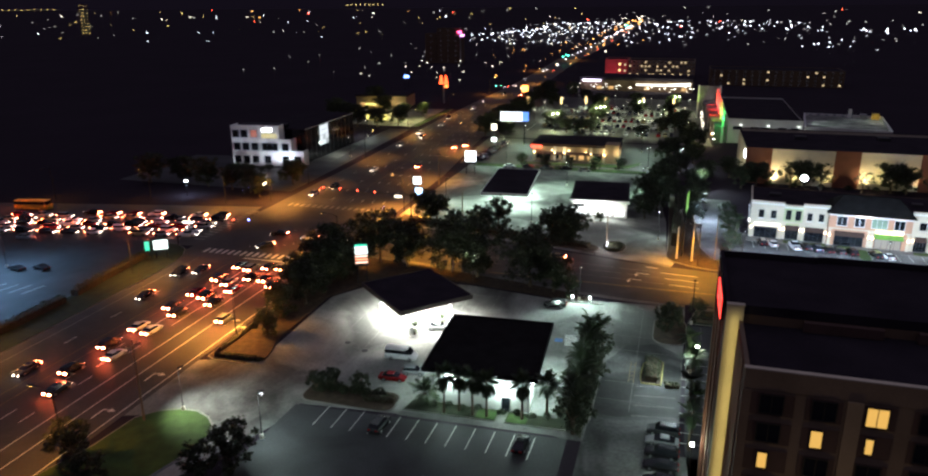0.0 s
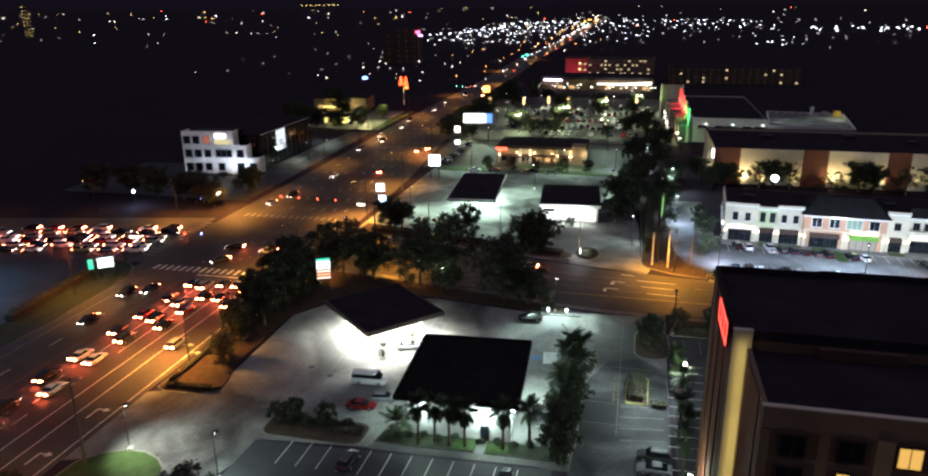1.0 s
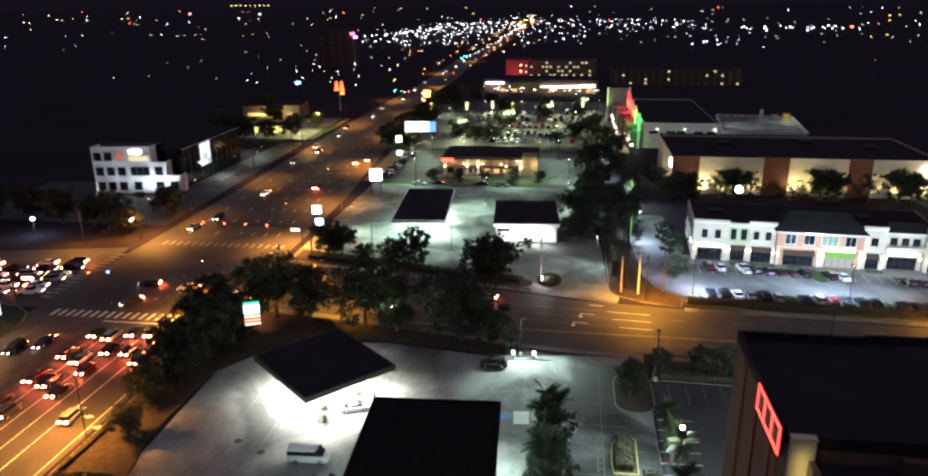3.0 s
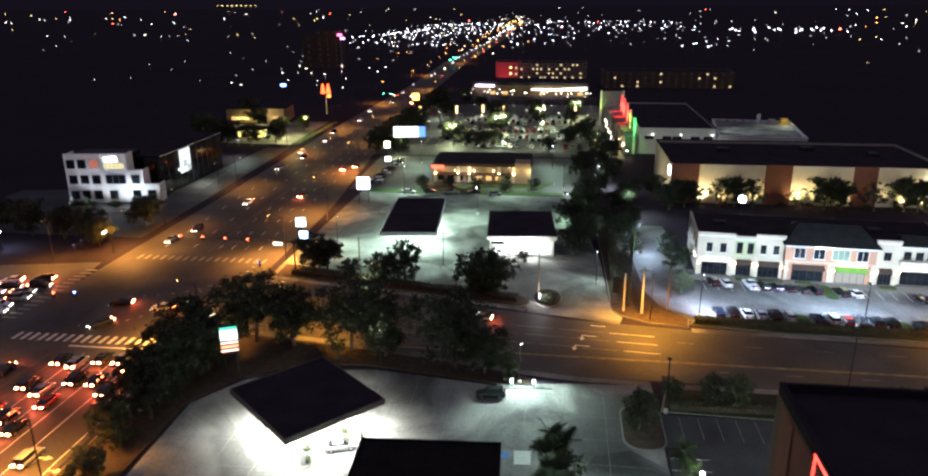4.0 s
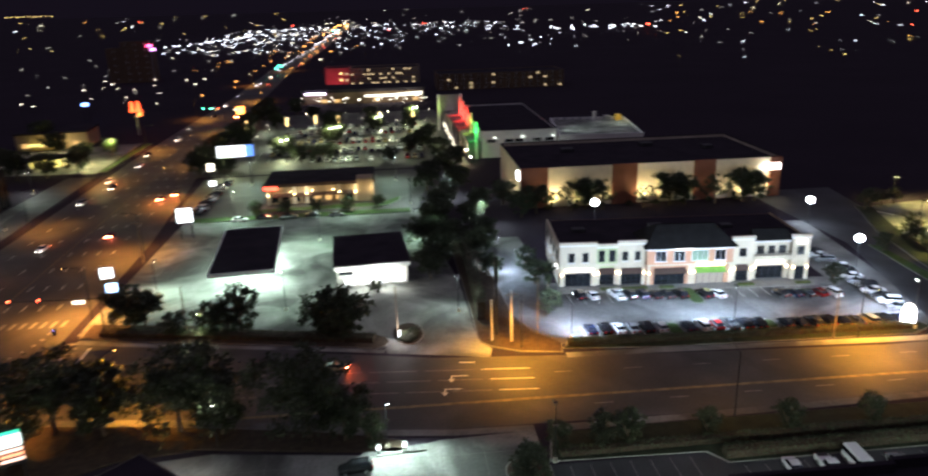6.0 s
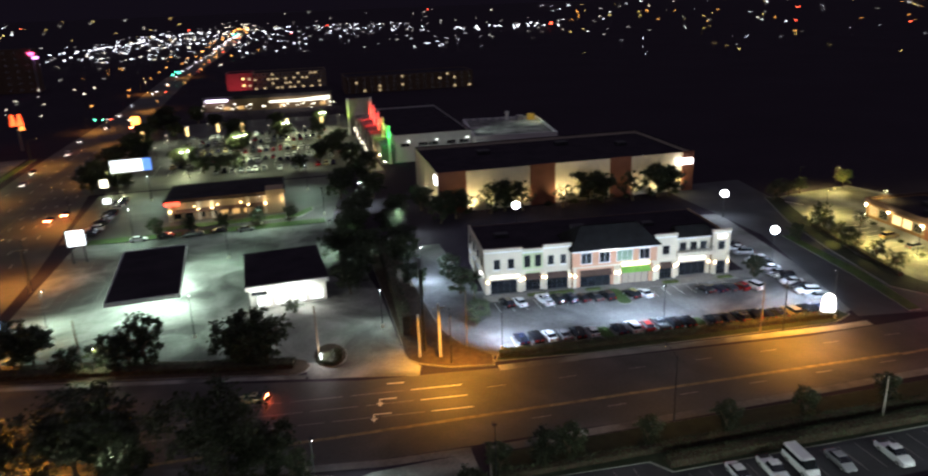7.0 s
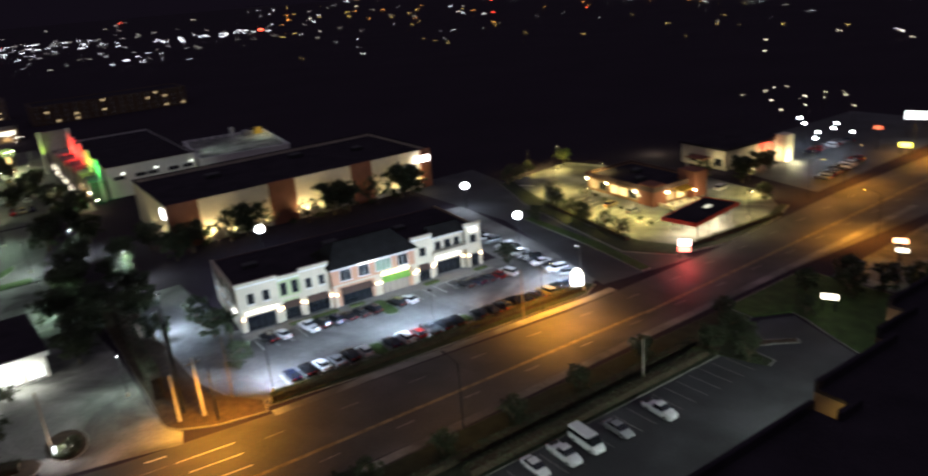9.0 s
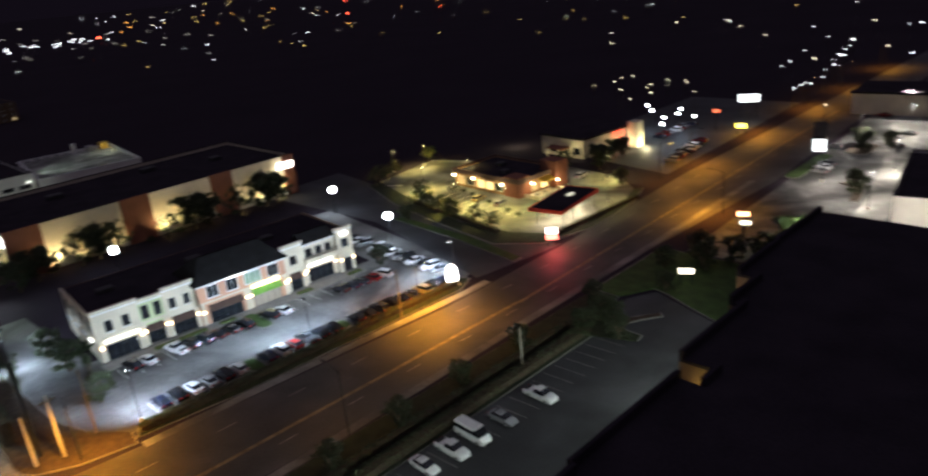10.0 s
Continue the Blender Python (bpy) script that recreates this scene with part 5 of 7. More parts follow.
for x, y in ((246, 203), (239, 197), (237, 186), (244, 189), (235, 179), (222, 183), (230, 187)):
    flood_mast(x, y, 7.6, 220, 0.42)
for k in range(5):
    for j in range(3):
        lot_lamp(LL, -46 + k * 20 + (j % 2) * 8, 336 + j * 40, 8, 1900, (0.85, 1, 0.66), (0.2, -1), 1, lit=YLAMP)


def utility_pole(label, x, y, h, mat, arms=1, r=0.2, angle=0):
    ob = thing("utility_pole", label, "pole", pose(x, y, 0, 0, 0, angle), "utility poles")
    part("pole", Geo().rod((0, 0, 0), (0, 0, h), r, r * 0.65, 10), mat, ob)
    for k in range(arms):
        part("crossarm", Geo().slab(-1.2, 1.2, -0.16, -0.02, h - 0.9 - k * 1.1, h - 0.72 - k * 1.1, 0.02), WOOD_POLE, ob)
        for s in (-1.0, 0, 1.0):
            part("insulator", Geo().disc(s, -0.09, h - 0.72 - k * 1.1, 0.05, 0.16, 8), FASCIA, ob)
    return ob


utility_pole("pale concrete utility pole lit orange by a lamp", 35.3, 168.7, 10.2, CONC_POLE, 1, 0.26, 8)
utility_pole("short pale utility pole beside a taller one", 31.8, 169.6, 8.2, CONC_POLE, 0, 0.24)
utility_pole("dark wooden utility pole beside the car park", 40.6, 171, 11, WOOD_POLE, 0, 0.16)
utility_pole("dark wooden utility pole at the road edge", -44.2, 73.6, 13.5, WOOD_POLE, 1, 0.18, 70)
utility_pole("dark pole behind the far planted bed", -25.6, 181.2, 10, WOOD_POLE, 0, 0.14)
utility_pole("dark pole at the far drive entrance", 14.6, 173.4, 10.5, WOOD_POLE, 0, 0.16)
utility_pole("dark pole near the road signs", -47.2, 226, 11, WOOD_POLE, 1, 0.16)
utility_pole("dark wooden pole beside the plaza lot", 92.5, 160.8, 10, WOOD_POLE, 0, 0.16)


utility_pole("short pale pole in the hotel hedge", 92.3, 131.2, 7.0, CONC_POLE, 0, 0.12)


def mast_arm(label, x, y, angle, reach, signals, h=7.2):
    """A signal mast with its arm and hanging heads."""
    ob = thing("signal_mast", label, "traffic light", pose(x, y, 0, 0, 0, angle), "signal masts")
    part("pole", Geo().rod((0, 0, 0), (0, 0, h + 0.4), 0.17, 0.13, 10), BLACK_METAL, ob)
    part("arm", Geo().rod((0, 0, h), (reach, 0, h + 0.5), 0.12, 0.06, 8), BLACK_METAL, ob)
    for k, colour in enumerate(signals):
        u = reach * (1 - k * 0.2)
        z = h + 0.5 * u / reach
        body = part("signal_head", Geo().slab(u - 0.2, u + 0.2, -0.2, 0.2, z - 0.75, z + 0.45, 0.04), BLACK_METAL, ob)
        side = 1 if 90 < angle % 360 < 270 else -1
        part("signal_lens", Geo().slab(u - 0.14, u + 0.14, min(side * 0.2, side * 0.26), max(side * 0.2, side * 0.26), z + 0.05, z + 0.35, 0.02), glow("signal_" + colour, {"red": (1, 0.05, 0.02), "green": (0.1, 1, 0.5), "blue": (0.1, 0.16, 1)}[colour], 14, False), body)
    part("name_sign", Geo().slab(reach * 0.1, reach * 0.1 + 2.2, -0.08, -0.02, h - 0.9, h - 0.25, 0.02), glow("street_sign_face", (1, 0.85, 0.6), 1.6, False), ob)
    return ob


mast_arm("black signal mast with red lights over the road", -42.3, 185.4, 180, 27.5, ["red", "red", "red", "red"], 7)
mast_arm("black signal mast over the near lanes", -43.2, 141.3, 92, 28.8, ["blue"], 6.8)
mast_arm("black signal mast over the western road", -92.5, 147, 8, 20, ["blue", "red"], 7)
mast_arm("black signal mast at the far western corner", -92, 192, -85, 16, ["blue", "blue"], 7)
mast_arm("distant signal mast over the road", -64, 455, 180, 20, ["green", "green", "red"], 7)


def pole_sign(label, x, y, angle, w, h, z, panels, posts=2, category="sign"):
    """A lit sign box on posts. panels: from, to (parts of its height), glow."""
    ob = thing("lit_sign", label, category, pose(x, y, 0, 0, 0, angle))
    for k in range(posts):
        px = 0 if posts == 1 else (-w * 0.36 + w * 0.72 * k / (posts - 1))
        part("post", Geo().slab(px - 0.12, px + 0.12, -0.12, 0.12, 0, z, 0.02), BLACK_METAL, ob)
    part("cabinet", Geo().slab(-w / 2, w / 2, -0.22, 0.22, z, z + h, 0.06), BLACK_METAL, ob)
    for a, b, mat in panels:
        for s in (-1, 1):
            part("sign_face", Geo().slab(-w / 2 + 0.1, w / 2 - 0.1, min(s * 0.222, s * 0.26), max(s * 0.222, s * 0.26), z + h * a + 0.05, z + h * b - 0.05, 0.015), mat, ob)
    return ob


F_WHITE = glow("cool_white_face", (0.86, 0.96, 1), 1.6)
F_GREEN = glow("green_face", (0.02, 0.55, 0.32), 0.7)
F_RED = glow("red_price_face", (1, 0.18, 0.08), 0.8)
F_MINT = glow("mint_white_face", (0.75, 1.0, 0.9), 1.2)
F_WARM = glow("warm_white_face", (1, 0.93, 0.72), 1.8)
F_BLUE = glow("blue_face", (0.35, 0.6, 1), 2.6)
F_ORANGE = glow("orange_face", (1, 0.32, 0.05), 3.0)
pole_sign("station price sign with white and green faces", -35.2, 134.6, 24, 2.9, 5.0, 4.4, [(0.52, 0.9, glow("price_white", (0.8, 1, 0.92), 0.9)), (0.9, 1.0, F_GREEN), (0.38, 0.48, glow("price_pink", (1, 0.55, 0.42), 0.9)), (0.24, 0.34, glow("price_orange", (1, 0.34, 0.16), 0.8)), (0.1, 0.2, MATS["price_pink"])])
pole_sign("green and white lit sign at the road corner", -89.6, 136.8, 38, 3.4, 2.4, 2.6, [(0.0, 1.0, F_MINT)], 2)
pole_sign("small green lit sign panel", -92.0, 134.9, 38, 1.2, 2.4, 2.6, [(0.0, 1.0, F_GREEN)], 2)
pole_sign("white lit road sign on a post", -42.4, 191.4, 10, 2.5, 2.3, 8.9, [(0, 1, F_WHITE)], 1)
pole_sign("small blue-white lit sign on a post", -42.0, 191.6, 10, 2.2, 2.0, 5.8, [(0, 1, F_BLUE)], 1)
pole_sign("square white lit sign beside the car park", -41.2, 244.6, 8, 4.1, 4.0, 4.6, [(0, 1, F_WHITE)], 2)
board = pole_sign("wide blue and white billboard beside the road", -39, 307, 6, 12.4, 4.2, 9.6, [], 2, "billboard")
part("white_face", Geo().slab(-6.1, 3.4, -0.26, -0.222, 9.7, 13.7, 0.015), glow("billboard_white", (0.84, 0.93, 1), 1.0), board, "lit white poster")
part("blue_face", Geo().slab(3.42, 6.1, -0.26, -0.222, 9.7, 13.7, 0.015), glow("billboard_blue", (0.12, 0.3, 1), 0.6), board, "lit blue poster end")
pole_sign("warm white lit sign on a post", -45.6, 297, 8, 2.4, 2.6, 7.2, [(0, 1, F_WARM)], 1)
pole_sign("small white lit sign below it", -44.4, 292, 8, 2.3, 1.8, 3.2, [(0, 1, F_WHITE)], 1)
tall = thing("lit_sign", "tall dark sign slab with one green lit face", "sign", pose(33.0, 172.0, 0, 0, 0, -7))
part("post", Geo().slab(-0.25, 0.25, -0.4, 0.4, 0, 11.5, 0.04), BLACK_METAL, tall)
part("cabinet", Geo().slab(-0.3, 0.3, -2.6, 2.6, 11.5, 16.5, 0.06), BLACK_METAL, tall)
part("sign_face", Geo().box(0.304, 0.312, -2.4, 2.4, 11.8, 16.2), glow("lime_face", (0.35, 0.9, 0.15), 0.2), tall)
pole_sign("small bright white sign at the drive entrance", 14.9, 172.2, 8, 0.5, 1.4, 0.9, [(0, 1, F_WHITE)], 1)
lamp("POINT", 240, (1, 0.93, 0.9), (15.2, 171.4, 2.6), size=0.3)
mono = thing("monument_sign", "bright white monument sign with a rounded top on a kerb", "sign", pose(108.4, 163.4, 0.1, 0, 0, -42))
part("plinth", Geo().slab(-1.5, 1.5, -0.4, 0.4, 0, 0.7, 0.06), STUCCO_IVORY, mono)
outline = [(-1.15, 0.7), (1.15, 0.7), (1.3, 1.6), (1.2, 3.0)] + [(1.15 * math.cos(a), 3.3 + 1.5 * math.sin(a)) for a in (0.2, 0.6, 1.1, 1.57, 2.04, 2.54, 2.94)] + [(-1.2, 3.0), (-1.3, 1.6)]
part("cabinet", Geo().loft([[(x, -0.22, z) for x, z in outline], [(x, 0.22, z) for x, z in outline]]), STUCCO_IVORY, mono)
for q in (-1, 1):
    part("sign_face", Geo().loft([[(x * 0.9, q * 0.222, 0.25 + z * 0.93) for x, z in outline], [(x * 0.88, q * 0.28, 0.27 + z * 0.925) for x, z in outline]][::q]), glow("bright_white_face", (1, 1, 0.98), 5), mono)
part("lit_base", Geo().slab(-1.5, -1.1, -0.7, -0.42, 0.1, 0.6, 0.05), MATS["bright_white_face"], mono)
pole_sign("red and white lit restaurant sign", 136.4, 160.0, -50, 2.8, 3.0, 1.4, [(0.45, 1, glow("red_white_face", (1, 0.82, 0.76), 2.2)), (0, 0.4, glow("red_sign_face", (1, 0.2, 0.14), 2.2))], 2)
pole_sign("low white hotel entrance sign", 133.0, 125.4, -61, 2.9, 1.2, 2.4, [(0, 1, F_WARM)], 2)
pole_sign("red lit sign on a post", 152.2, 123.6, -65, 2.4, 1.0, 8.2, [(0, 1, glow("orange_red_face", (1, 0.42, 0.2), 4))], 1)
pole_sign("white lit sign on a post", 152.4, 123.2, -65, 2.2, 0.9, 6.4, [(0, 1, F_WARM)], 1)
pole_sign("wide white billboard beside the cross road", 270, 177, -68, 7.0, 2.8, 5.6, [(0, 1, F_WHITE)], 2, "billboard")
pole_sign("yellow lit sign beside the cross road", 246, 168.4, -68, 3.4, 1.5, 2.2, [(0, 1, glow("yellow_face", (1, 0.85, 0.1), 3))], 2)
pole_sign("tall dark sign with a white lit lower face", 229, 137.4, -70, 3.4, 8.4, 1.6, [(0, 0.42, F_WHITE), (0.5, 0.98, material("unlit_sign_face", (0.05, 0.05, 0.06), 0.5))], 2)
island("island_east_bed", rounded(206, 232, 134.2, 138, 1.6), GRASS, "planted strip with pale kerb beside the cross road")
island("island_east_trees", rounded(235, 248, 126.6, 133.4, 2.4), MULCH, "dark planted bed in the far car park")
island("island_east_arc", [(194, 115.4), (202, 116.6), (209, 119.4), (210.6, 122), (207, 124), (205.4, 121), (200, 118.4), (194, 117.4)], MULCH, "dark curved bed beside the pale drive")
pole_sign("wide white lit shop sign over a car park", 298, 141, -68, 8.5, 3.2, 4.2, [(0, 1, F_WHITE)], 2)
pole_sign("small red lit sign on a post", 248, 178, -66, 2.4, 1.2, 6.2, [(0, 1, F_RED)], 1)
pole_sign("orange lit sign on a post", -62, 440, 5, 4, 4, 6, [(0, 1, F_ORANGE)], 1)
pole_sign("blue lit sign on a low roof", -150, 470, 20, 3.4, 1.8, 9.6, [(0, 1, glow("deep_blue_face", (0.15, 0.3, 1), 3))], 2)

lamp("POINT", 900, (1, 0.06, 0.06), (134.6, 157.8, 3.0), size=0.4)
# red peaked panels on a post
arches = thing("peaked_sign", "two red lit peaked panels on a tall post", "sign", pose(-108.8, 424, 0, 0, 0, 12))
part("post", Geo().slab(-0.4, 0.4, -0.3, 0.3, 0, 10, 0.05), STEEL, arches)
for s in (-1.4, 1.4):
    part("sign_face", Geo().loft([[(s - 1.3, -0.35, 11.4), (s + 1.3, -0.35, 11.4), (s + 1.3, 0.35, 11.4), (s - 1.3, 0.35, 11.4)], [(s - 0.4, -0.35, 16.4), (s + 0.4, -0.35, 16.4), (s + 0.4, 0.35, 16.4), (s - 0.4, 0.35, 16.4)]]), glow("red_panel_glow", (1, 0.07, 0.015), 2.2), arches)
part("lower_face", Geo().slab(0.6, 2.6, -0.3, 0.3, 9.2, 11, 0.05), glow("amber_panel_glow", (1, 0.2, 0.04), 1.6), arches)

# ------------------------------------------------------------------ vehicles
def car_paint(name, c, rough=0.25, metal=0.3):
    return material("car_paint_" + name, c, rough, metal, var=0.06, scale=2, bump=0.0, spec=0.6)


PAINTS = {"white": car_paint("white", (0.7, 0.71, 0.72), 0.3, 0.0), "silver": car_paint("silver", (0.3, 0.31, 0.32)), "black": car_paint("black", (0.015, 0.015, 0.018)),
          "grey": car_paint("grey", (0.06, 0.063, 0.066)), "navy": car_paint("navy", (0.012, 0.018, 0.045)), "red": car_paint("red", (0.26, 0.015, 0.015)),
          "tan": car_paint("tan", (0.45, 0.36, 0.2)), "yellow": car_paint("yellow", (0.62, 0.42, 0.05), 0.4, 0.0)}
LENS_CLEAR = material("headlight_lens", (0.5, 0.5, 0.52), 0.15, 0.2, var=0.1, scale=3, bump=0)
LENS_RED = material("taillight_lens", (0.25, 0.01, 0.01), 0.2, var=0.1, scale=3, bump=0)
TYRE = Geo().rod((0, -0.11, 0), (0, 0.11, 0), 0.33, 0.33, 14).mesh("wheel", RUBBER)
RIM = Geo().rod((0, -0.125, 0), (0, 0.125, 0), 0.2, 0.2, 10).mesh("rim", STEEL)
SHAPES = {
    "sedan": dict(L=4.7, W=0.9, belt=0.95, hood=0.82, boot=0.96, top=1.43, g=(-1.75, 1.15), r=(-0.95, 0.25)),
    "suv": dict(L=4.7, W=0.94, belt=1.08, hood=1.0, boot=1.06, top=1.72, g=(-2.2, 1.1), r=(-1.85, 0.45)),
    "hatch": dict(L=4.1, W=0.87, belt=0.96, hood=0.86, boot=0.95, top=1.5, g=(-1.9, 1.0), r=(-1.35, 0.25)),
    "pickup": dict(L=5.6, W=0.98, belt=1.12, hood=1.08, boot=1.05, top=1.82, g=(-0.7, 1.25), r=(-0.45, 0.6)),
    "van": dict(L=5.7, W=0.99, belt=1.25, hood=1.12, boot=1.25, top=2.25, g=(-2.8, 2.1), r=(-2.75, 1.35)),
    "bus": dict(L=11.0, W=1.25, belt=1.6, hood=1.6, boot=1.6, top=2.9, g=(-5.4, 5.3), r=(-5.35, 5.2)),
}
CARS = {}


def car(shape, paint, lights, label, x, y, angle, group="", rims=True):
    """A vehicle that faces along its own x axis; each kind is built once and then copied."""
    key = (shape, paint, lights, label, rims)
    m = pose(x, y, 0.015, 0, 0, angle)
    if key in CARS:
        return copy_thing(CARS[key], m)
    s = SHAPES[shape]
    L, W, hl = s["L"], s["W"], s["L"] / 2
    ob = thing("bus" if shape == "bus" else "van" if shape == "van" else "pickup_truck" if shape == "pickup" else "car", label, "bus" if shape == "bus" else "van" if shape == "van" else "car", m, group)
    mat = PAINTS[paint]
    st = [(-hl, 0.78, 0.5, 0.72 * s["boot"]), (-hl + 0.12, 0.94, 0.34, s["boot"] - 0.05), (-hl + 0.5, 1, 0.27, s["boot"]), (s["g"][0], 1, 0.24, s["belt"]), (s["g"][1], 1, 0.24, s["belt"] - 0.02),
          (s["g"][1] + 0.25, 0.99, 0.24, s["hood"] + 0.06), (hl - 0.45, 0.96, 0.27, s["hood"] - 0.06), (hl - 0.1, 0.88, 0.32, s["hood"] - 0.2), (hl, 0.72, 0.44, s["hood"] - 0.32)]
    st = sorted(st)
    rings = []
    for px, k, z0, z1 in st:
        w = W * k
        zm = (z0 + z1) / 2 + 0.08
        rings.append([(px, -w * 0.94, z0), (px, -w, zm), (px, -w * 0.93, z1 - 0.05), (px, -w * 0.84, z1), (px, w * 0.84, z1), (px, w * 0.93, z1 - 0.05), (px, w, zm), (px, w * 0.94, z0)][::-1])
    part("body", Geo().loft(rings), mat, ob, smooth=False)
    g0, g1, r0, r1 = s["g"][0], s["g"][1], s["r"][0], s["r"][1]
    b, tp = s["belt"] - 0.02, s["top"]
    wb, wt = W * 0.86, W * (0.7 if shape not in ("van", "bus") else 0.84)
    part("glasshouse", Geo().loft([[(g0, -wb, b), (g1, -wb, b), (g1, wb, b), (g0, wb, b)], [(r0, -wt, tp - 0.06), (r1, -wt, tp - 0.06), (r1, wt, tp - 0.06), (r0, wt, tp - 0.06)]]), GLASS_DARK, ob)
    part("roof_panel", Geo().loft([[(r0 - 0.06, -wt - 0.03, tp - 0.07), (r1 + 0.08, -wt - 0.03, tp - 0.07), (r1 + 0.08, wt + 0.03, tp - 0.07), (r0 - 0.06, wt + 0.03, tp - 0.07)], [(r0 + 0.1, -wt + 0.1, tp), (r1 - 0.1, -wt + 0.1, tp), (r1 - 0.1, wt - 0.1, tp), (r0 + 0.1, wt - 0.1, tp)]]), mat, ob)
    if shape == "pickup":
        part("cargo_bed", Geo().box(-hl + 0.18, g0 - 0.12, -W * 0.78, W * 0.78, s["boot"] + 0.003, s["boot"] + 0.02), BLACK_METAL, ob)
    if shape in ("van", "bus"):
        for sy in (-1, 1):
            part("side_panel", Geo().loft([[(g0 + 0.1, sy * (wt + 0.01), tp - 0.3), (g1 - 1.0, sy * (wt + 0.01), tp - 0.3), (g1 - 1.0, sy * (wt + 0.06), tp - 0.3), (g0 + 0.1, sy * (wt + 0.06), tp - 0.3)][::sy], [(g0 + 0.1, sy * (wt - 0.02), tp - 0.06), (g1 - 1.0, sy * (wt - 0.02), tp - 0.06), (g1 - 1.0, sy * (wt + 0.04), tp - 0.06), (g0 + 0.1, sy * (wt + 0.04), tp - 0.06)][::sy]]), mat, ob)
    for wx in (-L * 0.29, L * 0.3):
        for wy in (-W + 0.1, W - 0.1):
            wheel = part("wheel", TYRE, None, ob)
            wheel.location = (wx, wy, 0.33)
            if rims:
                part("rim", RIM, None, wheel)
    hz, tz = s["hood"] - 0.26, s["boot"] - 0.2
    for sy in (-1, 1) if "shopping" not in label else ():
        part("headlight", Geo().slab(hl - 0.05, hl + 0.025, sy * W * 0.56 - 0.17, sy * W * 0.56 + 0.17, hz - 0.16, hz - 0.04, 0.02), G_HEAD if lights else LENS_CLEAR, ob)
        part("taillight", Geo().slab(-hl - 0.03, -hl + 0.1, sy * W * 0.62 - 0.24, sy * W * 0.62 + 0.24, tz - 0.14, tz + 0.1, 0.03), G_TAIL if lights else LENS_RED, ob)
    CARS[key] = ob
    return ob


WORDS = {"white": "white", "silver": "silver", "black": "black", "grey": "dark grey", "navy": "dark blue", "red": "red", "tan": "tan", "yellow": "yellow"}
KIND = {"sedan": "sedan", "suv": "sport utility car", "hatch": "small hatchback", "pickup": "pickup truck", "van": "van", "bus": "bus"}
rng = random.Random(11)
MIX = ["black", "silver", "grey", "white", "navy", "black", "red", "silver", "white", "tan"]
FORM = ["sedan", "suv", "sedan", "hatch", "suv", "sedan", "pickup"]


def moving(x, y, angle, paint=None, shape=None):
    paint, shape = paint or rng.choice(MIX), shape or rng.choice(FORM)
    return car(shape, paint, True, f"{WORDS[paint]} {KIND[shape]} with lights on, waiting in traffic", x, y, angle, "cars in traffic", y < 145 and x > -90)


def parked(x, y, angle, paint=None, shape=None, where="car park"):
    paint, shape = paint or rng.choice(MIX), shape or rng.choice(FORM)
    return car(shape, paint, False, f"{WORDS[paint]} {KIND[shape]} parked on the {where}", x, y, angle, "parked cars", where in ("car park", "forecourt") and y < 200)


# the queue at the red light
for x, y, p, s in ((-63.8, 77.2, "grey", "sedan"), (-66.6, 83.4, "black", "suv"), (-67.4, 93.2, "black", "suv"), (-63.4, 89.8, "white", "sedan"), (-67.4, 101.2, "white", "sedan"), (-63.9, 100.4, "white", "sedan"),
                   (-64.1, 108.8, "grey", "suv"), (-67.7, 111.8, "black", "sedan"), (-67.5, 119.4, "red", "sedan"), (-63.9, 118.1, "black", "suv"), (-60.5, 115.6, "black", "sedan"), (-67.4, 128.0, "grey", "suv"),
                   (-60.6, 123.0, "red", "sedan"), (-63.9, 126.4, "silver", "sedan"), (-60.6, 130.2, "black", "suv"), (-67.4, 136.6, "black", "sedan"), (-63.9, 135.6, "silver", "suv"), (-60.5, 137.8, "grey", "sedan"),
                   (-53.3, 108.7, "silver", "suv"), (-53.5, 127.6, "grey", "sedan"), (-53.4, 135.4, "black", "suv"), (-57.0, 130.4, "black", "sedan"), (-57.0, 138.0, "silver", "sedan")):
    moving(x, y, 90, p, s)
# southbound traffic
for x, y, p, s in ((-74.2, 81.3, "grey", "sedan"), (-77.2, 115.0, "black", "sedan"), (-75.0, 131.6, "navy", "sedan"), (-78.6, 128.6, "black", "suv"), (-82.4, 203, "silver", "sedan"), (-79.8, 212.5, "black", "suv"), (-77.2, 240.6, "white", "sedan"), (-85.0, 288, "silver", "suv"), (-82.6, 309, "black", "sedan"), (-86.6, 318, "white", "suv"), (-84.6, 345, "silver", "sedan"), (-87.6, 366, "black", "suv"), (-84, 402, "white", "suv"), (-87, 436, "silver", "sedan"), (-83, 474, "black", "suv"), (-86, 520, "white", "suv")):
    moving(x, y, -90, p, s)
for x, y, p in ((-60.4, 289, "black"), (-57.2, 294.4, "grey"), (-63, 250, "red"), (-67, 402, "black"), (-70, 470, "grey")):
    moving(x, y, 90, p, "sedan")
# inside the crossing
for x, y, a, p in ((-71.4, 161.4, 195, "black"), (-69.8, 151.6, 235, "grey"), (-61.6, 160.2, 190, "white")):
    moving(x, y, a, p, "sedan")
# the western road, full of waiting cars
for lane in range(6):
    n = 10 if lane < 5 else 7
    for k in range(n):
        if (lane, k) in ((3, 4), (1, 7), (4, 6), (0, 3), (5, 2)):
            continue
        d = 2.6 + k * 6.7 + rng.uniform(-0.5, 0.5) + (lane % 2) * 1.5
        moving(-92.5 - d * 0.983, 154.6 + lane * 3.7 - d * 0.185, 10.7 if lane < 5 else 190.7)
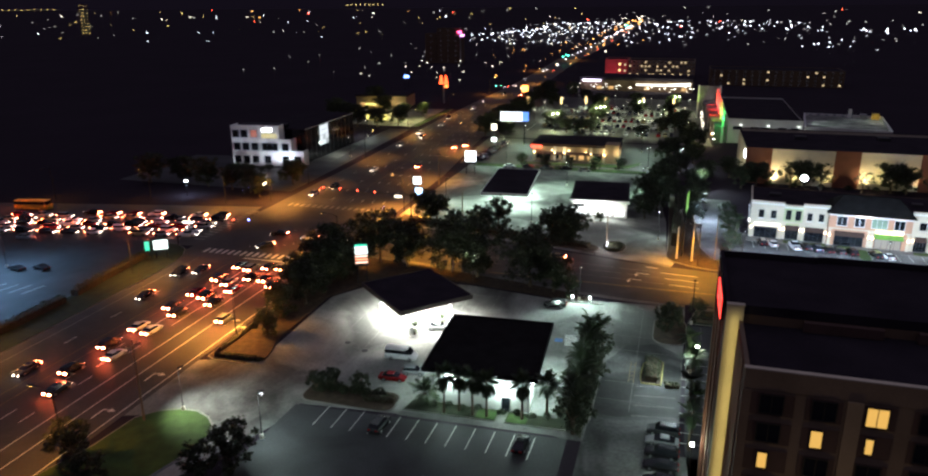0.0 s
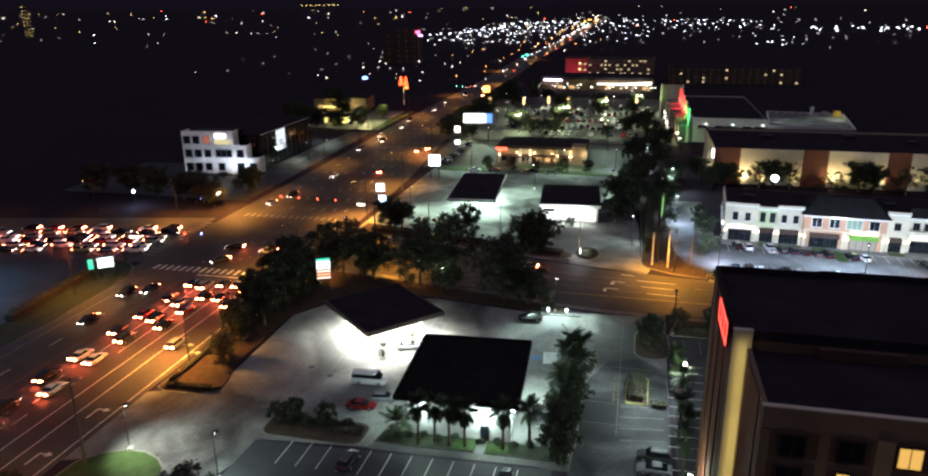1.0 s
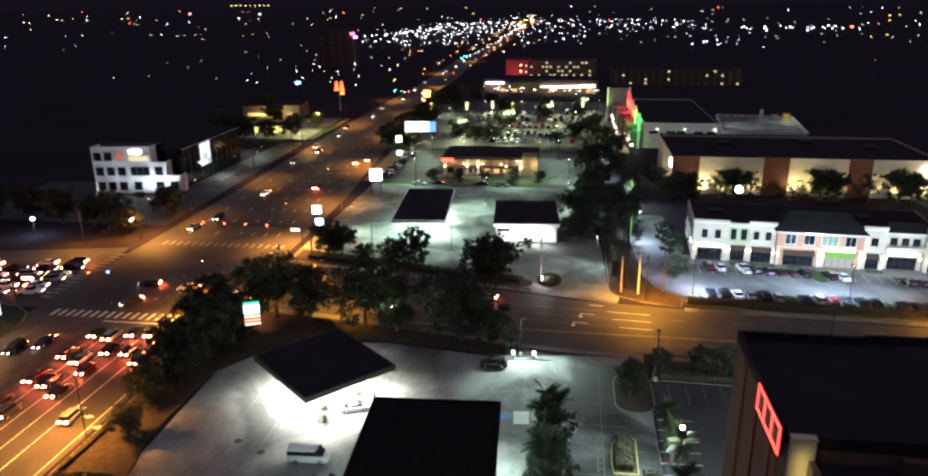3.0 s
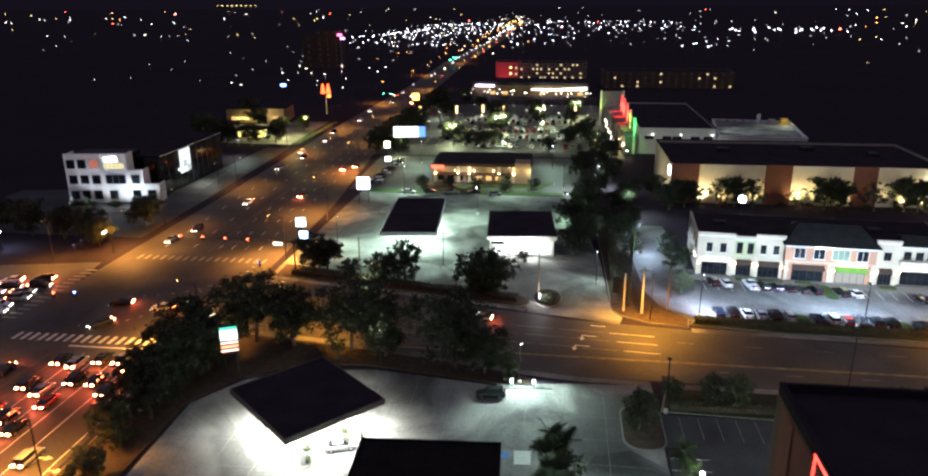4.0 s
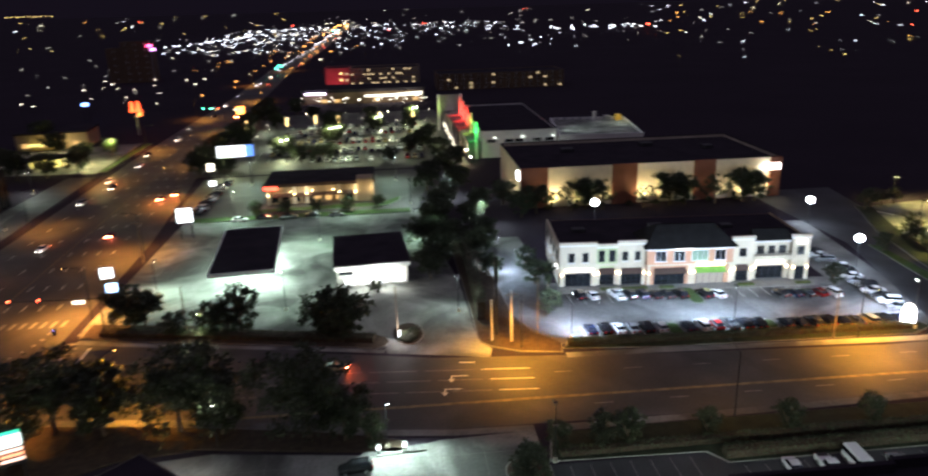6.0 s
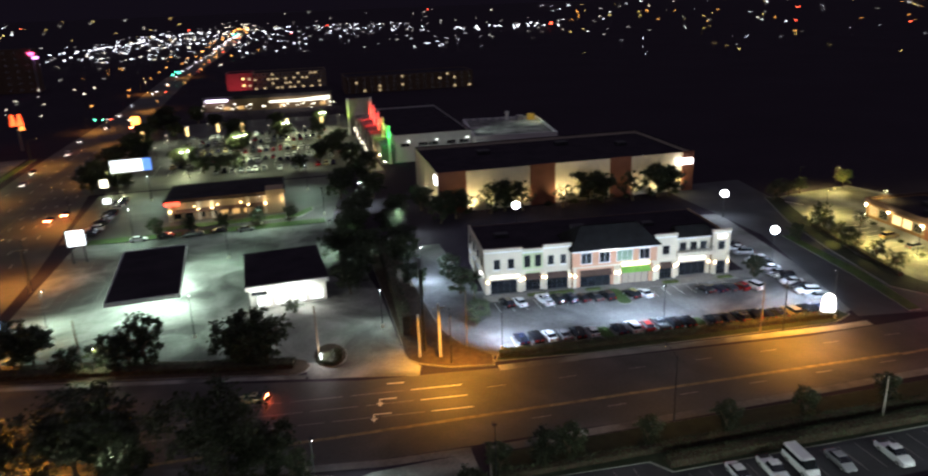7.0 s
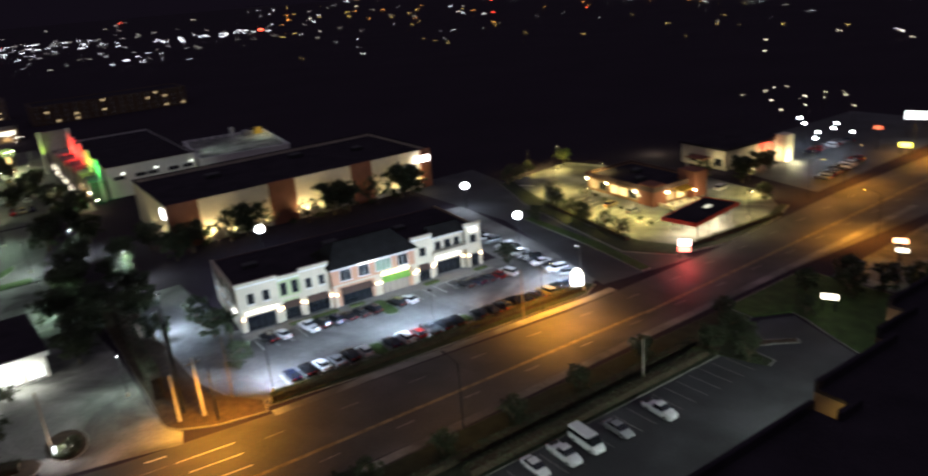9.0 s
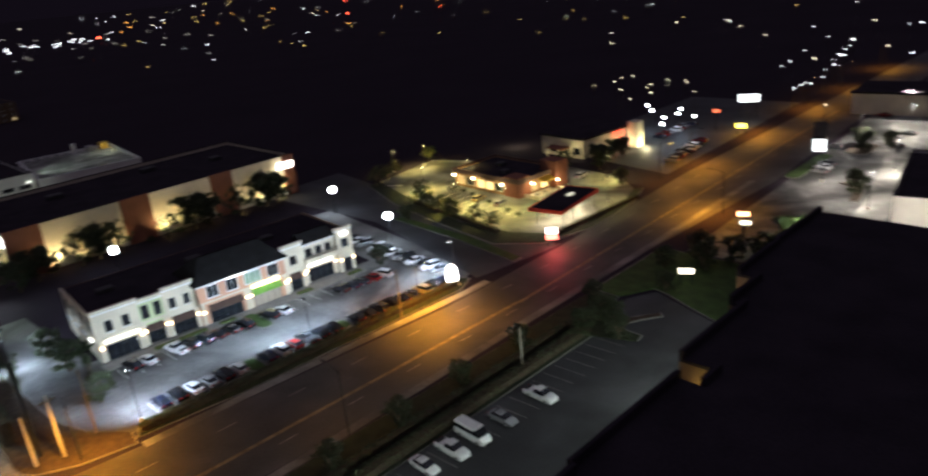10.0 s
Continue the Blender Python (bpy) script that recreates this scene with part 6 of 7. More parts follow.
car("bus", "yellow", True, "yellow bus with lights on among waiting cars", -158, 165.5, 10.7, "cars in traffic")

# station and hotel
parked(-14.0, 103.2, 4, "white", "van", "forecourt")
parked(-12.6, 95.6, 4, "red", "sedan", "forecourt")
parked(-9.9, 98.4, 8, "silver", "hatch", "forecourt")
parked(8.3, 133.2, 187, "black", "suv", "forecourt")
parked(-11.4, 116.6, 20, "silver", "sedan", "forecourt")
parked(-9.2, 81.6, 86, "grey", "suv")
parked(12.0, 82.3, 87, "black", "sedan")
for y, p, s in ((85.4, "black", "suv"), (88.4, "silver", "sedan"), (91.2, "grey", "suv"), (82.4, "black", "sedan"), (78.6, "black", "suv")):
    parked(31.2, y, 178, p, s)
for x, y, p, s in ((65.6, 125.0, "white", "sedan"), (70.2, 124.6, "white", "pickup"), (74.2, 124.6, "white", "van"), (79.6, 124.0, "silver", "sedan"), (87.2, 123.4, "white", "pickup")):
    parked(x, y, -92, p, s)
# plaza: front row, back row, side row
FRONT = "navy black white silver black white - navy white red grey black black - navy black grey black black grey tan black navy".split()
for k, p in enumerate(FRONT):
    if p != "-":
        parked(50.6 + k * 2.62, 170.6 - k * 0.2, 93, p, "suv" if k in (4, 8, 12) else None)
BACK = {0: "black", 1: "white", 3: "white", 4: "black", 5: "navy", 6: "black", 7: "grey", 8: "black", 10: "black", 11: "white", 16: "black", 17: "navy", 18: "grey", 19: "red", 20: "white"}
for k, p in BACK.items():
    parked(52.6 + k * 2.56, 187.0 - k * 0.34, 100 if k < 10 else 104, p, "suv" if k == 20 else None)
for k in range(13):
    if k != 9:
        parked(112.2 + k * 0.12, 171.4 + k * 2.75, 165, ["silver", "white", "grey", "white", "black"][k % 5], None)
for k in (6.0, 13.0):
    island("island_row", rounded(50.6 + k * 2.62 - 1.5, 50.6 + k * 2.62 + 1.3, 166.6, 173.2 - k * 0.2, 1.1), GRASS, "bright green lawn island between parked cars", 0.14)
island("island_row", rounded(74.4, 77.2, 180.0, 188.6, 1.2), GRASS, "lawn island between parked cars", 0.14)
# restaurant and mall car parks
for k in range(15):
    if k not in (3, 9):
        parked(-44.6 + k * 0.1, 268 + k * 2.8, 184, None, None, "restaurant car park")
for k in range(5):
    parked(-30 + k * 7, 258.8 + (k % 2), 5, None, None, "restaurant car park")
for row, y in enumerate((338, 354, 359.5, 376, 381.5, 398, 403.5, 420)):
    for k in range(22):
        if rng.random() < 0.78 and not (row == 0 and k < 6):
            parked(-34 + k * 2.9 + rng.uniform(-0.2, 0.2), y + rng.uniform(-0.3, 0.3), 90 if row % 2 else -90, None, "sedan" if rng.random() < 0.6 else "suv", "shopping car park")
# other car parks
for x, y, a, p in ((-112.6, 122.9, 170, "black"), (-118, 121, 172, "grey"), (-136, 141, 10, "silver"), (-132, 100, 80, "black")):
    parked(x, y, a, p, "sedan")
for k in range(8):
    parked(208 + k * 3.4, 171.6 + k * 0.5, 95, "white" if k == 5 else None, None)
for k in range(7):
    parked(232 + k * 3.4, 190 + (k % 3) * 0.5, 95, None, None)
for x, y, p in ((214, 131.6, "silver"), (217.6, 132, "white"), (221.4, 132.4, "silver"), (246.6, 123, "black"), (262, 124, "grey"), (285, 137.6, "red"), (240, 137, "silver")):
    parked(x, y, 80, p, "sedan")
for k in range(4):
    parked(-150 + k * 3.1, 226, 90, None, None)
moving(3.6, 162.5, 172, "tan", "sedan")

# ------------------------------------------------------------------ plants
def leaf_mesh(name, blobs, count, size, seed, mat=LEAF):
    """Many small leaf quads spread through a set of ellipsoid clumps, dense near their outside."""
    r = random.Random(seed)
    g = Geo()
    weights = [b[3] * b[4] for b in blobs]
    for _ in range(count):
        cx, cy, cz, rw, rh = r.choices(blobs, weights)[0]
        while True:
            d = Vector((r.uniform(-1, 1), r.uniform(-1, 1), r.uniform(-1, 1)))
            if 0.05 < d.length < 1:
                break
        d = d.normalized() * (d.length ** 0.45)
        c = Vector((cx + d.x * rw, cy + d.y * rw, cz + d.z * rh))
        u = Vector((r.gauss(0, 1), r.gauss(0, 1), r.gauss(0, 0.7))).normalized()
        v = u.cross(Vector((r.gauss(0, 1), r.gauss(0, 1), r.gauss(0, 1)))).normalized()
        s = size * r.uniform(0.6, 1.4)
        g.add([c - u * s, c - v * s * 0.5, c + u * s, c + v * s * 0.5], [(0, 1, 2, 3)])
    return g.mesh(name, mat)


def tree_kind(seed, h, spread, clumps, leaf, low=0.24, per=70):
    """The meshes of one broad-leaved tree: trunk, limbs that fork into twigs, and a ragged crown of leaf clumps at their ends."""
    r = random.Random(seed)
    lean = (r.uniform(-0.3, 0.3), r.uniform(-0.3, 0.3))
    fork = (lean[0], lean[1], h * 0.3)
    trunk = Geo().rod((0, 0, 0), (lean[0] * 0.4, lean[1] * 0.4, h * 0.14), 0.28, 0.21, 9).rod((lean[0] * 0.4, lean[1] * 0.4, h * 0.14), fork, 0.21, 0.16, 9)
    g = Geo()
    limbs = 8
    for k in range(limbs):
        a = k / limbs * math.tau + r.uniform(-0.4, 0.4)
        d = spread * r.uniform(0.35, 0.7)
        z = h * r.uniform(0.42, 0.82)
        tip = (math.cos(a) * d, math.sin(a) * d, z)
        mid = (lean[0] + tip[0] * 0.42, lean[1] + tip[1] * 0.42, fork[2] + (z - fork[2]) * 0.6)
        trunk.rod(fork, mid, 0.12, 0.08, 6).rod(mid, tip, 0.08, 0.04, 5)
        for _ in range(clumps // limbs):
            q = r.random()
            b = a + r.gauss(0, 0.42)
            e = min(spread * 1.02, d * (0.35 + 0.95 * q) + r.gauss(0, 0.1) * spread)
            crown = math.sqrt(max(0.02, 1 - (e / (spread * 1.08)) ** 2))
            zc = h * (0.56 + (0.97 - 0.56) * crown * r.uniform(-0.2, 1)) if r.random() < 0.72 else h * r.uniform(low, 0.56)
            c = Vector((math.cos(b) * e, math.sin(b) * e, zc))
            if r.random() < 0.5:
                trunk.rod(mid, c, 0.035, 0.012, 3)
            rw, rh = spread * r.uniform(0.1, 0.2), h * r.uniform(0.035, 0.075)
            for _ in range(int(per * r.uniform(0.6, 1.4))):
                o = c + Vector((r.gauss(0, 0.55) * rw, r.gauss(0, 0.55) * rw, r.gauss(0, 0.6) * rh))
                u = Vector((r.gauss(0, 1), r.gauss(0, 1), r.gauss(0, 0.6))).normalized()
                v = u.cross(Vector((r.gauss(0, 1), r.gauss(0, 1), r.gauss(0, 1)))).normalized()
                w = leaf * r.uniform(0.55, 1.35)
                g.add([o - u * w, o - v * w * 0.5, o + u * w, o + v * w * 0.5], [(0, 1, 2, 3)])
    return trunk.mesh("trunk", BARK), g.mesh("crown", LEAF)


TREES = [tree_kind(1, 9.0, 5.4, 96, 0.24), tree_kind(2, 8.2, 5.0, 88, 0.24), tree_kind(3, 7.0, 4.1, 72, 0.22), tree_kind(4, 5.0, 2.7, 56, 0.18, 0.16, 60), tree_kind(5, 6.4, 3.2, 40, 0.17, 0.3, 46)]


def tree(kind, x, y, scale=1.0, angle=0.0, label="dark broad-leaved tree in the planted strip", squash=1.0):
    trunk, crown = TREES[kind]
    scale *= 1.18
    ob = thing("tree", label, "tree", pose(x, y, 0.02, 0, 0, angle) @ Matrix.Diagonal((scale, scale, scale * squash, 1)), "trees")
    part("trunk", trunk, None, ob)
    part("crown", crown, None, ob)
    return ob


def frond_mesh():
    """A drooping palm frond: a rib with narrow leaflets on both sides."""
    g = Geo()
    n, L = 14, 2.4
    pts = [Vector((L * (k / n), 0, 0.75 * (k / n) - 1.6 * (k / n) ** 2)) for k in range(n + 1)]
    for k in range(n):
        g.rod(pts[k], pts[k + 1], 0.025, 0.02, 3)
        if k > 2:
            w = 0.95 * math.sin(math.pi * (0.15 + 0.8 * k / n))
            for s in (-1, 1):
                p = pts[k]
                g.add([p, p + Vector((0.22, 0, 0)), p + Vector((0.34, s * w, -0.28 * w))], [(0, 1, 2) if s > 0 else (2, 1, 0)])
    return g.mesh("frond", PALM_LEAF)


FROND = frond_mesh()
PALM_TRUNK = Geo().rod((0, 0, 0), (0.05, 0, 0.5), 0.24, 0.18, 9).rod((0.05, 0, 0.5), (0.12, 0.03, 1.0), 0.18, 0.14, 9)
PALM_TRUNK = PALM_TRUNK.mesh("trunk", BARK)


def palm(x, y, h, angle=0.0, fronds=20, scale=1.0, label="palm tree with a ragged fan of fronds"):
    ob = thing("palm_tree", label, "palm", pose(x, y, 0.02, 0, 0, angle), "palms")
    t = part("trunk", PALM_TRUNK, None, ob)
    t.scale = (1, 1, h)
    r = random.Random(int(x * 7 + y * 13))
    for k in range(fronds):
        f = part("frond", FROND, None, ob)
        f.matrix_local = pose(0.1, 0.03, h - 0.1, 0, r.uniform(-85, 72), k * 360 / fronds * 1.0 + r.uniform(-14, 14)) @ Matrix.Scale(scale * r.uniform(0.8, 1.12), 4)
    return ob


SHRUBS = [leaf_mesh("foliage", [(0, 0, 0.55, 0.75, 0.55), (0.4, 0.2, 0.5, 0.5, 0.4), (-0.4, -0.15, 0.45, 0.5, 0.4)], 420, 0.14, 90 + k) for k in range(2)]


def shrub(x, y, s=1.0, h=1.0, label="dense round shrub in a planted bed"):
    ob = tagged(new("shrub", SHRUBS[int(abs(x * 3 + y)) % 2]), label, "shrub", "shrubs")
    ob.matrix_world = pose(x, y, 0.12, 0, 0, (x * 37 + y * 11) % 360) @ Matrix.Diagonal((s, s, s * h, 1))
    return ob


def hedge(x0, y0, x1, y1, w, h, label, seed=0, dense=55):
    """A clipped hedge: leaves along a box from one end to the other."""
    L = math.hypot(x1 - x0, y1 - y0)
    r = random.Random(seed)
    g = Geo()
    for _ in range(int(L * dense)):
        c = Vector((r.uniform(0, L), r.uniform(-w / 2, w / 2), h * r.uniform(0.05, 1) ** 0.6 + r.gauss(0, 0.05)))
        u = Vector((r.gauss(0, 1), r.gauss(0, 1), r.gauss(0, 0.7))).normalized() * 0.16 * r.uniform(0.7, 1.6)
        v = u.cross(Vector((r.gauss(0, 1), r.gauss(0, 1), r.gauss(0, 1)))).normalized() * 0.1
        g.add([c - u, c - v, c + u, c + v], [(0, 1, 2, 3)])
    core = Geo().slab(0.1, L - 0.1, -w * 0.34, w * 0.34, 0, h * 0.8, 0.1)
    ob = thing("hedge", label, "hedge", pose(x0, y0, 0.1, 0, 0, math.degrees(math.atan2(y1 - y0, x1 - x0))))
    part("core", core, MULCH, ob)
    part("foliage", g, LEAF, ob)
    return ob


# trees between the roads and the near station
for k, x, y, s in ((0, -36.5, 148.0, 1.25), (1, -29.0, 147.0, 1.15), (0, -18.0, 146.6, 1.3), (1, -11.5, 145.0, 1.05), (0, 1.4, 142.2, 1.35), (2, 6.6, 140.8, 1.0), (1, -45.4, 141.5, 1.15), (1, -43.6, 133.0, 1.1), (2, -44.4, 124, 1.15), (2, -39.6, 138.6, 1.1), (3, -45.6, 117, 1.0), (3, 10.4, 139.2, 0.8)):
    tree(k, x, y, s, (x * 31) % 360)
tree(3, -41.4, 104.8, 0.92, 40, "small ball-headed tree with a pale trunk")
hedge(28.8, 105.9, 28.8, 113.4, 2.7, 1.4, "dark planting that fills the kerbed island", 31, 120)
hedge(30.9, 105.2, 33.4, 105.3, 1.2, 0.8, "low dark shrubs between the stalls", 32, 90)
for k, x, y, s in ((1, -42.4, 129, 1.0), (2, -42.0, 120.5, 1.05), (3, -43.0, 113.4, 1.2), (3, -41.0, 134.6, 1.3)):
    tree(k, x, y, s, (x * 31) % 360)
# far station bed
for k, x, y, s, sq in ((2, -38.5, 187.4, 1.0, 1), (2, -35, 186.8, 0.9, 1), (3, -27.4, 180.6, 1.0, 0.9), (3, -20.4, 180.2, 1.2, 1), (3, -15.2, 181.4, 1.5, 1.05), (3, 0.6, 176.4, 1.5, 0.95), (3, 5.6, 176.8, 1.5, 0.9), (3, 3.2, 178.6, 1.6, 1.0), (3, 3.0, 175.4, 1.4, 0.95), (3, 10.4, 196.6, 0.7, 0.7)):
    tree(k, x, y, s, (x * 47) % 360, "rounded dark tree at the far forecourt", sq)
for x, y, s in ((1.8, 176.6, 1.15), (4.6, 177.8, 1.1), (4.0, 175.6, 1.0), (-17.6, 180.8, 0.9), (-37, 187.0, 1.0)):
    tree(3, x, y, s, (x * 61) % 360, "dense rounded dark tree at the far forecourt")
for x, y in ((15.8, 172.4), (16.8, 171.8), (17.4, 173.4)):
    shrub(x, y, 1.7, 1.0, "dark rounded shrub in the oval bed")
# dark grove between the far station and the plaza
for k, x, y, s in ((1, 22.5, 203, 0.8), (1, 25.4, 212, 0.85), (0, 22, 224, 0.85), (2, 28.6, 226, 0.9), (1, 26.0, 238, 0.95), (1, 35.6, 216, 0.8), (2, 36.8, 226, 0.9), (2, 35.6, 203, 0.7), (1, 36, 240, 0.8), (1, 28, 252, 0.85), (1, 40, 254, 0.8), (2, 31.6, 266, 0.9), (1, 36, 282, 0.85), (1, 28, 296, 0.8), (1, 34, 306, 0.85), (2, 26, 284, 1.0), (2, 38.6, 318, 1.0)):
    tree(k, x, y, s, (x * 53) % 360, "dark tree in the grove beside the shops")
hedge(-42, 183.4, 10.4, 172.8, 3.0, 1.2, "dark planting along the far forecourt", 17, 90)
hedge(31.0, 179, 32, 228, 2.2, 4.6, "tall dark hedge along the drive", 5, 90)
palm(46.2, 188.6, 5.4, 0, 16, 0.9)
for k, x, y, s in ((3, 44.6, 180, 0.9), (3, 45, 196, 1.0), (3, 44.4, 205, 1.0), (3, 107.6, 185.6, 0.8)):
    tree(k, x, y, s, (x * 53) % 360, "slim tree beside the plaza")
# against the store wall
for k, x, y, s in ((2, 71, 252.6, 0.95), (3, 66.6, 252, 1.1), (2, 96.5, 252, 1.05), (2, 101, 251.6, 0.9), (2, 118.6, 251.8, 1.05), (2, 122.4, 251.6, 0.9), (3, 76, 251.4, 1.0), (3, 110, 251, 1.0), (2, 56, 250.5, 0.9), (3, 88, 250.6, 0.8), (2, 51, 247, 0.8), (2, 48, 262, 0.8)):
    tree(4 if k == 3 else k, x, y, s * 1.2, (x * 53) % 360, "sparse dark tree before the floodlit wall")
for k in range(9):
    shrub(60 + k * 8.2, 253.6, 1.3, 1.0, "round shrub lit by wall floodlights")
# palms and shrubs round the station shop
for x, y, h in ((-1.2, 88.0, 6.4), (0.9, 89.0, 6.0), (3.2, 88.4, 6.4), (5.4, 88.6, 5.8), (10.7, 89.2, 6.0), (14.2, 90.9, 5.8)):
    palm(x, y, h, x * 40, 38, 0.92)
palm(-4.9, 89.4, 2.2, 20, 26, 1.1, "short bushy palm lit by wall lights")
dash(lot_parking, 7.6, 88.9, 3.2, 1.5, 90, CONCRETE, "door_path", 0.2)
for x, w in ((5.2, 3.0), (10.0, 3.0)):
    dash(lot_parking, x, 89.0, w, 2.4, 2, GRASS, "lawn_patch", 0.195)
dash(lot_parking, 5.0, 86.6, 26, 1.3, 2, CONCRETE_OLD, "kerb_walk", 0.03)
dash(lot_parking, -7.8, 89.2, 6.0, 1.2, 80, CONCRETE, "side_walk", 0.195)
for x, y, h in ((17.4, 113.4, 6.4), (19.2, 112.6, 5.8), (18.2, 110.4, 5.6), (18.0, 106.6, 5.6), (17.6, 102.8, 5.4), (18.2, 99, 5.6), (18.0, 95.2, 5.2), (17.8, 91.6, 5.4), (18.6, 88.4, 5.2)):
    palm(x, y, h, x * 77 + y, 22, 1.15)
for k in range(6):
    tree(3, 18.6 + (k % 2) * 0.7, 87.6 + k * 4.3, 0.95, k * 50, "dense dark tree in a tall screen row", 1.2)
for k in range(6):
    shrub(-22.6 + k * 2.0, 89.2 + (k % 2) * 0.6, 1.2, 1.1)
for x, y, s in ((-20.6, 89.6, 0.7), (-16.2, 90.0, 0.62), (-23.0, 88.6, 0.6)):
    tree(3, x, y, s, x * 30, "small dark tree in a shrub bed")
hedge(-14.6, 88.4, -9.6, 88.8, 1.8, 0.9, "clipped green hedge beside the forecourt", 7, 90)
for k in range(8):
    shrub(-3.4 + k * 2.3 + (1.6 if k > 3 else 0), 89.4 + (k % 2) * 0.5 + k * 0.1, 0.85, 0.9, "lit shrub along the shop wall")
hedge(-46.4, 95.0, -38.0, 95.4, 1.0, 0.8, "low dark hedge on the rounded strip end", 21, 80)
hedge(-46.6, 96.6, -46.2, 112, 0.9, 0.7, "low dark hedge along the strip edge", 22, 60)
for x, y, h in ((-15.0, 112.8, 1.6), (-11.2, 117.6, 1.6)):
    palm(x, y, h, 0, 14, 0.6, "small potted palm at the canopy edge")
for k in range(5):
    shrub(-44 + k * 1.6, 95.4 + 0.3 * (k % 2), 0.8, 0.7)
# near lawn
for x, y, s in ((-46.4, 62, 1.1), (-24.4, 66.5, 1.2), (-27, 62.5, 1.0), (-40, 57, 1.0)):
    tree(3, x, y, s, x * 30, "dark small tree on the lawn island")
# hotel side
for x, y, s in ((30.6, 126.4, 1.0), (31.2, 129.6, 0.8), (36.6, 134.6, 0.7), (42.6, 134.4, 0.9), (46.4, 134.8, 0.85), (58, 135, 0.7), (70, 135, 0.75), (83, 135.4, 0.7), (97, 135.4, 0.75), (118, 135.8, 0.7)):
    tree(3, x, y, s, x * 30, "dark small tree beside the hotel car park")
for x, y, h in ((34.6, 112.4, 6.2), (35.1, 104.2, 6.6), (34.8, 97.6, 6.0), (35.2, 92.4, 6.2), (34.8, 88, 6.0), (34.9, 108.6, 5.6)):
    palm(x, y, h, x * 77 + y, 20, 0.85)
hedge(58, 129.6, 108, 129.8, 2.2, 1.5, "dark hedge behind the parked cars", 8, 70)
hedge(36, 132.8, 107, 133.4, 1.6, 1.1, "low dark hedge along the hotel car park", 9, 60)
hedge(45, 165.4, 110, 162.9, 1.6, 1.3, "dark clipped hedge along the plaza car park", 11, 95)
hedge(-91.4, 70, -91.8, 108, 2.4, 1.8, "dark clipped hedge beside the western car park", 13, 60)
hedge(-92.0, 111, -94.8, 138, 2.4, 1.8, "dark clipped hedge beside the western car park", 14, 60)
hedge(136.0, 176, 142.0, 212, 1.6, 1.1, "low hedge round the drive-in", 15, 50)
hedge(142, 163.4, 174, 161.8, 1.2, 0.9, "low hedge along the drive-in kerb", 16, 50)
def lantern(x, y, h, energy, colour=(0.82, 1.0, 0.7)):
    ob = thing("post_lantern", "post lantern with a bright glowing globe", "lamp", pose(x, y, 0), "lanterns")
    part("post", Geo().rod((0, 0, 0), (0, 0, h), 0.08), BLACK_METAL, ob)
    part("globe", Geo().slab(-0.22, 0.22, -0.22, 0.22, h, h + 0.4, 0.1), glow("lantern_glow", (0.95, 1, 0.8), 12), ob)
    lamp("POINT", energy, colour, (x - 0.5, y + 0.2, h + 0.5), size=0.25)


lantern(35.5, 105.7, 7.4, 260)
lantern(34.6, 77.2, 7.6, 260)
lantern(-11.6, 141.8, 6.2, 160)
# added spot without a fixture that brightens the drive
lamp("SPOT", 3000, (0.78, 0.98, 0.94), (33.2, 105.4, 7.8), (27.5, 104, 0), 0.25, 150, 0.8)
# air pump posts
for x, y in ((11.4, 136.6), (15.0, 136.8)):
    ob = thing("air_pump", "white lit air pump on a kerb", "pump", pose(x, y, 0.15))
    part("housing", Geo().slab(-0.3, 0.3, -0.25, 0.25, 0, 1.5, 0.05), PUMP_PAINT, ob)
    part("lit_panel", Geo().slab(-0.24, 0.24, -0.3, -0.252, 0.9, 1.42, 0.02), G_SIGN, ob)
# drive-in planting and trees further out
for k in range(7):
    shrub(148 + k * 1.4, 180 + k * 4.6, 0.9, 0.9, "small clipped shrub in the drive-in car park")
for x, y, q in ((141.4, 208.6, 1.0), (140.9, 206.6, 0.8), (140.2, 201, 0.65), (137.8, 185.4, 0.75), (136.9, 178.6, 0.7), (153, 208, 0.55), (138.6, 193, 0.5), (147.6, 236.6, 0.8), (150.6, 238.2, 0.8), (154.6, 239.6, 0.7), (159, 240.4, 0.7), (175, 242, 0.8)):
    tree(4, x, y, q, x * 41, "slim young tree on the drive-in verge")
for x, y, ang, p in ((168.5, 206, 90, "silver"), (183, 186, 8, "white"), (152.6, 198, 6, "tan"), (152.2, 189.6, 6, "silver")):
    parked(x, y, ang, p, "suv")
for k, x, y, s in ((3, 138.4, 195, 0.9), (3, 130.6, 203, 0.8), (3, 182, 172, 0.8), (2, 192, 186, 0.9), (2, 197, 190, 0.8), (2, 204, 189, 0.8), (3, 188, 196, 1.0), (3, 211, 190, 0.9), (2, 245, 131.5, 0.7), (3, 239, 128.6, 1.0), (3, 245, 123.6, 0.9), (3, 199, 117.6, 1.0), (3, 206, 120.6, 0.8), (3, 112.6, 128.2, 0.7), (3, 108.4, 124, 0.8), (3, 105.6, 129.4, 0.9), 
                   (3, 141, 126, 1.0), (3, 145, 129, 1.1), (3, 138, 133, 0.8), (3, 128.6, 127, 0.7), (3, 150, 118, 1.1), (3, 147, 123, 1.0), (3, 112, 130.4, 0.9)):
    tree(k, x, y, s, (x * 53) % 360, "dark tree beside the cross road")
lamp("POINT", 700, (0.8, 1, 0.65), (156.5, 114, 7.5), size=0.3)
tree(2, 157.6, 115.6, 1.0, 20, "tree lit from within by a lamp")
tree(3, 153.6, 112.6, 1.2, 60, "tree lit from within by a lamp")
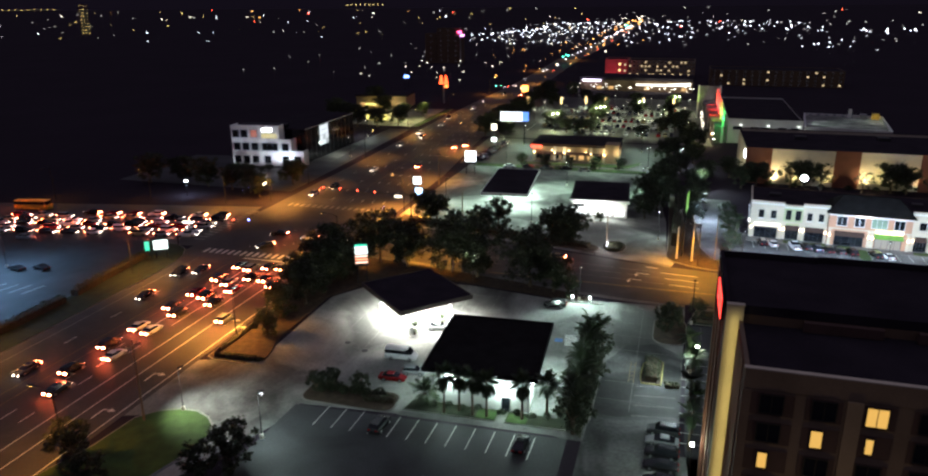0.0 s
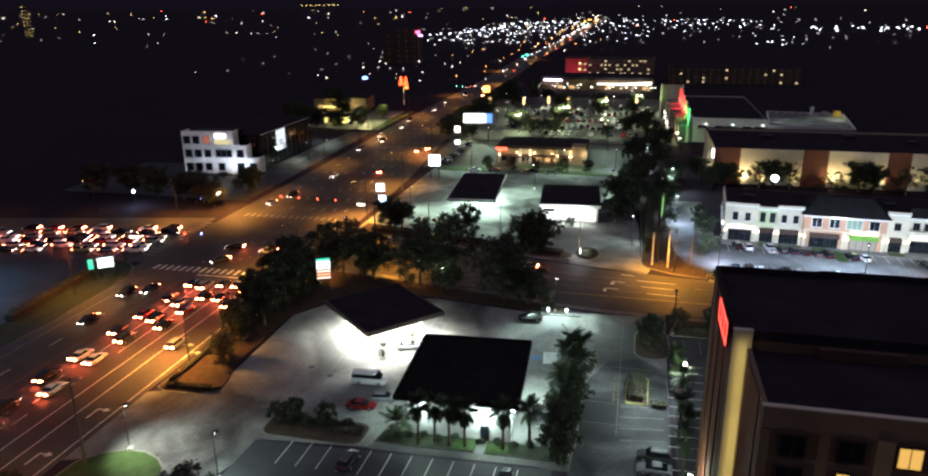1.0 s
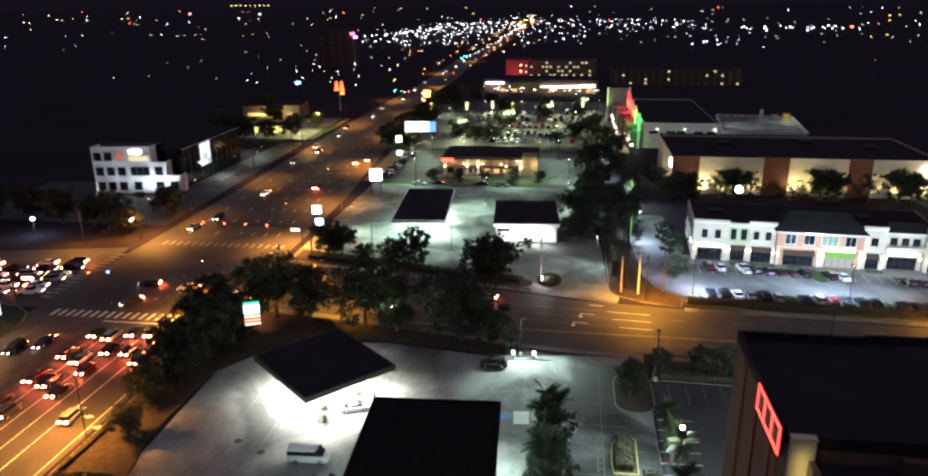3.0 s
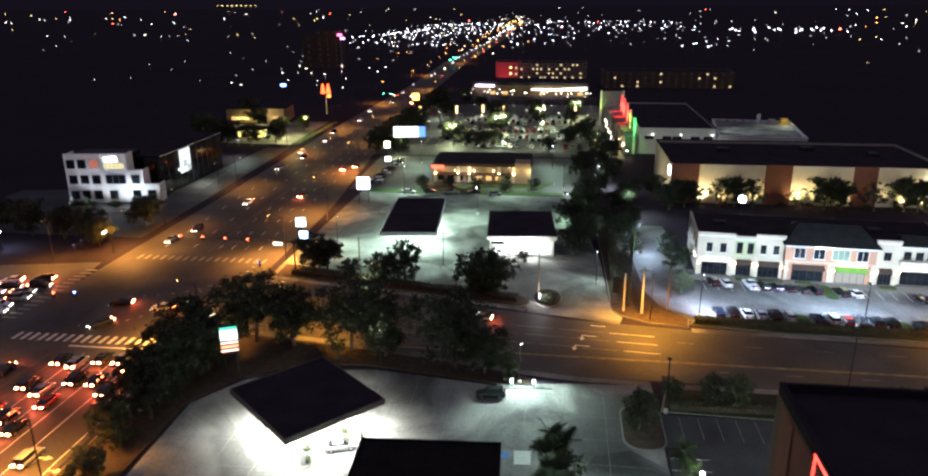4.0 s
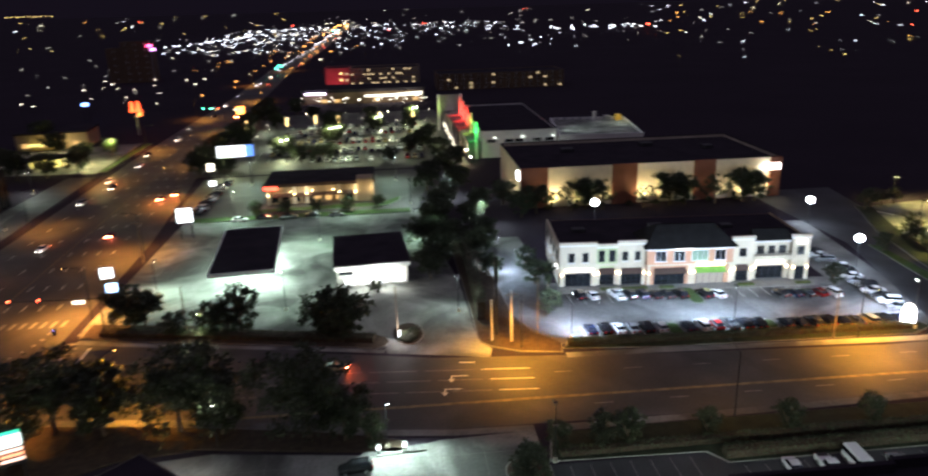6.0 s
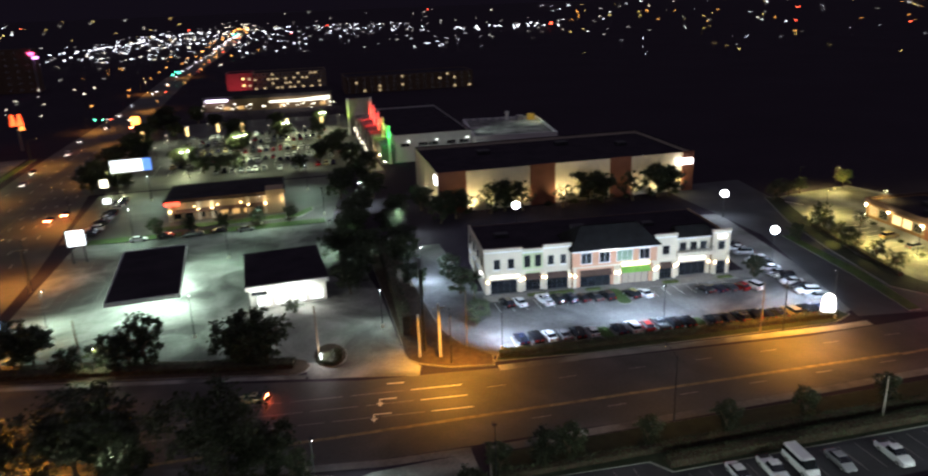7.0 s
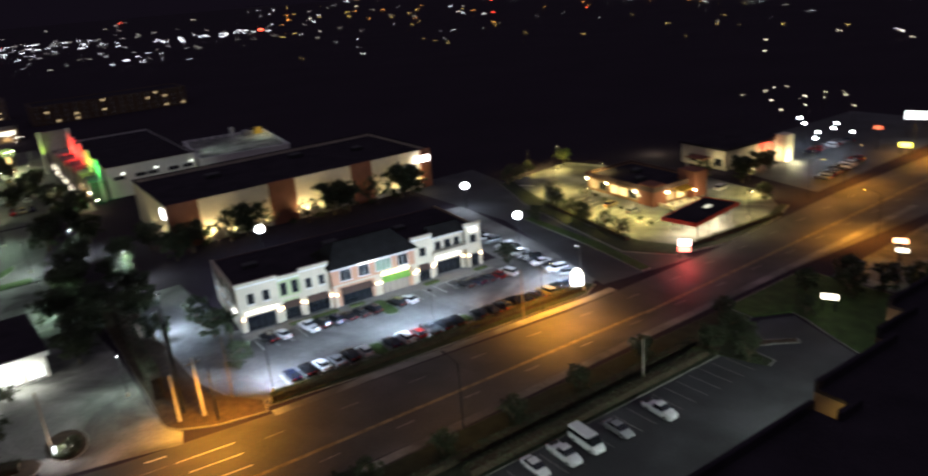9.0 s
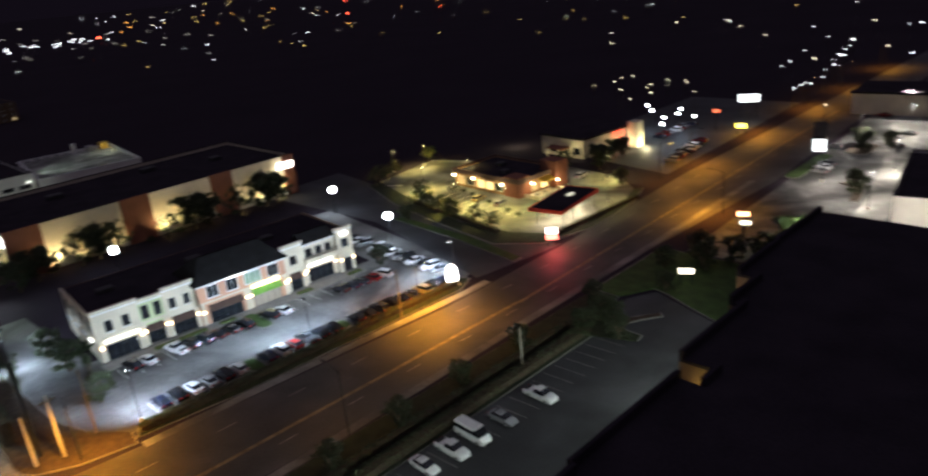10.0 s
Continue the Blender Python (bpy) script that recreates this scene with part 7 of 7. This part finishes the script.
for x, y, s in ((-118, 234, 1.6), (-116, 233, 1.8), (-107, 236, 1.8), (-104.6, 237, 1.8), (-127, 233.6, 2.0), (-130, 233, 2.0), (-124, 233.6, 1.4)):
    shrub(x, y, s, 0.9, "low dark shrub before the office")
for x, y, k, s in ((-98, 196, 1, 0.8), (-104, 200, 0, 0.9), (-112, 202, 1, 0.9), (-122, 203, 0, 1.0), (-96, 214, 2, 1.0), (-100, 222, 2, 0.9), (-134, 206, 1, 1.0), (-146, 204, 0, 1.0), (-106, 340, 0, 1.0), (-114, 332, 1, 1.0), (-112, 362, 2, 1.0), (-124, 330, 0, 1.1), (-134, 340, 1, 1.1), (-146, 350, 0, 1.1), (-104, 372, 2, 0.9), (-128, 376, 1, 1.1), (-142, 400, 0, 1.2)):
    tree(k, x, y, s, (x * 53) % 360, "dark tree beside the office lawn")
# mall car park trees
for x, y, k, q in ((-46, 441, 1, 1.0), (-37, 470, 1, 1.0), (-42, 424, 2, 1.0), (-14, 405, 1, 1.1), (-15, 338, 2, 0.9), (-9, 340, 2, 0.9), (-21, 339, 2, 0.85), (22, 345, 2, 1.0), (28, 356, 1, 0.9), (31, 372, 2, 1.0), (-50, 384, 1, 1.0), (-47, 366, 2, 1.0), (-12, 414, 2, 1.1), (4, 436, 2, 1.0), (-26, 448, 2, 1.0), (24, 400, 2, 0.9), (33, 334, 1, 0.9), (14, 330, 2, 0.8)):
    tree(k, x, y, q, x * 40, "leafy tree among the shopping car park lamps")
for k in range(22):
    x = -50 + (k * 37 % 92)
    y = 326 + (k * 53 % 132)
    tree(k % 3 + 1, x, y, 0.85, k * 40, "tree in a shopping car park island")
    # lantern added beside every second tree to brighten its crown
    if k % 2:
        lantern(x + 1.5, y - 3.6, 6.8, 1900, (0.9, 1, 0.5))
for k in range(12):
    tree(k % 2, -56 + k * 0.3 - (k % 2) * 2, 322 + k * 15, 0.9, k * 30, "tree along the car park edge")
for k in range(5):
    tree(3, -26 + k * 9, 263.4, 0.8, k * 70, "small tree on the restaurant lawn")

for k in range(9):
    lantern(44.4 - k * 0.25, 318 + k * 13.5, 3.4, 260, (1, 0.8, 0.4))
# ------------------------------------------------------------------ distant buildings
def block(name, label, x0, x1, y0, y1, h, wall, storeys, lit, seed, pane=G_WARMWIN, step=6.0, angle=0.0):
    """A far building with rows of windows, some of them lit."""
    ob = thing(name, label, "building", pose(x0, y0, 0, 0, 0, angle))
    w, d = x1 - x0, y1 - y0
    walls(ob, 0, w, 0, d, 0, h, wall, 0.5)
    part("roof", Geo().box(0.5, w - 0.5, 0.5, d - 0.5, h - 0.8, h - 0.4), ROOF_DARK, ob)
    r = random.Random(seed)
    n = int(w / step)
    for s in range(storeys):
        for k in range(n):
            window(ob, ((k + 0.5) * w / n, -0.02, h * (s + 0.55) / storeys), 0, 1.3, 1.1, pane if r.random() < lit else GLASS_DARK, FASCIA, 1)
    return ob


FARWIN = glow("far_window_glow", (1.0, 0.72, 0.38), 0.4)
block("apartment_block", "long far building with a red-lit end and amber windows", -13.4, 38, 612, 634, 12.6, STUCCO_TAN, 4, 0.5, 3, FARWIN, 3.0)
redend = thing("red_lit_wing", "far building wing washed in red light", "building", pose(-31.6, 610, 0))
walls(redend, 0, 18.0, 0, 20, 0, 13.4, STUCCO_PINK, 0.5)
part("roof", Geo().box(0.5, 17.5, 0.5, 19.5, 12.6, 13.0), ROOF_DARK, redend)
for z in (4.8, 9.4):
    window(redend, (11.6, -0.02, z), 0, 1.6, 1.5, G_WARMWIN, FASCIA, 1)
    window(redend, (15.8, -0.02, z - 0.4), 0, 1.2, 1.4, FARWIN, FASCIA, 0)
lamp("SPOT", 1100, (1, 0.16, 0.22), (-24, 598, 2), (-23.5, 610, 9), 0.3, 120, 0.8)
block("apartment_block", "far dark building with few lit windows", 48, 136, 560, 590, 11, STUCCO_BROWN, 4, 0.14, 8, FARWIN, 5)
block("hotel_tower", "tall dark far hotel slab", -204, -181, 700, 716, 33, STUCCO_BROWN, 7, 0.0, 5, G_AMBER, 6.5)
block("hotel_tower", "lower dark wing beside the hotel slab", -217, -205, 702, 716, 28, STUCCO_BROWN, 5, 0.0, 6, G_AMBER, 7.5)
sig = thing("roof_sign", "red and violet neon on a far hotel", "sign", pose(-180, 699, 0))
part("post", Geo().box(-0.4, 0.4, 0, 0.5, 0, 34), STEEL, sig)
part("sign_face", Geo().slab(-2.5, 1.5, -0.6, -0.1, 28.6, 30.6, 0.1), glow("magenta_neon", (1, 0.08, 0.25), 3, False), sig)
part("sign_face", Geo().slab(0, 4, -0.6, -0.1, 25.6, 27.4, 0.1), glow("violet_neon", (0.8, 0.3, 0.9), 2, False), sig)
# restaurant with lit yard west of the main road
diner = thing("roadside_diner", "low tan diner with a yellow-lit yard", "restaurant", pose(-152, 392, 0, 0, 0, 6))
walls(diner, 0, 30, 0, 20, 0, 7, STUCCO_TAN, 0.4)
part("roof", Geo().slab(-0.6, 30.6, -0.6, 20.6, 7, 7.8, 0.1), ROOF_DARK, diner)
part("lit_awning", Geo().slab(6, 20, -3, -0.6, 2.2, 2.9, 0.05), glow("yellow_awning_glow", (1, 0.85, 0.2), 0.7), diner)
for k in range(4):
    window(diner, (4 + k * 7, -0.02, 2.2), 0, 3, 2, G_AMBER, BLACK_METAL, 1)
lamp("POINT", 4200, (0.95, 0.9, 0.35), (-106, 352, 6), size=0.3)
lamp("POINT", 3600, (0.9, 0.9, 0.4), (-103, 372, 6), size=0.3)
lamp("POINT", 500, (1, 0.85, 0.4), (-130, 388, 5), size=0.3)
island("island_diner", [(-97.4, 338), (-94.6, 338), (-95.4, 398), (-98.2, 398)], GRASS, "lit grass verge before the diner")
lot("pavement_diner", [(-150, 340), (-98, 336), (-100, 400), (-118, 396), (-150, 385)], CONCRETE_OLD, "paved yard before the diner", 0.006)
diner2 = thing("yellow_kiosk", "small flat kiosk with a yellow glowing front", "kiosk", pose(-128, 350, 0, 0, 0, 6))
walls(diner2, 0, 12, 0, 8, 0, 3.6, STUCCO_CREAM, 0.3)
part("roof", Geo().slab(-0.5, 12.5, -0.5, 8.5, 3.6, 4.1, 0.06), ROOF_DARK, diner2)
part("lit_front", Geo().slab(0.5, 11.5, -0.1, -0.004, 0.6, 3.2, 0.03), MATS["yellow_awning_glow"], diner2)
# shopping row with lit canopy behind the mall car park
row = thing("shop_row", "dark-roofed shop row with bright lit canopies", "building", pose(-38, 512, 0, 0, 0, -3))
walls(row, 0, 74, 0, 26, 0, 7, STUCCO_BROWN, 0.4)
part("roof", Geo().slab(-0.6, 74.6, -0.6, 26.6, 7, 9, 0.1), ROOF_DARK, row)
part("lit_canopy", Geo().loft([[(38, -4.5, 4.4), (56, -6.5, 4.4), (56, -0.65, 4.4), (38, -0.65, 4.4)], [(38, -4.5, 5.0), (56, -6.5, 5.3), (56, -0.65, 5.3), (38, -0.65, 5.0)]]), glow("shop_row_glow", (1, 0.95, 0.75), 1.1), row)
part("lit_canopy", Geo().loft([[(56.4, -6.5, 4.6), (73, -3.5, 4.6), (73, -0.65, 4.6), (56.4, -0.65, 4.6)], [(56.4, -6.5, 5.4), (73, -3.5, 6.4), (73, -0.65, 6.4), (56.4, -0.65, 5.4)]]), MATS["shop_row_glow"], row)
part("lit_canopy", Geo().slab(2, 14, -3, -0.65, 6.2, 7.2, 0.08), glow("shop_row_violet", (0.85, 0.75, 1), 2.2), row)
for k in (1, 2, 5, 8):
    window(row, (5 + k * 8, -0.02, 2.0), 0, 3.4, 2.0, G_AMBER, BLACK_METAL, 2)
for x in (-30, -10, 8, 26):
    lamp("POINT", 220, (0.9, 1, 0.6), (x, 504, 6), size=0.3)
for k, (x, y) in enumerate(((-10, 405), (10, 410), (-34, 404), (-52, 400), (26, 408), (-21, 409))):
    ban = thing("lit_banner", "narrow amber lit banner on a post", "banner", pose(x, y, 0), "lit banners")
    part("post", Geo().rod((0, 0, 0), (0, 0, 9), 0.12), STEEL, ban)
    part("banner_face", Geo().slab(-0.5, 0.5, -0.15, 0.15, 4.4, 8.2, 0.04), glow("banner_glow", (1, 0.66, 0.25), 1.2), ban)
# buildings to the east
east = thing("east_restaurant", "low restaurant with a lit yellow end wall", "restaurant", pose(199.4, 197, 0, 0, 0, -5))
walls(east, 0, 23, 0, 18, 0, 6, STUCCO_CREAM, 0.4)
part("roof", Geo().slab(-0.6, 23.6, -0.6, 18.6, 6, 6.8, 0.1), ROOF_DARK, east)
for y in (3, 8, 13):
    window(east, (-0.02, y, 2.2), -90, 2.6, 2.0, G_AMBER if y == 8 else GLASS_DARK, BLACK_METAL, 1)
part("porch", Geo().slab(-4.6, -0.65, 5, 12, 3.2, 3.6, 0.06), STUCCO_RUST, east)
for y in (5.4, 11.6):
    part("porch_post", Geo().slab(-4.4, -4.1, y - 0.15, y + 0.15, 0, 3.2, 0.03), STUCCO_CREAM, east)
part("end_tower", Geo().slab(19.0, 22.6, -5.6, -2.2, 0, 8.4, 0.1), STUCCO_CREAM, east)
part("sign_board", Geo().slab(14.6, 18.4, -0.9, -0.6, 4, 5.6, 0.05), MATS["red_neon_sign"], east)
for at, e in (((219.6, 187.2, 1.2), 900), ((216, 192.4, 2.6), 250), ((197.4, 200, 3.6), 90), ((197.0, 206, 2.8), 170), ((203, 228, 4), 500)):
    lamp("POINT", e, (1, 0.9, 0.5), at, size=0.2)
bigbox = thing("big_box_shop", "white-walled shop with a dark roof", "shop", pose(177.7, 104, 0, 0, 0, 10))
walls(bigbox, 0, 38, -36, 0, 0, 8, STUCCO_WHITE, 0.4, cap=ROOF_DARK)
part("roof", Geo().box(0.4, 37.6, -35.6, -0.4, 7.1, 7.4), ROOF_DARK, bigbox)
lamp("SPOT", 2600, (1, 0.92, 0.78), (166, 99, 8), (179, 92, 3), 0.3, 140, 0.8)
lot("pavement_east_drive", [(178, 106.4), (190, 107.2), (216, 113), (256, 120), (292, 128), (300, 136), (288, 135), (262, 129.4), (226, 120), (196, 114.6), (180, 113)], CONCRETE, "pale concrete drive along the shop", 0.012)
shopr = thing("far_lit_shop", "far shop with a bright white front", "shop", pose(306, 150, 0, 0, 0, 95))
walls(shopr, -30, 0, 0, 20, 0, 7, STUCCO_CREAM, 0.4)
part("roof", Geo().slab(-30.5, 0.5, -0.5, 20.5, 7, 7.8, 0.1), ROOF_DARK, shopr)
part("lit_front", Geo().slab(-28, -2, -0.9, -0.5, 3.6, 6.2, 0.05), G_SIGN, shopr)

# ------------------------------------------------------------------ far lights of the city
MASTS = Geo()


def far_lights(name, label, spots, mat):
    """Lamp heads, each an eight-sided body of the given size on a thin mast."""
    g = Geo()
    for x, y, z, s in spots:
        g.add([(x + s, y, z), (x, y + s, z), (x - s, y, z), (x, y - s, z), (x, y, z + s * 0.7), (x, y, z - s * 0.7)],
              [(0, 1, 4), (1, 2, 4), (2, 3, 4), (3, 0, 4), (1, 0, 5), (2, 1, 5), (3, 2, 5), (0, 3, 5)])
        MASTS.rod((x, y, 0), (x, y, z - s * 0.6), 0.12, 0.08, 3)
    return tagged(new(name, g.mesh(name, mat)), label, "lights", "", "stuff")


rng = random.Random(77)
# the camera's stand: far lamps are placed and enlarged from it to suit the view
VIEWPOINT = (17, 40)


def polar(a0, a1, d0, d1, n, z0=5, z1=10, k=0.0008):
    """Random spots by bearing from the north, clockwise, and distance from the camera, enlarged with it."""
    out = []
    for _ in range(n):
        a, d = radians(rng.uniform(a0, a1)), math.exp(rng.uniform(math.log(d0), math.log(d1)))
        out.append((VIEWPOINT[0] + d * math.sin(a), VIEWPOINT[1] + d * math.cos(a), rng.uniform(z0, z1), max(0.3, 0.8 * d * k * rng.uniform(0.6, 1.25))))
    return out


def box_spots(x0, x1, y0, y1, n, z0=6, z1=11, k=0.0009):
    """Spots in loose rows, as car park lamps stand, enlarged with distance from the camera."""
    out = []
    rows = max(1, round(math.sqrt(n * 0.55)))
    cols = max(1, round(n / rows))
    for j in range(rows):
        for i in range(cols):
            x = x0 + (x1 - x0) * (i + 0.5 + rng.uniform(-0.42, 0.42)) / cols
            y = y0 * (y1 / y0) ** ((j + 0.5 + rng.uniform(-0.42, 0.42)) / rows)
            out.append((x, y, rng.uniform(z0, z1), 0.9 * math.hypot(x - VIEWPOINT[0], y - VIEWPOINT[1]) * k * rng.uniform(0.6, 1.25)))
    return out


# spots along a line, enlarged with distance from the camera
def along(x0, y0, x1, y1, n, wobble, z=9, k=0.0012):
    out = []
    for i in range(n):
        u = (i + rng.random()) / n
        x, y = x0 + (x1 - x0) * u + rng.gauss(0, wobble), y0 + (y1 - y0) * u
        out.append((x, y, z * rng.uniform(0.7, 1.1), 0.85 * math.hypot(x - VIEWPOINT[0], y - VIEWPOINT[1]) * k * rng.uniform(0.6, 1.3)))
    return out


F_W = glow("far_white_glow", (0.86, 0.9, 1.0), 3.2, False)
F_WW = glow("far_warm_white_glow", (1.0, 0.9, 0.7), 2.6, False)
F_O = glow("far_orange_glow", (1.0, 0.42, 0.1), 2.6, False)
F_Y = glow("far_yellow_glow", (1.0, 0.72, 0.25), 1.5, False)
F_R = glow("far_red_glow", (1.0, 0.08, 0.04), 5, False)
F_G = glow("far_green_glow", (0.1, 1.0, 0.6), 4, False)
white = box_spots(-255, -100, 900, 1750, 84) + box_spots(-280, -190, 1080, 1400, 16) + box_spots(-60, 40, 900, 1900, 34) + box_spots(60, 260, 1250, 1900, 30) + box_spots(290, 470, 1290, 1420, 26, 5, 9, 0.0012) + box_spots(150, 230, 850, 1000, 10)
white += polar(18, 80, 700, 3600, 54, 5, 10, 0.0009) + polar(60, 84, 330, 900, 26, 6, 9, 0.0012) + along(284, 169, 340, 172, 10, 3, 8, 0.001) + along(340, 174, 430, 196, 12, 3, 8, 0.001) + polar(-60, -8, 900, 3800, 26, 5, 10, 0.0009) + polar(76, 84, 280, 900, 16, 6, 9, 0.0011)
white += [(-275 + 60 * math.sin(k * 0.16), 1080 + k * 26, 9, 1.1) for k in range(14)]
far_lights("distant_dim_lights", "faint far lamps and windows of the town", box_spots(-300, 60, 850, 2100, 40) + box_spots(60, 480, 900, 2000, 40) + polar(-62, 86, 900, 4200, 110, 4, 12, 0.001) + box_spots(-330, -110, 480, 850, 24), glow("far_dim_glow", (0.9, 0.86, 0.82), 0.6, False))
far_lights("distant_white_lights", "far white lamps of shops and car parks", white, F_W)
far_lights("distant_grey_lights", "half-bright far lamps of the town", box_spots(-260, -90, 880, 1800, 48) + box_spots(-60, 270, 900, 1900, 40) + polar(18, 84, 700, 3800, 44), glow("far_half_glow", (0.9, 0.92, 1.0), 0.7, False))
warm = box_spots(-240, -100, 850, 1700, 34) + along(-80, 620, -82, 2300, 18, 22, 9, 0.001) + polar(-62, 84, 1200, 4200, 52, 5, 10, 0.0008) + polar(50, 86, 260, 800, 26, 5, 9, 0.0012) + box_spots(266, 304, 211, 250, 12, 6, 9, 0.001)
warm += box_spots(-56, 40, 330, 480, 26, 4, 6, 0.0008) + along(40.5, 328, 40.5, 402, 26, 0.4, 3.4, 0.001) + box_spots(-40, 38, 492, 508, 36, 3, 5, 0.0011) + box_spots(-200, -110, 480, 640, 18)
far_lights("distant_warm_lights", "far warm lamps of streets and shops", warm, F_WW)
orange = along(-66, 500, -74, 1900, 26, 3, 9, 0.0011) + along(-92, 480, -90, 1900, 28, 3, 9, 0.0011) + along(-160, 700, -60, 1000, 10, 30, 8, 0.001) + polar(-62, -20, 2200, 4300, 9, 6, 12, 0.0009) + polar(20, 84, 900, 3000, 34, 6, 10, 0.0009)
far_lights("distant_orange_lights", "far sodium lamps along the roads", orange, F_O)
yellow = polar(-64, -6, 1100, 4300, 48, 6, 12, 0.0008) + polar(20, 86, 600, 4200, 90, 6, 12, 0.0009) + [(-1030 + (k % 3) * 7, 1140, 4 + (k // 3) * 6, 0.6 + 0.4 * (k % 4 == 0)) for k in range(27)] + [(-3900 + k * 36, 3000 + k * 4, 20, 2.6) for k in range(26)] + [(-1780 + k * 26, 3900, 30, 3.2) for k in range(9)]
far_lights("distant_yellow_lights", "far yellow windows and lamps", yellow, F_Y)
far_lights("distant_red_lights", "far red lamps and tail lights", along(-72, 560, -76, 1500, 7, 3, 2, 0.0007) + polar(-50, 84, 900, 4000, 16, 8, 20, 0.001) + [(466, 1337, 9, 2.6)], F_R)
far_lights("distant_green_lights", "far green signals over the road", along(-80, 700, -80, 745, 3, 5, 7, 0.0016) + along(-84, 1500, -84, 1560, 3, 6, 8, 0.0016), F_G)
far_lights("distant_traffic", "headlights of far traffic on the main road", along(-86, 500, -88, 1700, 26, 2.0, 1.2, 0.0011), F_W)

tagged(new("distant_lamp_posts", MASTS.mesh("distant_lamp_posts", BLACK_METAL)), "thin dark posts of far lamps", "posts", "", "stuff")
